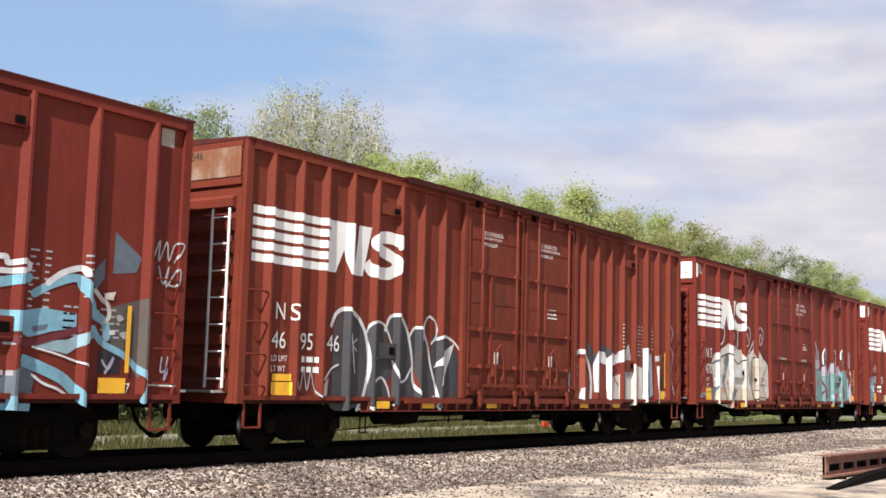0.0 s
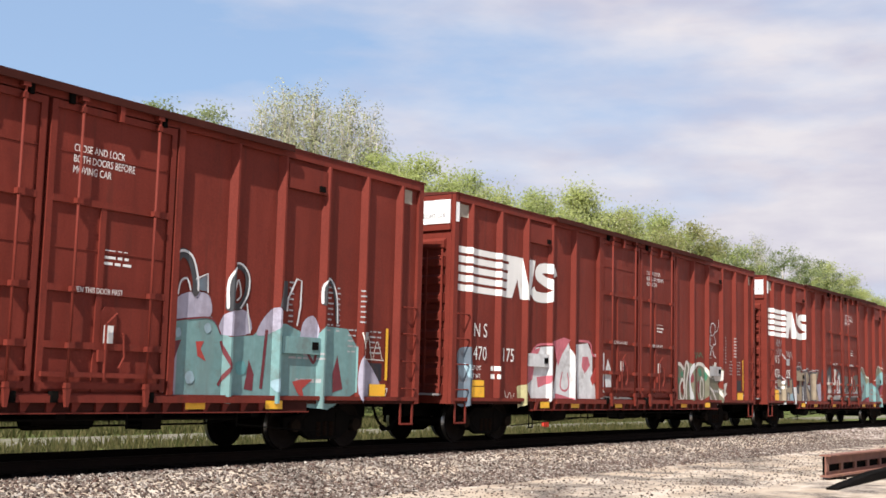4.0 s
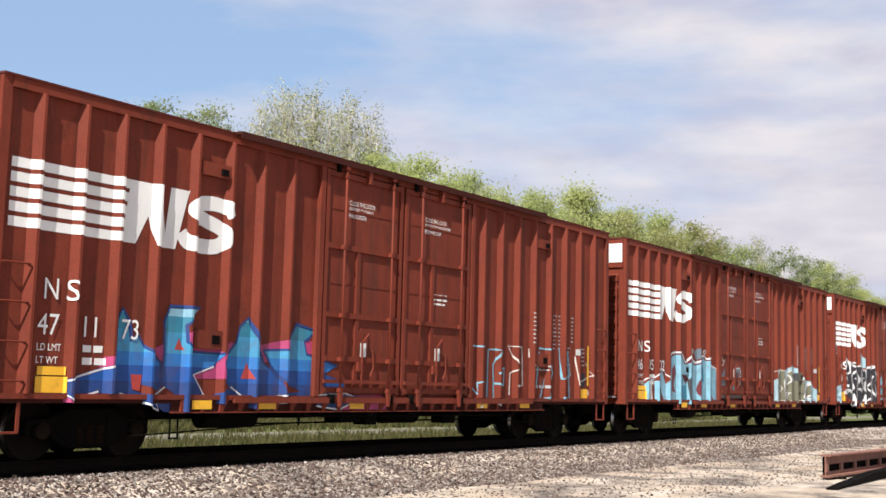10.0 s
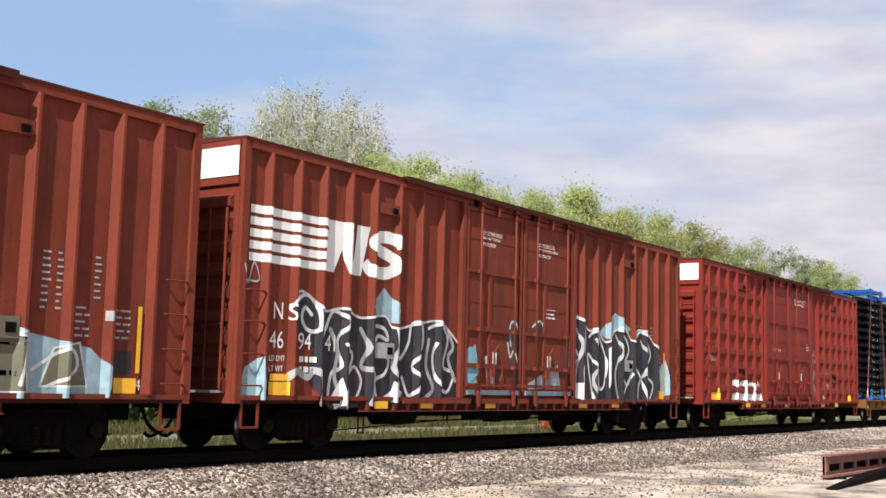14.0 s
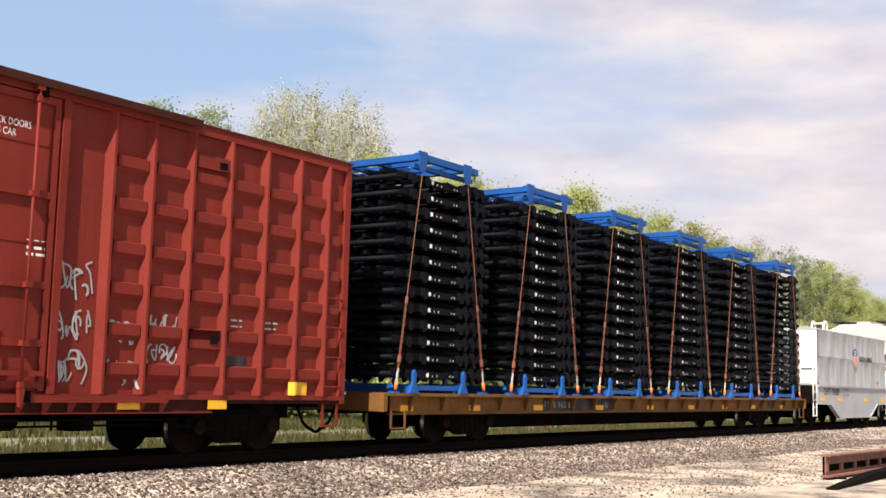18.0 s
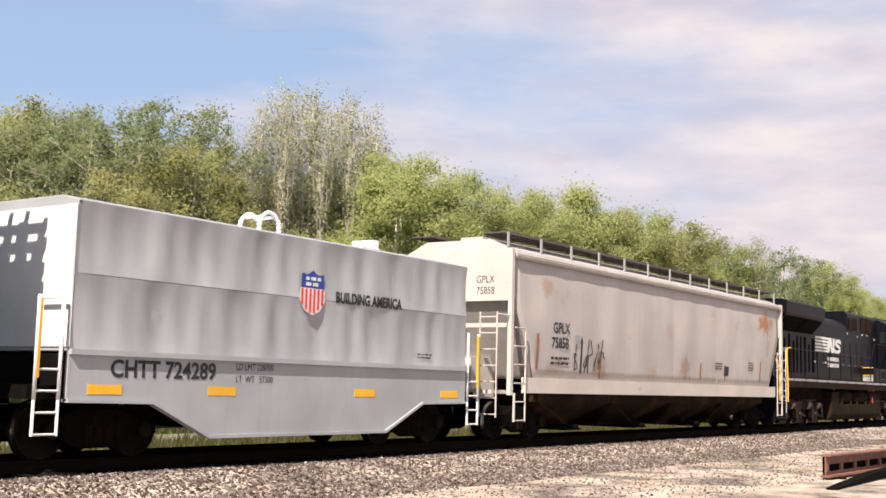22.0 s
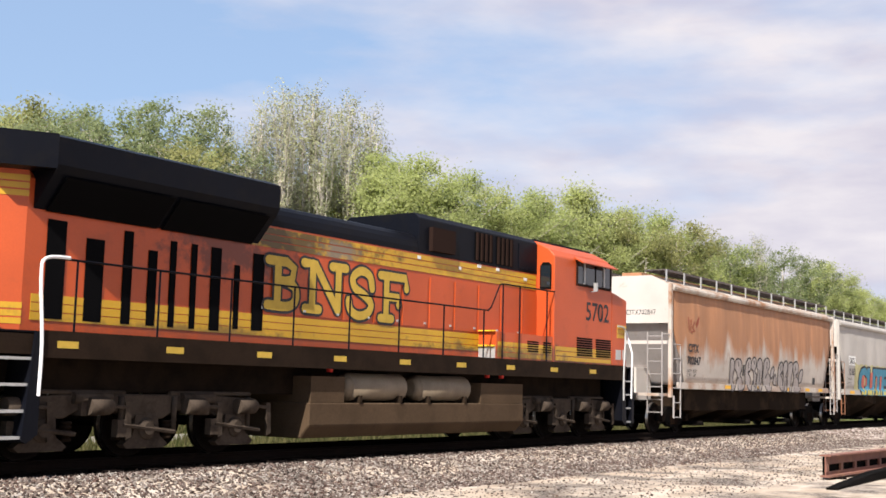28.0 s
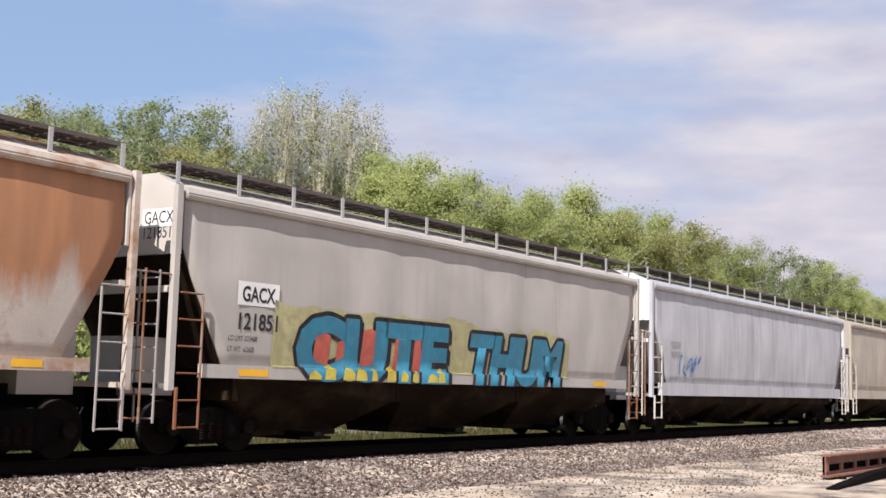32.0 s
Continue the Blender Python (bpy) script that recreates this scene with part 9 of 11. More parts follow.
# tan block letters with dark edges
c = cars[4]
blob(c, S, "sp_grey", 0.004, (1.22, 1.39), (6.28, 1.65), (6.32, 0.92), (1.27, 0.84))
blob(c, S, "sp_tan", 0.0045, (1.22, 1.78), (1.64, 1.77), (1.86, 1.53), (1.94, 0.96), (1.26, 0.93), (1.23, 1.23), (1.62, 1.24), (1.57, 1.40), (1.25, 1.45), edge=("sp_char", 0.09))
blob(c, S, "sp_tan", 0.005, (2.07, 1.02), (2.14, 1.85), (2.28, 1.86), (2.31, 1.48), (2.59, 1.49), (2.53, 1.76), (2.86, 1.77), (2.92, 0.91), (2.56, 0.90), (2.50, 1.25), (2.32, 1.25), (2.32, 0.90), (2.07, 0.90), edge=("sp_char", 0.09))
blob(c, S, "sp_tan", 0.0055, (3.17, 2.12), (3.76, 2.16), (3.94, 1.92), (4.00, 1.04), (3.85, 0.91), (3.33, 0.97), (3.24, 1.27), (3.45, 1.52), (3.64, 1.56), (3.63, 1.81), (3.23, 1.82), edge=("sp_char", 0.1))
blob(c, S, "sp_char", 0.006, (3.41, 1.49), (3.65, 1.50), (3.63, 1.22), (3.39, 1.27))
blob(c, S, "sp_tan", 0.0065, (4.10, 2.08), (4.56, 2.14), (4.84, 1.96), (4.81, 1.70), (4.56, 1.56), (4.88, 1.31), (5.09, 0.91), (4.69, 0.91), (4.45, 1.30), (4.39, 0.91), (4.13, 0.97), edge=("sp_char", 0.1))
blob(c, S, "sp_grey", 0.007, (4.37, 1.84), (4.54, 1.85), (4.52, 1.65), (4.35, 1.65))
blob(c, S, "sp_tan", 0.0075, (4.92, 2.03), (5.42, 2.07), (5.41, 1.59), (5.57, 2.07), (5.97, 2.10), (5.65, 1.53), (6.12, 0.92), (5.64, 0.92), (5.38, 1.32), (5.40, 0.98), (4.99, 1.01), edge=("sp_char", 0.1))
blob(c, S, "sp_lilac", 0.008, (5.85, 1.39), (6.17, 1.72), (6.32, 0.92), (6.03, 0.92))
line(c, S, "sp_grey", 0.03, 0.0085, (1.22, 1.83), (1.67, 1.85), (1.92, 1.56))
line(c, S, "sp_grey", 0.03, 0.009, (3.10, 2.06), (3.25, 2.20), (3.80, 2.24), (4.01, 2.08))
line(c, S, "sp_grey", 0.03, 0.0095, (4.05, 2.12), (4.60, 2.21), (4.92, 2.10), (5.47, 2.16), (6.03, 2.16))
blob(c, S, "sp_pale", 0.01, (2.58, 1.20), (2.90, 1.26), (2.92, 0.91), (2.60, 0.90))
line(c, S, "sp_grey", 0.03, 0.0105, (1.12, 3.11), (1.20, 2.89), (1.27, 3.15), (1.36, 2.91), (1.43, 3.14), (1.55, 2.93), (1.67, 3.14))
line(c, S, "sp_grey", 0.03, 0.011, (1.14, 2.77), (1.25, 2.59), (1.36, 2.82), (1.51, 2.58), (1.62, 2.82), (1.82, 2.47))
line(c, S, "sp_white", 0.03, 0.0115, (2.21, 2.77), (2.33, 2.57), (2.42, 2.76), (2.51, 2.53), (2.68, 2.75), (2.84, 2.49))
blob(c, S, "sp_grey", 0.012, (2.20, 2.48), (2.57, 2.49), (2.55, 2.25), (2.20, 2.25))
line(c, S, "sp_grey", 0.02, 0.0125, (3.52, 2.17), (3.53, 2.36), (3.64, 2.41), (3.79, 2.36), (3.82, 2.17))
# white letters over the doors, teal winged letters
c = cars[4]
blob(c, S, "sp_char", 0.004, (6.37, 1.95), (6.51, 2.22), (6.83, 2.30), (7.12, 2.17), (7.18, 2.30), (7.46, 2.32), (7.73, 2.16), (8.13, 2.30), (8.69, 2.16), (8.91, 1.92), (8.85, 0.97), (6.61, 0.96), (6.66, 1.52), (6.42, 1.68), round_=True)
blob(c, S, "sp_white", 0.0045, (6.68, 2.12), (6.95, 2.08), (6.92, 1.30), (6.84, 0.96), (6.67, 0.96), (6.76, 1.52), (6.63, 1.91))
blob(c, S, "sp_chalk", 0.005, (7.11, 1.82), (7.23, 2.01), (7.29, 1.72), (7.61, 1.73), (7.77, 2.04), (7.73, 1.08), (7.07, 1.05))
blob(c, S, "sp_white", 0.0055, (7.88, 2.10), (8.10, 2.18), (8.23, 2.00), (8.13, 1.69), (8.39, 1.89), (8.65, 2.09), (8.76, 1.10), (7.84, 1.05), (7.84, 1.56))
blob(c, S, "sp_smoke", 0.006, (9.16, 1.93), (9.45, 2.01), (10.26, 1.98), (11.42, 2.04), (11.53, 1.06), (10.32, 0.98), (9.26, 1.04), round_=True)
blob(c, S, "sp_grey", 0.0065, (9.50, 1.30), (11.26, 1.41), (11.32, 1.16), (9.51, 1.07))
line(c, S, "sp_chalk", 0.05, 0.007, (9.32, 1.36), (9.65, 1.63), (9.94, 1.31), (10.46, 1.72), (10.87, 1.33), (11.25, 1.61))
line(c, S, "sp_char", 0.06, 0.0075, (9.43, 1.10), (9.75, 1.50), (10.13, 1.11), (10.66, 1.53), (11.08, 1.13))
blob(c, S, "sp_maroon", 0.008, (11.85, 1.92), (12.85, 1.74), (13.98, 1.74), (15.15, 1.70), (14.99, 0.86), (12.12, 0.85))
blob(c, S, "sp_mint", 0.0085, (11.77, 2.24), (12.19, 2.41), (12.48, 2.17), (12.89, 1.89), (12.88, 1.22), (12.27, 1.03), (11.96, 0.92), (12.15, 1.36), (11.85, 1.92))
blob(c, S, "sp_olive", 0.009, (11.82, 2.31), (12.30, 2.43), (12.89, 1.97), (12.73, 1.74), (12.26, 2.16))
blob(c, S, "sp_maroon", 0.0095, (12.23, 1.76), (12.40, 1.65), (12.31, 1.36), (12.15, 1.36))
blob(c, S, "sp_mint", 0.01, (13.14, 1.60), (13.55, 1.77), (13.92, 1.63), (14.01, 1.09), (13.60, 0.89), (13.23, 1.08), edge=("sp_teal", 0.05), round_=True)
line(c, S, "sp_red", 0.03, 0.0105, (13.51, 1.31), (13.82, 1.31), (13.75, 1.50), (13.45, 1.46), (13.47, 1.08), (13.83, 1.05))
blob(c, S, "sp_mint", 0.011, (13.98, 1.78), (14.53, 2.20), (15.12, 2.31), (15.27, 2.07), (15.22, 1.79), (14.69, 1.57), (15.11, 1.10), (15.13, 0.74), (14.48, 0.74), (14.57, 1.33), (14.19, 1.40))
blob(c, S, "sp_olive", 0.0115, (13.97, 1.86), (14.34, 2.19), (14.64, 2.53), (15.05, 2.47), (15.12, 2.31), (14.54, 2.08))
line(c, S, "sp_chalk", 0.03, 0.012, (11.72, 2.27), (12.19, 2.44), (12.60, 2.14), (12.95, 1.86))
line(c, S, "sp_chalk", 0.03, 0.0125, (13.91, 1.90), (14.33, 2.23), (14.71, 2.55), (15.18, 2.44), (15.34, 2.08))
line(c, S, "sp_teal", 0.05, 0.013, (11.96, 0.96), (12.27, 1.07), (12.88, 1.22))
line(c, S, "sp_teal", 0.05, 0.0135, (12.88, 1.22), (12.97, 1.52), (13.14, 1.64))
blob(c, S, "sp_chalk", 0.014, (16.48, 1.62), (17.27, 1.73), (17.26, 1.25), (16.47, 1.24))
line(c, S, "sp_chalk", 0.04, 0.0145, (16.35, 1.87), (16.66, 1.54), (16.57, 1.96), (16.89, 1.46))
# blue bladed letters fading upward, on pink
c = cars[5]
blob(c, SM, "sp_hot", 0.004, (0.85, 0.90), (1.50, 0.85), (1.14, 1.07), (0.87, 1.01))
blob(c, SM, "sp_hot", 0.0045, (1.82, 1.44), (2.11, 1.54), (2.34, 1.45), (2.20, 1.27), round_=True)
blob(c, SM, "sp_hot", 0.005, (2.88, 1.66), (3.70, 2.02), (3.97, 1.97), (4.35, 1.65), (4.53, 1.86), (4.72, 1.80), (4.38, 1.25), (3.41, 1.23))
blob(c, SM, "sp_hot", 0.0055, (5.11, 1.81), (5.92, 1.96), (6.79, 1.96), (6.58, 1.73), (5.33, 1.54))
blob(c, SM, "sp_hot", 0.006, (7.43, 1.00), (8.66, 1.01), (8.75, 0.74), (7.33, 0.74))
fade(c, SM, 0.0065, (2.77, 0.97), (3.78, 0.85), (4.58, 1.08), (5.77, 0.99), (6.62, 1.07), (7.91, 0.97), (7.32, 0.74), (5.98, 0.89), (5.17, 0.78), (4.22, 0.88), (3.79, 0.74), (3.19, 0.74))
fade(c, SM, 0.007, (1.10, 1.10), (1.65, 1.26), (2.12, 1.39), (2.16, 1.81), (2.18, 2.06), (2.28, 2.25), (2.41, 2.07), (2.47, 1.77), (2.58, 1.90), (2.72, 1.71), (3.06, 1.48), (3.09, 1.04), (2.51, 1.21), (2.53, 1.03), (2.77, 0.97), (3.07, 0.74), (2.78, 0.85), (2.30, 1.00), (1.92, 1.02), (1.43, 0.90))
fade(c, SM, 0.0075, (3.10, 2.11), (3.20, 2.34), (3.81, 2.35), (3.52, 2.07), (3.54, 1.81), (3.72, 1.66), (4.35, 1.65), (4.18, 1.44), (3.75, 1.30), (4.04, 0.91), (3.74, 0.74), (3.34, 1.04), (3.08, 1.16), (3.13, 1.61))
fade(c, SM, 0.008, (4.36, 1.52), (4.67, 1.86), (4.75, 2.14), (4.93, 2.26), (5.05, 2.02), (5.33, 1.54), (5.75, 1.27), (5.87, 0.99), (4.97, 0.92), (4.58, 1.12), (4.43, 1.25))
fade(c, SM, 0.0085, (5.31, 1.75), (5.93, 1.78), (5.97, 1.99), (6.12, 2.22), (6.62, 2.14), (6.35, 1.94), (6.42, 1.72), (7.22, 1.53), (6.83, 1.37), (7.41, 1.23), (7.48, 1.04), (6.63, 1.00), (5.86, 1.21), (5.53, 1.48))
blob(c, SM, "sp_red", 0.009, (3.33, 1.68), (3.41, 1.87), (3.51, 1.68))
blob(c, SM, "sp_red", 0.0095, (4.80, 1.26), (4.93, 1.53), (5.07, 1.26))
blob(c, SM, "sp_red", 0.01, (2.49, 1.28), (2.71, 1.28), (2.68, 1.03), (2.54, 1.06))
line(c, SM, "sp_white", 0.03, 0.0105, (1.92, 1.02), (1.43, 0.90), (1.12, 1.10), (1.65, 1.26), (2.12, 1.39), round_=False)
line(c, SM, "sp_white", 0.03, 0.011, (2.30, 1.00), (2.78, 0.85), (3.07, 0.74), (2.97, 0.97), (3.17, 1.10), round_=False)
line(c, SM, "sp_white", 0.03, 0.0115, (3.74, 0.74), (4.04, 0.91), (3.75, 1.30), (4.18, 1.44), round_=False)
line(c, SM, "sp_white", 0.03, 0.012, (4.58, 1.12), (4.97, 0.90), (5.87, 0.99), round_=False)
line(c, SM, "sp_white", 0.03, 0.0125, (5.17, 0.78), (5.98, 0.89), (7.32, 0.74), (7.91, 0.95), (7.48, 1.04), (6.63, 1.00), round_=False)
line(c, SM, "sp_navy", 0.04, 0.013, (2.18, 2.06), (2.28, 2.26), (2.43, 2.07), (2.49, 1.80), round_=False)
line(c, SM, "sp_navy", 0.04, 0.0135, (3.10, 2.11), (3.20, 2.36), (3.83, 2.37), round_=False)
line(c, SM, "sp_navy", 0.04, 0.014, (4.75, 2.14), (4.94, 2.28), (5.08, 2.02), (5.32, 1.58), round_=False)
line(c, SM, "sp_navy", 0.04, 0.0145, (5.97, 1.99), (6.11, 2.25), (6.65, 2.15), (6.40, 1.94), round_=False)
# thin pale outline letters
c = cars[5]
line(c, SM, "sp_sky", 0.05, 0.004, (11.43, 1.82), (11.71, 2.10), (12.14, 2.09), (12.23, 1.37), (11.97, 1.30), (11.99, 1.07), (11.63, 1.29), (11.62, 2.06), round_=False)
line(c, SM, "sp_sky", 0.05, 0.0045, (12.67, 0.92), (12.62, 1.71), (12.87, 2.03), (12.69, 2.05), (12.41, 2.04), (12.39, 0.98), round_=False)
line(c, SM, "sp_sky", 0.05, 0.005, (12.77, 1.52), (13.09, 1.66), (13.07, 1.26), (12.64, 1.31), round_=False)
line(c, SM, "sp_chalk", 0.05, 0.0055, (13.32, 1.05), (13.34, 1.53), (13.67, 1.68), (13.25, 2.15), (13.85, 2.15), (13.90, 1.27), (13.55, 1.26), round_=False)
line(c, SM, "sp_chalk", 0.05, 0.006, (14.16, 2.13), (14.17, 1.92), round_=False)
line(c, SM, "sp_sky", 0.05, 0.0065, (14.64, 2.16), (15.08, 2.14), (15.29, 1.59), (15.04, 1.00), (14.71, 0.96), (14.90, 1.44), (14.53, 1.28), (14.64, 2.08), round_=False)
line(c, SM, "sp_sky", 0.05, 0.007, (15.60, 2.21), (15.70, 1.45), (16.18, 1.54), (16.02, 2.15), (16.14, 1.01), (15.73, 1.00), round_=False)
line(c, SM, "sp_chalk", 0.03, 0.0075, (16.40, 2.02), (16.50, 1.32), (17.26, 1.57), (16.98, 1.88), round_=False)
line(c, SM, "sp_chalk", 0.04, 0.008, (11.69, 1.04), (11.89, 0.74), (12.22, 0.85), (12.76, 0.85), (13.34, 0.74), round_=False)
# small letters before the blue ones
c = cars[6]
blob(c, SM, "sp_sky", 0.004, (1.25, 0.98), (1.27, 1.39), (1.44, 1.56), (1.69, 1.46), (1.51, 1.32), (1.53, 0.99))
blob(c, SM, "sp_chalk", 0.0045, (1.63, 0.92), (1.59, 1.46), (1.83, 1.54), (1.80, 1.26), (1.87, 0.92))
blob(c, SM, "sp_sky", 0.005, (1.97, 0.92), (1.98, 1.51), (2.29, 1.48), (2.27, 0.99))
blob(c, SM, "sp_ice", 0.0055, (2.27, 1.69), (2.47, 1.80), (2.71, 1.42), (2.86, 1.57), (2.95, 1.00), (2.63, 0.92), (2.41, 1.20))
line(c, SM, "sp_white", 0.03, 0.006, (1.17, 1.38), (1.40, 1.58), (1.88, 1.54), (2.17, 1.76), (2.47, 1.84), (2.86, 1.60))
# pale blue letters with a white rim
c = cars[6]
blob(c, SM, "sp_sky", 0.004, (2.97, 2.17), (3.55, 2.33), (3.97, 2.24), (4.24, 2.02), (4.51, 2.22), (4.94, 2.13), (5.48, 2.29), (5.65, 2.17), (5.90, 2.19), (6.34, 2.02), (6.57, 1.90), (6.63, 0.98), (5.03, 0.91), (4.29, 0.85), (3.33, 0.87), (3.00, 1.01))
blob(c, SM, "sp_maroon", 0.0045, (3.16, 1.85), (3.37, 2.03), (3.46, 1.75), (3.29, 1.40), (3.44, 1.18), (3.17, 1.23))
blob(c, SM, "sp_maroon", 0.005, (3.71, 1.99), (3.95, 2.01), (3.96, 1.89), (4.30, 1.61), (4.17, 1.43), (3.76, 1.82))
blob(c, SM, "sp_maroon", 0.0055, (4.99, 1.39), (5.13, 1.64), (5.31, 1.34), (5.17, 1.09), (5.01, 1.15), round_=True)
blob(c, SM, "sp_maroon", 0.006, (5.94, 1.61), (6.15, 1.75), (6.05, 1.23), (6.33, 0.98), (5.90, 0.97))
blob(c, SM, "sp_char", 0.0065, (4.25, 1.55), (4.44, 1.74), (4.46, 0.96), (4.32, 0.96))
blob(c, SM, "sp_ice", 0.007, (4.53, 1.56), (4.79, 2.00), (5.18, 2.08), (4.75, 1.57), (4.63, 1.20))
blob(c, SM, "sp_ice", 0.0075, (5.53, 2.16), (5.66, 2.11), (5.77, 1.04), (5.61, 1.04))
blob(c, SM, "sp_ice", 0.008, (3.46, 2.15), (3.63, 2.19), (3.72, 0.96), (3.56, 0.96))
blob(c, SM, "sp_aqua", 0.0085, (3.76, 1.36), (4.17, 1.43), (4.24, 0.96), (3.80, 0.90))
blob(c, SM, "sp_aqua", 0.009, (5.27, 1.90), (5.50, 2.03), (5.55, 1.47), (5.37, 1.59))
line(c, SM, "sp_white", 0.05, 0.0095, (2.99, 2.00), (3.09, 2.29), (3.55, 2.36), (3.90, 2.30), (4.16, 2.08), (4.47, 2.34), (4.86, 2.09), (5.48, 2.32), (5.73, 2.24), (5.90, 2.25), (6.08, 2.04), (6.52, 1.96), (6.60, 1.77))
line(c, SM, "sp_maroon", 0.04, 0.01, (2.99, 1.95), (3.13, 2.25), (3.55, 2.31), (3.90, 2.24), (4.17, 2.02), (4.47, 2.27), (4.87, 2.03), (5.48, 2.25))
line(c, SM, "sp_white", 0.03, 0.0105, (4.60, 2.44), (4.64, 2.50), (4.72, 2.45), (4.66, 2.38), (4.60, 2.44))
line(c, SM, "sp_white", 0.03, 0.011, (5.49, 2.44), (5.59, 2.50), (5.70, 2.46), (5.60, 2.38), (5.49, 2.44))
blob(c, SM, "sp_steel", 0.0115, (4.80, 2.42), (5.14, 2.54), (5.24, 2.33), (4.93, 2.19), round_=True)
blob(c, SM, "sp_steel", 0.012, (6.64, 1.57), (7.16, 1.99), (7.20, 1.45), (6.83, 1.44))
line(c, SM, "sp_maroon", 0.08, 0.0125, (6.56, 1.44), (7.16, 2.06), round_=False)
blob(c, SM, "sp_sky", 0.013, (7.71, 1.74), (8.07, 1.55), (7.99, 1.27), (7.64, 1.33))
blob(c, SM, "sp_steel", 0.0135, (8.09, 2.04), (8.51, 2.03), (8.53, 1.56), (8.17, 1.59))
line(c, SM, "sp_white", 0.03, 0.014, (8.04, 1.97), (8.45, 2.02), (8.57, 1.78), (8.49, 1.49))
line(c, SM, "sp_chalk", 0.03, 0.0145, (6.91, 2.32), (7.06, 2.19), (6.97, 2.05), (7.15, 2.26))
# olive letters with white strokes
c = cars[6]
blob(c, SM, "sp_pale", 0.004, (11.57, 0.85), (11.79, 1.57), (12.50, 2.08), (13.10, 2.04), (13.82, 2.29), (14.26, 2.17), (15.09, 1.83), (16.21, 1.64), (16.61, 1.33), (16.50, 0.93), (11.75, 0.88))
blob(c, SM, "sp_olive", 0.0045, (12.11, 0.92), (12.25, 1.66), (12.60, 2.08), (12.95, 2.03), (12.91, 0.99), (12.29, 0.98), edge=("sp_chalk", 0.04))
blob(c, SM, "sp_olive", 0.005, (13.07, 0.92), (13.12, 1.69), (13.51, 2.06), (14.05, 2.01), (13.68, 0.99), edge=("sp_chalk", 0.04))
blob(c, SM, "sp_olive", 0.0055, (13.75, 1.57), (14.44, 2.03), (14.50, 0.93), (13.90, 0.92), edge=("sp_chalk", 0.03))
blob(c, SM, "sp_olive", 0.006, (14.55, 1.00), (14.62, 1.82), (15.09, 1.76), (15.19, 1.00), edge=("sp_white", 0.04))
blob(c, SM, "sp_olive", 0.0065, (15.37, 1.08), (15.58, 1.62), (16.01, 1.71), (16.17, 1.09), edge=("sp_white", 0.04))
blob(c, SM, "sp_white", 0.007, (12.77, 1.68), (13.00, 2.03), (12.96, 0.99), (12.82, 0.99))
blob(c, SM, "sp_white", 0.0075, (13.61, 2.14), (13.82, 2.29), (13.80, 1.71), (13.68, 1.06))
line(c, SM, "sp_white", 0.06, 0.008, (12.10, 1.05), (12.43, 1.66), round_=False)
line(c, SM, "sp_white", 0.05, 0.0085, (14.63, 1.74), (15.14, 1.84), (15.01, 1.08), round_=False)
line(c, SM, "sp_white", 0.05, 0.009, (15.23, 1.31), (15.83, 1.63), (15.97, 1.32), (15.49, 1.08))
line(c, SM, "sp_white", 0.04, 0.0095, (12.54, 1.53), (12.74, 1.43), (12.65, 1.26), (12.55, 1.39), round_=False)
line(c, SM, "sp_white", 0.04, 0.01, (13.29, 1.41), (13.36, 1.06), (13.20, 1.27), (13.51, 1.28), (13.26, 1.06), round_=False)
line(c, SM, "sp_white", 0.04, 0.0105, (13.23, 1.62), (13.42, 1.91), (13.53, 1.70), (13.33, 1.55))
blob(c, SM, "sp_char", 0.011, (14.00, 1.94), (14.38, 1.99), (14.34, 1.73), (14.06, 1.76), round_=True)
line(c, SM, "sp_chalk", 0.02, 0.0115, (11.49, 2.02), (11.63, 1.96), (11.76, 2.07), (11.90, 1.98), (12.13, 2.06))
# black letters full of white swirls, pale blue spikes behind
c = cars[7]
blob(c, SM, "sp_pale", 0.004, (3.57, 2.69), (3.97, 3.09), (4.55, 2.69), (4.45, 2.39), (3.80, 2.49))
blob(c, SM, "sp_pale", 0.0045, (0.06, 0.91), (0.25, 1.45), (0.63, 1.65), (0.72, 0.91))
blob(c, SM, "sp_black", 0.005, (1.31, 2.52), (1.55, 2.83), (1.92, 2.70), (2.21, 2.52), (2.77, 2.60), (3.28, 2.46), (4.01, 2.54), (4.35, 2.31), (5.25, 2.48), (5.92, 2.52), (6.58, 2.12), (6.57, 1.01), (4.54, 0.85), (2.51, 0.74), (2.12, 0.98), (1.74, 1.37), (1.98, 1.84), (1.43, 2.14))
line(c, SM, "sp_white", 0.07, 0.0055, (1.47, 2.14), (1.48, 2.60), (1.73, 2.78), (2.02, 2.57), (2.05, 2.17), (1.78, 2.16), (1.63, 2.35), (1.70, 2.55), (1.89, 2.43))
line(c, SM, "sp_white", 0.07, 0.006, (2.21, 2.45), (2.15, 2.05), (2.27, 2.19), (2.49, 2.54), (2.89, 2.36), (2.62, 2.00), (2.74, 1.53), (2.47, 1.39), (2.40, 0.92))
line(c, SM, "sp_white", 0.06, 0.0065, (2.81, 1.94), (3.07, 1.75), (2.95, 1.40), (3.13, 1.54), (3.35, 1.27), (3.17, 0.92), (2.87, 0.99), (2.95, 1.26))
line(c, SM, "sp_white", 0.07, 0.007, (3.70, 2.34), (4.02, 2.29), (4.14, 2.08), (3.82, 2.14), (3.73, 1.84), (4.16, 1.72), (4.07, 1.43), (3.76, 1.28), (3.89, 0.92), (4.31, 1.07))
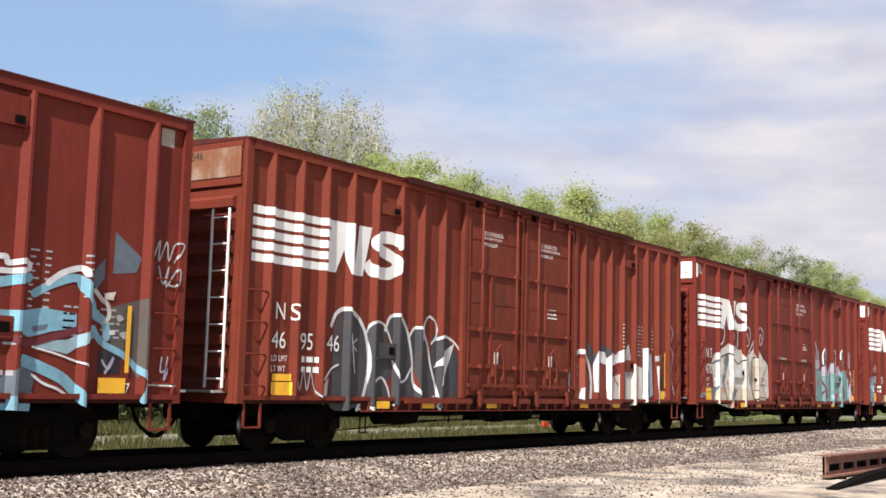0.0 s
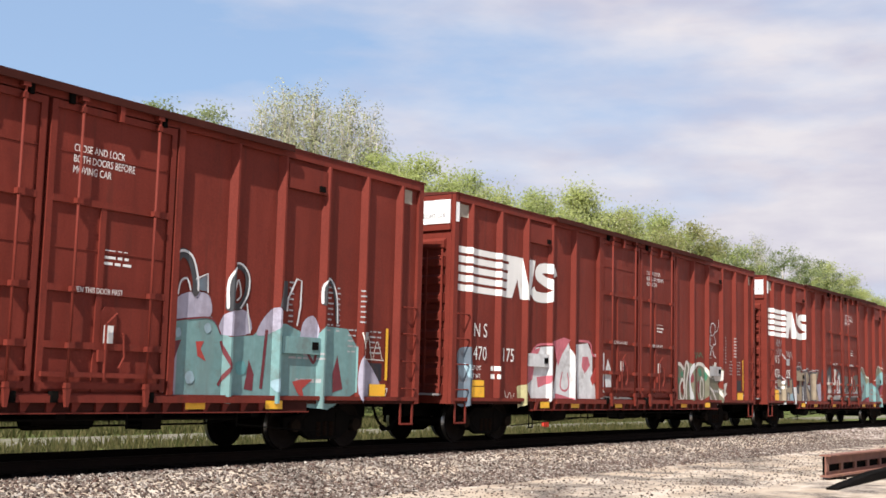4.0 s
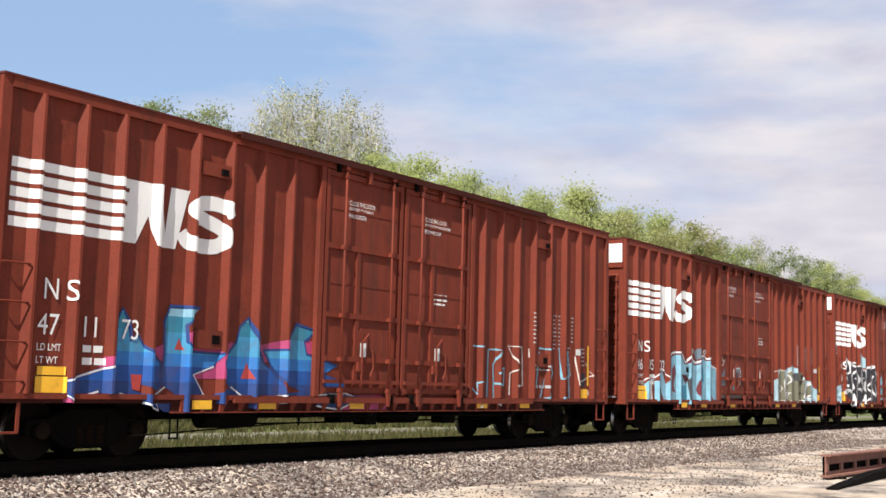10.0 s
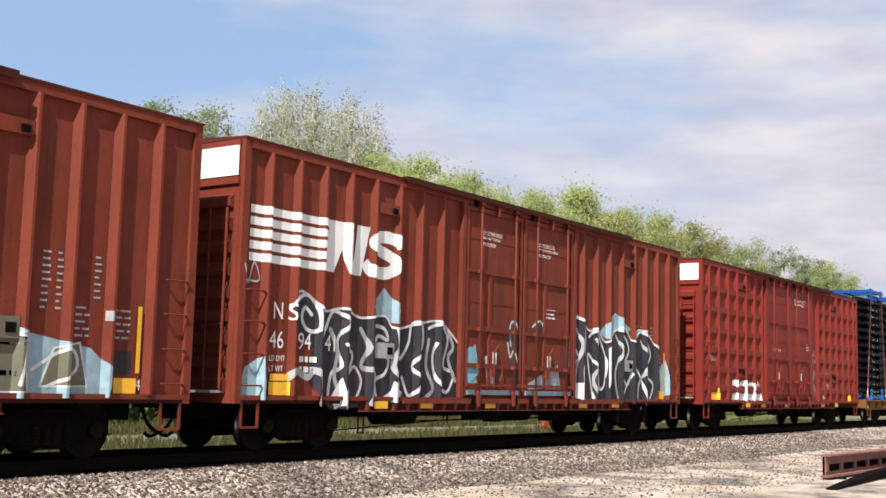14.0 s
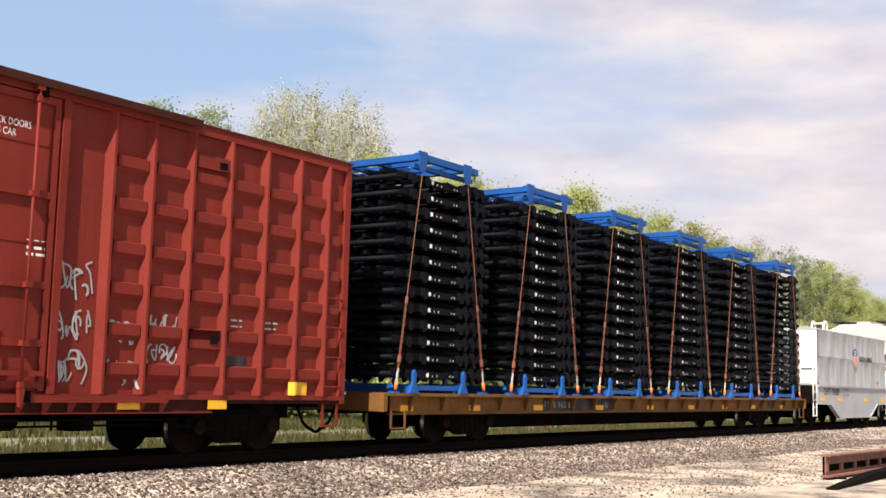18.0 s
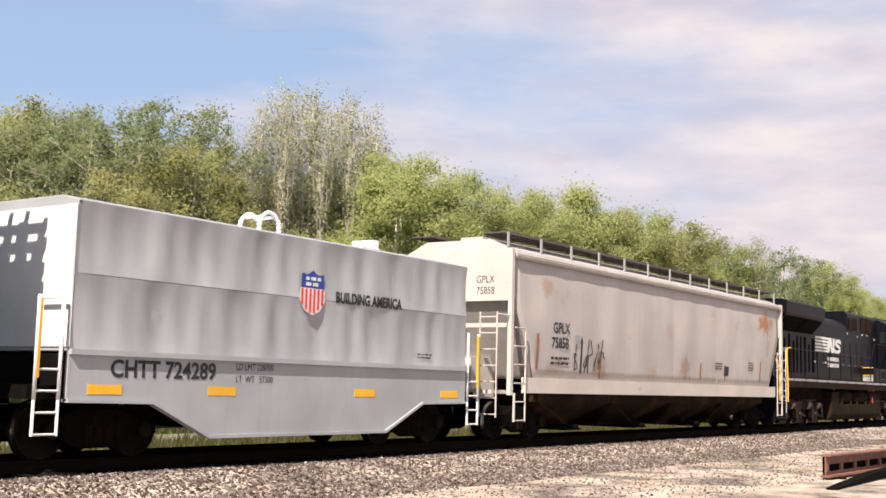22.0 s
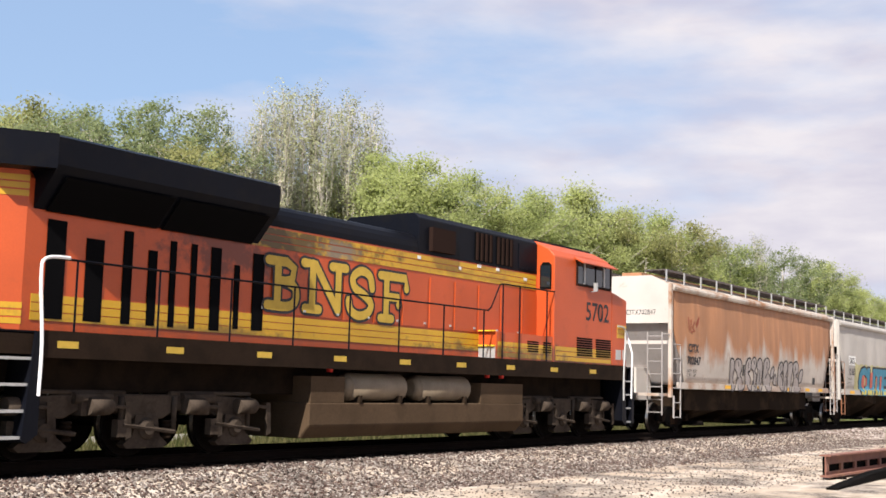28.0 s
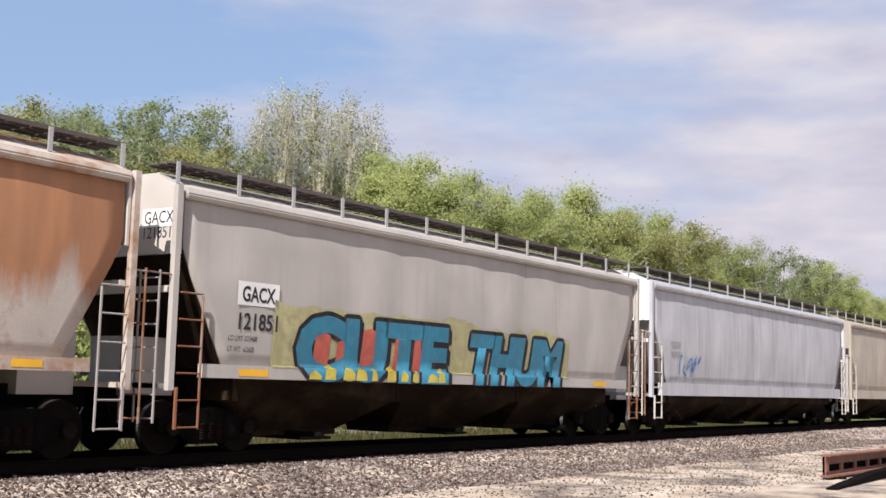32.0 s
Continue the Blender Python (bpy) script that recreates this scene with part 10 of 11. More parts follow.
line(c, SM, "sp_white", 0.07, 0.0075, (4.35, 2.31), (4.49, 1.73), (4.81, 2.04), (4.91, 2.42), (5.26, 2.44), (5.28, 1.99), (4.95, 1.60), (5.20, 1.30), (4.87, 1.00), (4.62, 1.37))
line(c, SM, "sp_white", 0.07, 0.008, (5.50, 2.38), (5.92, 2.48), (6.19, 2.18), (6.03, 1.63), (6.42, 1.48), (6.19, 1.09), (5.80, 1.31), (5.65, 1.77), (5.76, 2.08))
line(c, SM, "sp_grey", 0.12, 0.0085, (1.23, 1.23), (1.47, 1.43), (1.83, 1.31), (2.00, 1.44), (2.20, 1.25), (2.13, 0.85))
line(c, SM, "sp_grey", 0.1, 0.009, (2.41, 2.20), (2.63, 1.80), (2.57, 1.32), (2.89, 0.78))
line(c, SM, "sp_grey", 0.1, 0.0095, (3.29, 2.25), (3.52, 1.91), (3.33, 1.55), (3.75, 1.42), (3.58, 0.85))
line(c, SM, "sp_grey", 0.09, 0.01, (4.47, 2.10), (4.28, 1.58), (4.52, 1.22), (4.32, 0.92))
line(c, SM, "sp_grey", 0.09, 0.0105, (5.51, 2.15), (5.42, 1.61), (5.69, 1.16), (5.34, 0.93))
line(c, SM, "sp_grey", 0.09, 0.011, (6.12, 2.42), (6.39, 2.04), (6.21, 1.79), (6.49, 1.33))
line(c, SM, "sp_white", 0.04, 0.0115, (6.65, 2.05), (6.80, 1.65), (6.70, 1.09))
line(c, SM, "sp_white", 0.045, 0.012, (1.31, 2.52), (1.55, 2.83), (1.92, 2.70), (2.21, 2.52), (2.77, 2.60), (3.28, 2.46), (4.01, 2.54), (4.35, 2.31), (5.25, 2.48), (5.92, 2.52), (6.58, 2.12))
blob(c, SM, "sp_white", 0.0125, (2.49, 0.98), (2.76, 1.33), (2.88, 0.85), (2.60, 0.74))
blob(c, SM, "sp_white", 0.013, (4.30, 1.29), (4.64, 1.07), (4.54, 0.85), (4.21, 0.89))
line(c, SM, "sp_grey", 0.03, 0.0135, (0.09, 3.17), (0.23, 2.87), (0.36, 3.23), (0.50, 2.93), (0.14, 2.92))
blob(c, SM, "sp_sky", 0.014, (6.67, 1.73), (7.18, 2.15), (7.35, 1.51), (6.96, 1.26))
# swirls across the doors and the second black word
c = cars[7]
blob(c, SM, "sp_pale", 0.004, (6.79, 1.81), (6.92, 2.06), (7.07, 2.07), (7.29, 1.28), (6.83, 1.27))
blob(c, SM, "sp_pale", 0.0045, (9.45, 1.32), (10.84, 1.79), (10.98, 1.21), (9.46, 1.19))
blob(c, SM, "sp_char", 0.005, (8.45, 2.55), (8.80, 2.77), (9.18, 2.53), (9.15, 1.65), (8.90, 1.18), (8.58, 1.96), round_=True)
blob(c, SM, "sp_char", 0.0055, (9.56, 2.63), (9.94, 2.84), (10.21, 2.61), (10.17, 2.45), (9.67, 2.43), round_=True)
line(c, SM, "sp_white", 0.05, 0.006, (8.65, 2.16), (8.62, 2.63), (8.90, 2.65), (9.08, 1.99), (8.98, 1.38))
line(c, SM, "sp_white", 0.05, 0.0065, (8.52, 2.22), (8.63, 1.90), (8.80, 2.04), (9.05, 1.65))
line(c, SM, "sp_white", 0.05, 0.007, (9.61, 2.64), (9.95, 2.79), (10.16, 2.61))
blob(c, SM, "sp_white", 0.0075, (7.56, 1.88), (7.89, 1.93), (7.83, 1.61), (8.02, 1.29), (7.69, 1.29))
line(c, SM, "sp_char", 0.06, 0.008, (7.81, 1.86), (8.14, 1.94), (8.09, 1.49), (7.94, 1.23))
blob(c, SM, "sp_pale", 0.0085, (13.02, 2.66), (13.99, 3.26), (14.93, 2.87), (14.23, 2.49), (13.55, 2.53))
blob(c, SM, "sp_black", 0.009, (11.35, 1.58), (11.45, 2.70), (11.78, 3.03), (12.14, 2.91), (12.52, 2.70), (12.89, 2.77), (13.42, 2.45), (13.81, 2.71), (14.49, 2.89), (15.02, 2.54), (15.38, 2.86), (16.00, 2.77), (16.66, 2.28), (16.68, 1.75), (16.47, 1.03), (15.46, 0.86), (12.99, 0.89), (11.67, 0.89))
line(c, SM, "sp_white", 0.07, 0.0095, (11.57, 2.64), (11.84, 3.00), (12.27, 2.76), (12.30, 2.15), (12.09, 1.68), (12.19, 0.93))
line(c, SM, "sp_white", 0.06, 0.01, (11.49, 2.03), (11.70, 2.27), (11.95, 1.98), (11.62, 1.82), (11.40, 1.59), (11.75, 1.45), (11.54, 1.07))
line(c, SM, "sp_white", 0.07, 0.0105, (12.52, 2.55), (12.89, 2.73), (13.16, 2.43), (13.45, 1.97), (13.35, 1.33), (13.09, 1.25), (13.01, 1.63), (12.81, 1.86), (12.43, 2.08), (12.73, 1.01))
line(c, SM, "sp_white", 0.07, 0.011, (13.71, 1.90), (13.75, 2.55), (14.08, 2.81), (14.50, 2.68), (14.81, 2.28), (14.41, 1.76), (14.71, 1.35), (14.98, 1.69), (14.44, 1.02))
line(c, SM, "sp_white", 0.07, 0.0115, (15.24, 2.64), (15.53, 2.83), (15.85, 2.68), (16.18, 2.17), (15.73, 1.72), (16.37, 1.38), (15.92, 0.86), (15.59, 1.54), (15.12, 1.95), (15.25, 2.30))
line(c, SM, "sp_grey", 0.08, 0.012, (11.67, 2.87), (12.05, 2.36), (11.85, 1.68), (11.78, 1.00))
line(c, SM, "sp_grey", 0.08, 0.0125, (12.78, 2.49), (12.99, 2.03), (12.71, 1.47), (12.98, 0.93))
line(c, SM, "sp_grey", 0.08, 0.013, (14.02, 2.65), (14.31, 2.25), (14.00, 1.66), (14.16, 1.02))
line(c, SM, "sp_grey", 0.08, 0.0135, (15.54, 2.57), (15.95, 1.98), (15.44, 1.37), (15.39, 0.94))
blob(c, SM, "sp_white", 0.014, (11.76, 1.37), (12.11, 1.38), (12.15, 0.93), (11.84, 0.93))
blob(c, SM, "sp_white", 0.0145, (13.50, 2.29), (13.69, 2.46), (13.66, 1.65), (13.51, 1.25))
line(c, SM, "sp_white", 0.045, 0.015, (11.38, 1.59), (11.45, 2.70), (11.78, 3.03), (12.14, 2.91), (12.52, 2.70), (12.89, 2.77), (13.42, 2.45), (13.81, 2.71), (14.49, 2.89), (15.02, 2.54), (15.38, 2.86), (16.00, 2.77), (16.66, 2.28), (16.68, 1.75))
blob(c, SM, "sp_pale", 0.0155, (16.76, 1.84), (17.17, 2.12), (17.37, 1.13), (16.87, 1.04))
# pale blue arrows and swooshes
c = cars[0]
blob(c, S, "sp_steel", 0.004, (16.74, 3.38), (17.26, 3.04), (17.17, 2.81), (16.73, 2.75))
blob(c, S, "sp_steel", 0.0045, (16.36, 2.73), (16.58, 2.97), (16.58, 2.67), (16.43, 2.48))
blob(c, S, "sp_smoke", 0.005, (16.66, 2.24), (17.36, 2.43), (17.49, 1.41), (17.28, 1.23), (16.98, 1.57), (16.70, 1.78))
blob(c, S, "sp_steel", 0.0055, (14.95, 1.19), (15.34, 1.43), (15.49, 1.20), (15.43, 0.88), (14.97, 0.88))
blob(c, S, "sp_sky", 0.006, (14.88, 2.10), (15.24, 2.11), (15.56, 2.17), (16.13, 2.12), (16.14, 1.92), (15.73, 1.85), (15.36, 1.75), (15.17, 1.82), (14.90, 1.81))
blob(c, S, "sp_pale", 0.0065, (15.41, 1.72), (15.98, 1.74), (16.42, 1.93), (16.48, 1.81), (16.00, 1.54), (15.41, 1.64))
blob(c, S, "sp_steel", 0.007, (15.39, 1.90), (15.67, 1.95), (15.63, 1.87), (15.42, 1.82))
blob(c, S, "sp_sky", 0.0075, (14.97, 0.92), (15.46, 1.00), (15.44, 0.74), (14.98, 0.76))
line(c, S, "sp_white", 0.08, 0.008, (14.82, 2.82), (14.93, 2.82), (14.96, 2.74), (15.23, 2.79), (15.29, 2.69), (15.06, 2.64), (14.84, 2.63))
line(c, S, "sp_sky", 0.14, 0.0085, (14.85, 2.47), (15.07, 2.52), (15.29, 2.57))
line(c, S, "sp_sky", 0.12, 0.009, (15.40, 2.36), (15.73, 2.53), (16.12, 2.63), (16.33, 2.43))
line(c, S, "sp_white", 0.09, 0.0095, (15.61, 2.52), (15.84, 2.68), (16.15, 2.78), (16.24, 2.70))
line(c, S, "sp_maroon", 0.1, 0.01, (14.90, 1.77), (15.32, 1.67), (15.74, 1.77), (16.17, 1.90))
line(c, S, "sp_sky", 0.17, 0.0105, (15.29, 1.43), (15.63, 1.32), (15.98, 1.17), (16.30, 0.88))
line(c, S, "sp_sky", 0.1, 0.011, (16.42, 1.93), (16.59, 1.73), (16.98, 1.57), (17.27, 1.36), (17.45, 1.19), (17.36, 0.89))
line(c, S, "sp_sky", 0.14, 0.0115, (16.17, 2.55), (16.34, 2.35), (16.43, 2.14), (16.62, 2.03), (16.67, 1.82))
line(c, S, "sp_chalk", 0.07, 0.012, (16.43, 2.48), (16.55, 2.36), (16.66, 2.29), (16.70, 2.12), (16.62, 2.03))
blob(c, S, "sp_chalk", 0.0125, (16.59, 2.45), (16.80, 2.49), (16.76, 2.36), (16.60, 2.37))
blob(c, S, "sp_grey", 0.013, (16.90, 1.87), (17.01, 1.91), (17.11, 1.86), (17.02, 1.79), round_=True)
blob(c, S, "sp_grey", 0.0135, (16.83, 2.13), (16.91, 2.15), (16.97, 2.09), (16.88, 2.05), round_=True)
blob(c, S, "sp_white", 0.014, (16.71, 1.90), (16.80, 1.92), (16.82, 1.86), (16.73, 1.85), round_=True)
line(c, S, "sp_white", 0.04, 0.0145, (15.44, 1.24), (15.64, 1.12), (15.89, 1.04), (16.15, 0.88))
line(c, S, "sp_white", 0.03, 0.015, (15.42, 1.62), (15.85, 1.53), (16.36, 1.38))
line(c, S, "sp_lilac", 0.04, 0.0155, (16.61, 1.47), (16.73, 1.35), (16.82, 1.52), (16.68, 1.29))
line(c, S, "sp_grey", 0.03, 0.016, (17.49, 3.11), (17.59, 3.35), (17.58, 3.03), (17.73, 3.34), (17.78, 3.05), (17.89, 3.31), (18.04, 3.31), (17.90, 3.04))
line(c, S, "sp_grey", 0.03, 0.0165, (17.59, 2.94), (17.69, 2.68), (17.79, 2.96), (17.75, 2.64), (17.97, 2.93), (17.96, 2.68), (17.78, 2.68))
line(c, S, "sp_lilac", 0.03, 0.017, (17.74, 1.55), (17.73, 1.33), (17.87, 1.38), (17.80, 1.20), (17.86, 1.56))
line(c, S, "sp_white", 0.03, 0.0175, (17.48, 1.13), (17.98, 1.12), round_=False)
for k in (0, 2, 3, 4):
    write(cars[k], S, "B217", 0.16, 16.75, 0.99, lift=0.012)
    for q, w in ((0.22, 0.34), (17.52, 0.26)):
        panel(cars[k], S, q, q + w, 4.84, 5.12, "patina", 0.004, "paint_patch")
    panel(cars[k], S, 0.0, 0.13, 4.70, 5.12, "whiteend", 0.018, "painted_corner")
for k in (1, 5, 6, 7):
    write(cars[k], SM, "B224", 0.16, 16.75, 1.05, lift=0.012)
for k in (3, 4):
    panel(cars[k], S, 0.03, 0.12, 1.1, 2.25, "yellow", 0.004, "yellow_strip")


def repaint(car, name, mat, lo, hi, x0, x1):
    """Spray paint has caught the parts of that name that lie between these heights and lengths of the car."""
    for o in car.children_recursive:
        if o.name.split(".")[0] == name:
            mid = sum((Vector(c) for c in o.bound_box), Vector()) / 8
            if lo < mid.z < hi and x0 < mid.x < x1:
                o.material_slots[0].link = "OBJECT"
                o.material_slots[0].material = M[mat]


repaint(cars[4], "door_ledge", "sp_chalk", 0.9, 2.2, 6.0, 9.0)
repaint(cars[4], "door_ledge", "sp_smoke", 0.9, 2.2, 9.0, 12.0)
repaint(cars[4], "placard_board", "sp_chalk", 0.9, 2.4, 6.0, 9.0)
repaint(cars[7], "door_ledge", "sp_pale", 0.9, 1.4, 6.0, 12.0)
repaint(cars[6], "door_ledge", "sp_smoke", 0.9, 1.4, 6.0, 9.0)
for k, mat, a, b in ((2, "sp_white", 2, 5), (2, "sp_mint", 13, 16), (3, "sp_white", 2, 5), (3, "sp_grey", 13, 16), (4, "sp_tan", 2, 5), (4, "sp_mint", 13, 16), (6, "sp_sky", 3, 5), (6, "sp_olive", 13, 16), (7, "sp_grey", 2, 16), (1, "sp_char", 3, 5)):
    repaint(cars[k], "tack_pocket", mat, 1.0, 2.4, a, b)
repaint(cars[1], "end_ladder", "whiteend", 0.5, 4.0, -1.0, 1.0)
# chalky tags on the bright red car
c, S8 = cars[8], SURF["steps"]
for k, (xa, xb, za, zb) in enumerate(((10.75, 11.35, 2.3, 2.9), (10.75, 11.35, 1.75, 2.2), (10.75, 11.4, 1.05, 1.6), (11.7, 12.2, 1.7, 2.1), (11.7, 12.25, 1.05, 1.5), (12.5, 13.0, 1.9, 2.2), (12.5, 13.0, 1.4, 1.75))):
    scribble(c, S8, xa, xb, za, zb, "sp_grey", 66 + k, 0.03, 3), curls(c, S8, xa, xb, za, zb, "sp_grey", 166 + k, 3, 0.035, 0.012, 0.22)
drips(c, S8, 2.6, 5.2, 0.95, 1.7, "sp_white", 69, 8), piece(c, S8, "DCCM", 2.6, 5.2, 0.95, 1.7, [("sp_white", 0.0, 0.008)], 0.3, 70)
write(c, S8, "N S", 0.22, 0.8, 2.2)
write(c, S8, "55", 0.2, 0.8, 1.8), write(c, S8, "94", 0.2, 1.55, 1.8)

# coil car: shield, slogan, weights
CS = -1.638


def coil_paint():
    x, z = 4.77, 2.43
    top = bmesh.new()
    flat_poly(top, [(x, z + 0.46), (x + 0.62, z + 0.46), (x + 0.60, z + 0.72), (x + 0.44, z + 0.70), (x + 0.31, z + 0.78), (x + 0.18, z + 0.70), (x + 0.02, z + 0.72)])
    lay("shield_top", top, M["royal"], coil, CS, 0.003)
    bm = bmesh.new()
    flat_poly(bm, [(x - 0.02, z + 0.46), (x - 0.04, z + 0.26), (x + 0.10, z + 0.06), (x + 0.31, z - 0.02), (x + 0.52, z + 0.06), (x + 0.66, z + 0.26), (x + 0.64, z + 0.46)])
    lay("shield_field", bm, M["sp_white"], coil, CS, 0.003)
    for k in range(6):
        bm = bmesh.new()
        q = x + 0.01 + 0.107 * k
        lo = z + (0.16, 0.08, 0.02, 0.02, 0.08, 0.16)[k]
        flat_rect(bm, q, q + 0.055, lo, z + 0.45)
        lay("shield_stripe", bm, M["redpaint"], coil, CS, 0.006)
    bars(coil, CS, x + 0.12, z + 0.60, 0.4, 2, 0.06, 0.04, "sp_white", 3, 0.006)
    write(coil, CS, "BUILDING AMERICA", 0.19, x + 0.95, z + 0.26, "ink", 0.82, bold=0.012)
    write(coil, -1.601, "LD LMT 228700", 0.11, 3.3, 1.40, "ink", 0.85), write(coil, -1.601, "LT  WT   57300", 0.11, 3.3, 1.20, "ink", 0.85)
    write(coil, -1.601, "CHTT 724289", 0.25, 0.74, 1.24, "ink", 1.0, bold=0.01)
    bars(coil, CS, 8.3, 1.82, 0.5, 2, 0.03, 0.03, "ink", 4)


coil_paint()
panel(flat, -1.42, 6.27, 9.9, 0.68, 0.99, "sp_soot", 0.003, "mark_panel")
write(flat, -1.42, "F T T X   9 6 3   8 7 3", 0.15, 6.34, 0.75, "sp_grey", 0.8, 0.007), write(flat, -1.42, "R1", 0.15, 9.5, 0.75, "sp_grey", 0.9, 0.007)
bars(flat, -1.42, 18.28, 0.78, 0.56, 1, 0.12, 0.02, "sp_redrust", 90, 0.005), panel(flat, -1.42, 21.9, 22.3, 0.72, 0.95, "sp_soot", 0.004, "data_plate")
bars(flat, -1.42, 15.6, 0.76, 0.3, 1, 0.06, 0.02, "sp_soot", 91, 0.005), bars(flat, -1.42, 20.9, 0.84, 0.3, 2, 0.04, 0.02, "sp_soot", 92, 0.005)

# hoppers
H1, H2, H3, H4 = (("hopper", e) for e in (4.38, 4.35, 4.27, 4.3))
write(hop1, H1, "GPLX", 0.25, 2.05, 2.56, "ink", 0.95, bold=0.008), write(hop1, H1, "75858", 0.25, 2.0, 2.2, "ink", 0.95, bold=0.008)
bars(hop1, H1, 2.0, 1.92, 0.9, 2, 0.06, 0.06, "ink", 5), bars(hop1, H1, 12.4, 2.1, 0.6, 3, 0.04, 0.04, "ink", 6), bars(hop1, H1, 15.3, 2.2, 0.5, 4, 0.04, 0.04, "ink", 7)
scribble(hop1, H1, 3.1, 4.9, 1.6, 2.5, "ink", 71, 0.035, 7)
for q, z0, z1 in ((1.30, 1.65, 2.5), (4.55, 1.5, 2.2), (11.2, 1.6, 2.1), (13.2, 1.6, 2.1), (16.4, 1.6, 2.3)):
    panel(hop1, H1, q, q + 0.09, z0, z1, "rust", 0.006, "rust_run")
panel(hop1, H1, 13.15, 13.55, 1.75, 2.05, "ink", 0.006, "data_plate"), panel(hop1, H1, 3.2, 3.55, 2.25, 2.55, "sp_grey", 0.005, "data_plate")
write(hop2, H2, "CITX", 0.23, 1.38, 2.41, "ink", 1.05, bold=0.012), write(hop2, H2, "702847", 0.23, 1.34, 2.04, "ink", 1.02, bold=0.012), write(hop2, H2, "LD LMT  223200\nLT  WT     600", 0.085, 1.35, 1.80, "ink", 0.9)
# outlined bubble letters on the rusted car
blob(hop2, H2, "sp_bubble", 0.0050, (4.86, 1.33), (4.82, 2.20), (4.95, 2.32), (5.14, 2.25), (5.19, 1.97), (5.09, 1.70), (5.20, 1.50), (5.12, 1.34), round_=True, edge=("sp_ink", 0.055))
blob(hop2, H2, "sp_bubble", 0.0056, (5.19, 2.02), (5.26, 2.26), (5.50, 2.33), (5.75, 2.29), (5.86, 2.11), (5.84, 1.95), (5.73, 1.81), (5.90, 1.68), (6.01, 1.50), (5.92, 1.34), (5.45, 1.32), (5.48, 1.77), (5.35, 1.92), round_=True, edge=("sp_ink", 0.055))
blob(hop2, H2, "sp_bubble", 0.0062, (6.38, 1.35), (6.23, 1.64), (6.17, 1.97), (6.25, 2.22), (6.44, 2.37), (6.65, 2.36), (6.70, 2.17), (6.64, 1.97), (6.44, 1.90), (6.70, 1.72), (6.71, 1.52), (6.66, 1.32), round_=True, edge=("sp_ink", 0.055))
blob(hop2, H2, "sp_bubble", 0.0068, (6.71, 2.06), (6.76, 2.28), (6.93, 2.42), (7.15, 2.37), (7.20, 2.14), (7.07, 1.96), (7.26, 1.86), (7.27, 1.69), (7.18, 1.45), (7.33, 1.33), (6.90, 1.32), (7.02, 1.68), (6.93, 1.95), round_=True, edge=("sp_ink", 0.055))
blob(hop2, H2, "sp_bubble", 0.0074, (7.28, 2.09), (7.30, 2.29), (7.52, 2.41), (7.75, 2.32), (7.81, 2.06), (7.77, 1.71), (7.63, 1.34), (7.41, 1.33), (7.31, 1.69), (7.40, 1.98), round_=True, edge=("sp_ink", 0.055))
blob(hop2, H2, "sp_bubble", 0.0080, (7.92, 2.13), (7.99, 2.34), (8.22, 2.44), (8.47, 2.37), (8.52, 2.16), (8.37, 1.97), (8.63, 1.80), (8.65, 1.59), (8.58, 1.32), (8.18, 1.32), (7.96, 1.54), (7.90, 1.83), round_=True, edge=("sp_ink", 0.055))
blob(hop2, H2, "sp_bubble", 0.0086, (8.63, 1.86), (8.70, 2.05), (8.90, 2.16), (9.01, 2.07), (8.92, 1.85), (8.76, 1.75), round_=True, edge=("sp_ink", 0.055))
blob(hop2, H2, "sp_bubble", 0.0092, (8.97, 1.75), (9.14, 1.89), (9.25, 1.80), (9.25, 1.51), (8.99, 1.56), round_=True, edge=("sp_ink", 0.055))
blob(hop2, H2, "sp_bubble", 0.0098, (9.52, 1.43), (9.40, 1.84), (9.47, 2.16), (9.69, 2.35), (9.90, 2.28), (9.89, 2.02), (9.71, 1.91), (9.96, 1.73), (9.97, 1.54), (9.89, 1.32), round_=True, edge=("sp_ink", 0.055))
blob(hop2, H2, "sp_bubble", 0.0104, (9.93, 2.12), (10.06, 2.35), (10.29, 2.40), (10.42, 2.28), (10.41, 2.08), (10.28, 1.87), (10.38, 1.81), (10.35, 1.48), (10.22, 1.32), (9.98, 1.34), (10.05, 1.73), round_=True, edge=("sp_ink", 0.055))
blob(hop2, H2, "sp_bubble", 0.0110, (10.46, 2.15), (10.54, 2.32), (10.84, 2.38), (11.00, 2.24), (10.92, 1.90), (10.80, 1.36), (10.55, 1.32), (10.48, 1.82), round_=True, edge=("sp_ink", 0.055))
blob(hop2, H2, "sp_bubble", 0.0116, (11.00, 2.18), (11.14, 2.37), (11.45, 2.41), (11.64, 2.25), (11.58, 2.00), (11.38, 1.92), (11.67, 1.76), (11.77, 1.52), (11.73, 1.32), (11.05, 1.32), (11.18, 1.78), round_=True, edge=("sp_ink", 0.055))
blob(hop2, H2, "sp_bubble", 0.0122, (11.70, 1.83), (11.85, 2.07), (12.12, 2.13), (12.18, 1.96), (11.98, 1.67), (11.76, 1.65), round_=True, edge=("sp_ink", 0.055))
line(hop2, H2, "sp_ink", 0.045, 0.016, (5.50, 2.25), (5.53, 2.08), round_=False)
line(hop2, H2, "sp_ink", 0.045, 0.016, (6.45, 2.26), (6.43, 2.04), round_=False)
line(hop2, H2, "sp_ink", 0.045, 0.016, (6.93, 2.33), (7.02, 2.19), round_=False)
line(hop2, H2, "sp_ink", 0.045, 0.016, (7.55, 1.99), (7.54, 1.52), round_=False)
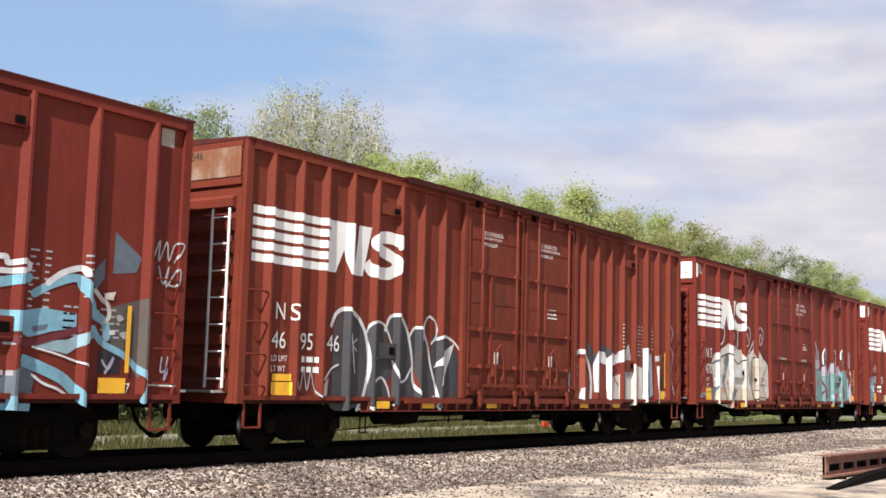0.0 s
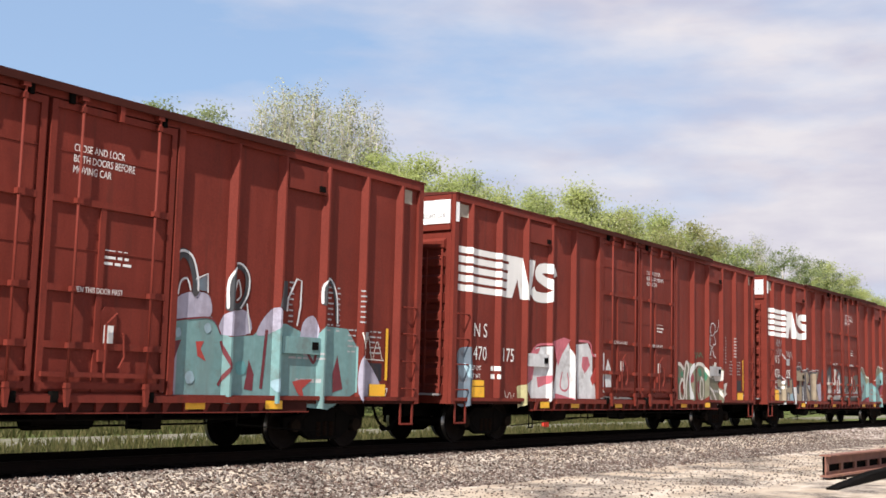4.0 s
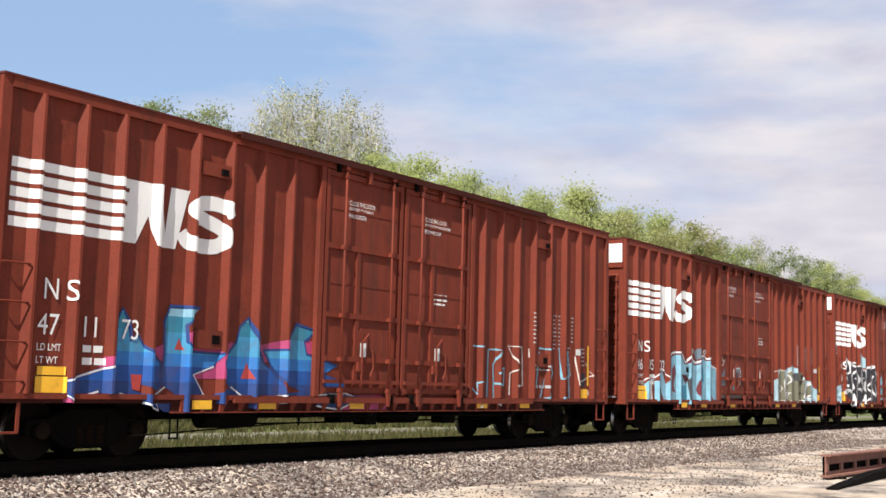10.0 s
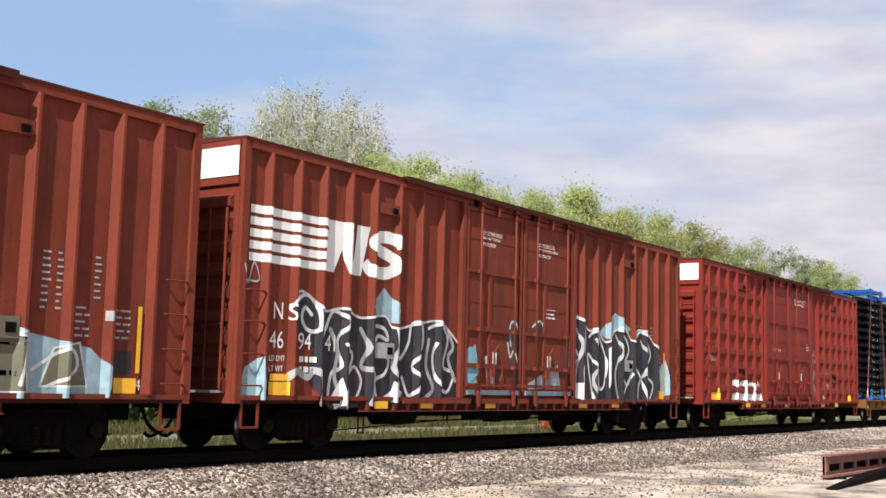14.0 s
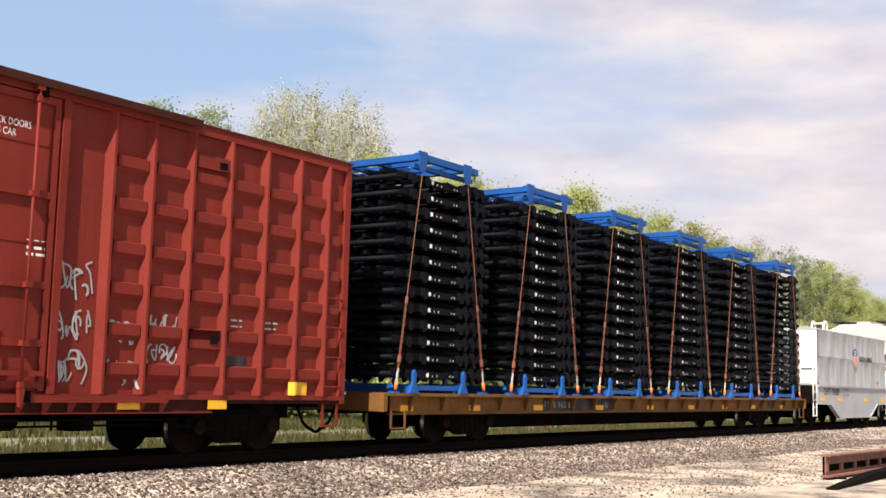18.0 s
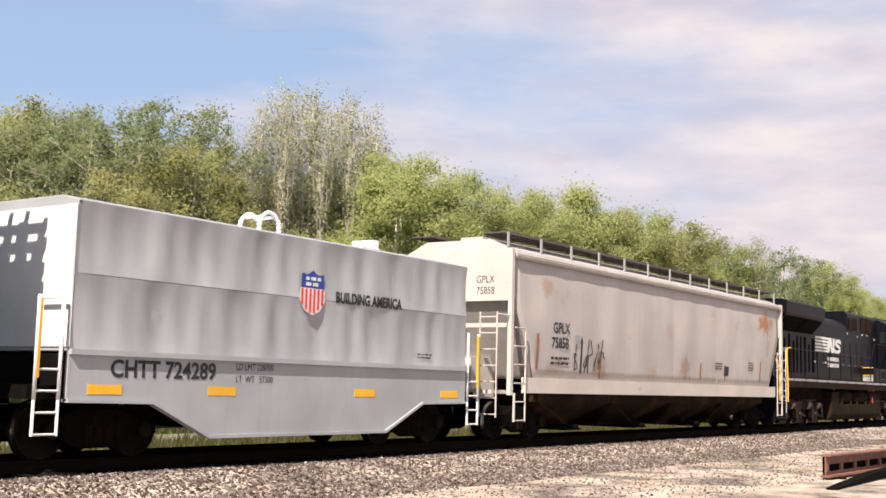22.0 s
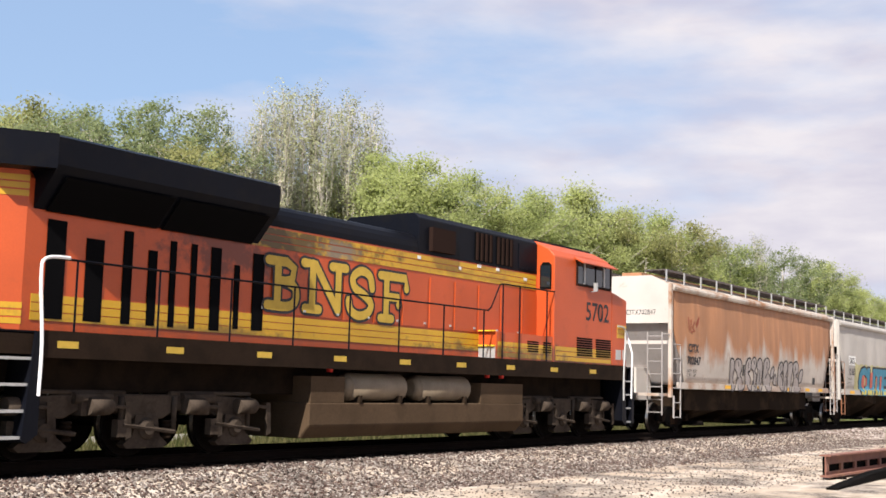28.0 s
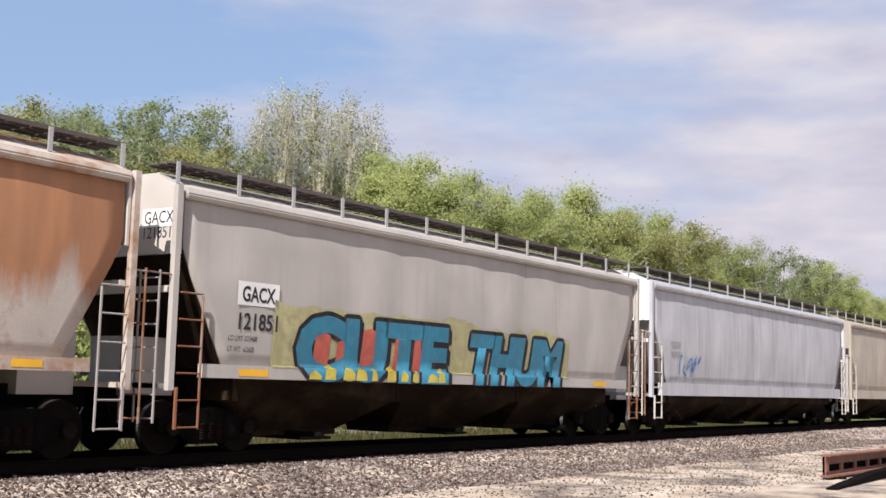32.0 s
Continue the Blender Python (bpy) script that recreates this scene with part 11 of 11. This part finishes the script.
line(hop2, H2, "sp_ink", 0.045, 0.016, (8.23, 2.33), (8.20, 2.08), round_=False)
line(hop2, H2, "sp_ink", 0.045, 0.016, (9.69, 2.23), (9.68, 2.04), round_=False)
line(hop2, H2, "sp_ink", 0.045, 0.016, (10.20, 1.67), (10.18, 1.40), round_=False)
line(hop2, H2, "sp_ink", 0.045, 0.016, (11.25, 2.26), (11.31, 2.09), round_=False)
line(hop2, H2, "sp_ink", 0.045, 0.016, (7.02, 1.59), (7.03, 1.36), round_=False)
line(hop2, H2, "sp_ink", 0.045, 0.016, (5.61, 1.72), (5.43, 1.66), round_=False)
line(hop2, H2, "sp_ink", 0.045, 0.016, (8.07, 1.72), (8.30, 1.91), round_=False)
line(hop2, H2, "ink", 0.12, 0.016, (5.97, 1.78), (6.01, 2.15), round_=False)
for q in (4.3, 7.0, 10.2, 12.4, 14.0):
    panel(hop2, -1.58, q, q + 0.5, 1.34, 1.45, "yellow", 0.006)
scribble(hop2, H2, 1.2, 2.2, 3.0, 3.5, "sp_redrust", 87, 0.05, 4, 0.006)
panel(hop2, H2, 13.4, 13.7, 1.6, 1.85, "ink", 0.006, "data_plate")
panel(hop3, H3, 1.5, 2.5, 2.48, 2.88, "white", 0.005, "sign_plate")
write(hop3, H3, "GACX", 0.25, 1.6, 2.55, "ink", 0.78, 0.009, bold=0.008), write(hop3, H3, "121851", 0.27, 1.5, 2.08, "ink", 0.92, bold=0.008)
write(hop3, H3, "LD LMT 223400", 0.09, 1.35, 1.88, "ink", 0.8), write(hop3, H3, "LT WT  62600", 0.09, 1.35, 1.70, "ink", 0.8)
mass(hop3, H3, 2.4, 8.35, 1.46, 2.66, "sp_haze", 77, 0.005, 18, 0.88), mass(hop3, H3, 8.3, 12.9, 1.46, 2.6, "sp_haze", 78, 0.006, 14, 0.8)
def block_word(text, x0, x1, z0, h, lean):
    """A sprayed word in fat upright letters: a dark rim and drop shade, then the fill."""
    rims = [("sp_ink", 0.085 * math.cos(k * math.pi / 4), 0.085 * math.sin(k * math.pi / 4), 0.010 + 0.0003 * k) for k in range(8)]
    for key, dx, dz, lift in rims + [("sp_ink", 0.13, -0.05, 0.0126), ("sp_aqua", 0.0, 0.0, 0.016)]:
        bm = letters(text, h, 0, 0, lean=lean, bold=0.09)
        lo, hi = min(v.co.x for v in bm.verts), max(v.co.x for v in bm.verts)
        for v in bm.verts:
            v.co = Vector((x0 + (v.co.x - lo) / (hi - lo) * (x1 - x0) + dx, 0, max(1.24, z0 + v.co.z + dz)))
        lay("spray_letter", bm, M[key], hop3, H3, lift)


block_word("CUTE", 3.0, 7.7, 1.34, 1.02, 0.0)
drips(hop3, H3, 3.3, 7.7, 1.28, 1.6, "sp_yellow", 85, 10, 0.017), drips(hop3, H3, 3.4, 7.0, 1.5, 2.3, "sp_coral", 80, 6, 0.014)
block_word("THUM", 8.5, 12.6, 1.34, 0.95, 0.15)
bars(hop4, H4, 1.5, 2.5, 0.7, 2, 0.16, 0.12, "sp_grey", 8), scribble(hop4, H4, 2.0, 3.6, 1.6, 2.3, "sp_blue", 82, 0.04, 5)
for q in (0.6, 13.2):
    panel(hop3, -1.58, q + 1.0, q + 1.7, 1.30, 1.42, "yellow", 0.006)


def end_text(car, x, text, h, y, z, mat="ink", squeeze=0.85):
    """Lettering on the end that faces -x, running towards the near side from y."""
    me = letters(text, h, 0, z, squeeze=squeeze)
    for v in me.verts:
        v.co = Vector((x, y - v.co.x, v.co.z))
    return part("lettering", me, M[mat], car)


end_text(hop1, 0.197, "GPLX", 0.17, -0.55, 3.62), end_text(hop1, 0.197, "75858", 0.17, -0.55, 3.36)
end_text(hop2, 0.197, "CITX702847", 0.15, -0.1, 3.45)
bm = bmesh.new()
box(bm, 0.195, 0.20, -1.35, -0.65, 3.64, 3.94)
part("sign_plate", bm, M["white"], hop3)
end_text(hop3, 0.193, "GACX", 0.2, -0.7, 3.70), end_text(hop3, 0.197, "121851", 0.2, -0.65, 3.46)
end_text(bn_loco, 1.29, "5702", 0.26, 0.05, 3.42)

# locomotives
HS = -1.04
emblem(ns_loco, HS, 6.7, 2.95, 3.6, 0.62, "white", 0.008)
bars(ns_loco, HS, 8.35, 2.62, 1.55, 2, 0.16, 0.09, "white", 9, 0.008)
CABS = -1.52
write(ns_loco, CABS, "4343", 0.37, 17.75, 3.03, "white", 1.0, 0.006, bold=0.012), write(bn_loco, CABS, "5702", 0.46, 17.82, 2.97, "ink", 1.0, 0.006, bold=0.008)
for k in range(5):
    bm = bmesh.new()
    flat_poly(bm, [(19.6 + 0.06 * k, 3.12 - 0.21 * k), (20.16, 3.08 - 0.21 * k), (20.16, 2.96 - 0.21 * k), (19.64 + 0.06 * k, 3.0 - 0.21 * k)])
    lay("nose_stripe", bm, M["white"], ns_loco, -1.515, 0.006)
for q in range(14):
    panel(ns_loco, -1.56, 1.2 + 1.35 * q, 1.2 + 1.35 * q + 1.25, 1.72, 1.80, "sp_grey", 0.004, "sill_stripe")
for q in range(9):
    panel(bn_loco, -1.56, 2.0 + 2.0 * q, 2.0 + 2.0 * q + 0.36, 1.62, 1.72, "gold", 0.004, "sill_mark")
# four gold ribbons with dark edges on the hood
for i, ways in enumerate(((((6.98, 2.58), (6.98, 3.38)), ((6.72, 2.58), (7.25, 2.58), (7.46, 2.70), (7.44, 2.92), (7.2, 3.02), (7.0, 3.02)), ((6.72, 3.38), (7.2, 3.38), (7.4, 3.28), (7.36, 3.08), (7.15, 3.02))),
                          (((7.72, 2.58), (8.12, 2.58)), ((7.92, 2.58), (7.92, 3.42)), ((7.66, 3.42), (7.98, 3.42), (8.66, 2.60)), ((8.66, 2.60), (8.66, 3.42)), ((8.46, 3.42), (8.88, 3.42))),
                          (((9.70, 3.10), (9.62, 3.34), (9.34, 3.42), (9.10, 3.28), (9.16, 3.08), (9.48, 2.94), (9.68, 2.78), (9.56, 2.60), (9.28, 2.54), (9.04, 2.64), (8.98, 2.82)),),
                          (((9.98, 2.54), (10.36, 2.54)), ((10.17, 2.54), (10.17, 3.40)), ((9.96, 3.40), (10.80, 3.40), (10.84, 3.18)), ((10.17, 2.98), (10.56, 2.98), (10.58, 2.84))))):
    for key, w, lift in (("ink", 0.27, 0.006), ("gold", 0.17, 0.010)):
        bm = bmesh.new()
        for k, way in enumerate(ways):
            stroke(bm, smooth_line(way, 5) if len(way) > 5 else [Vector(q) for q in way], w, 0.0003 * k, caps=True)
        lay("hood_mark", bm, M[key], bn_loco, HS, lift)


def motions():
    """The train rolls past towards -x; its wheels turn with it."""
    times = [4.0 * k for k in range(9)]
    for thing, x in MOVERS:
        walk(thing, [(t, pose(x - run(t), TRACK_Y, 0)) for t in times])
    ticks = [k / 15 for k in range(int(SECONDS * 15) + 1)]
    for wheel, at, r in ROLLERS:
        walk(wheel, [(t, pose(*at, 0, math.degrees(-run(t) / r) % 360, 0)) for t in ticks])


motions()
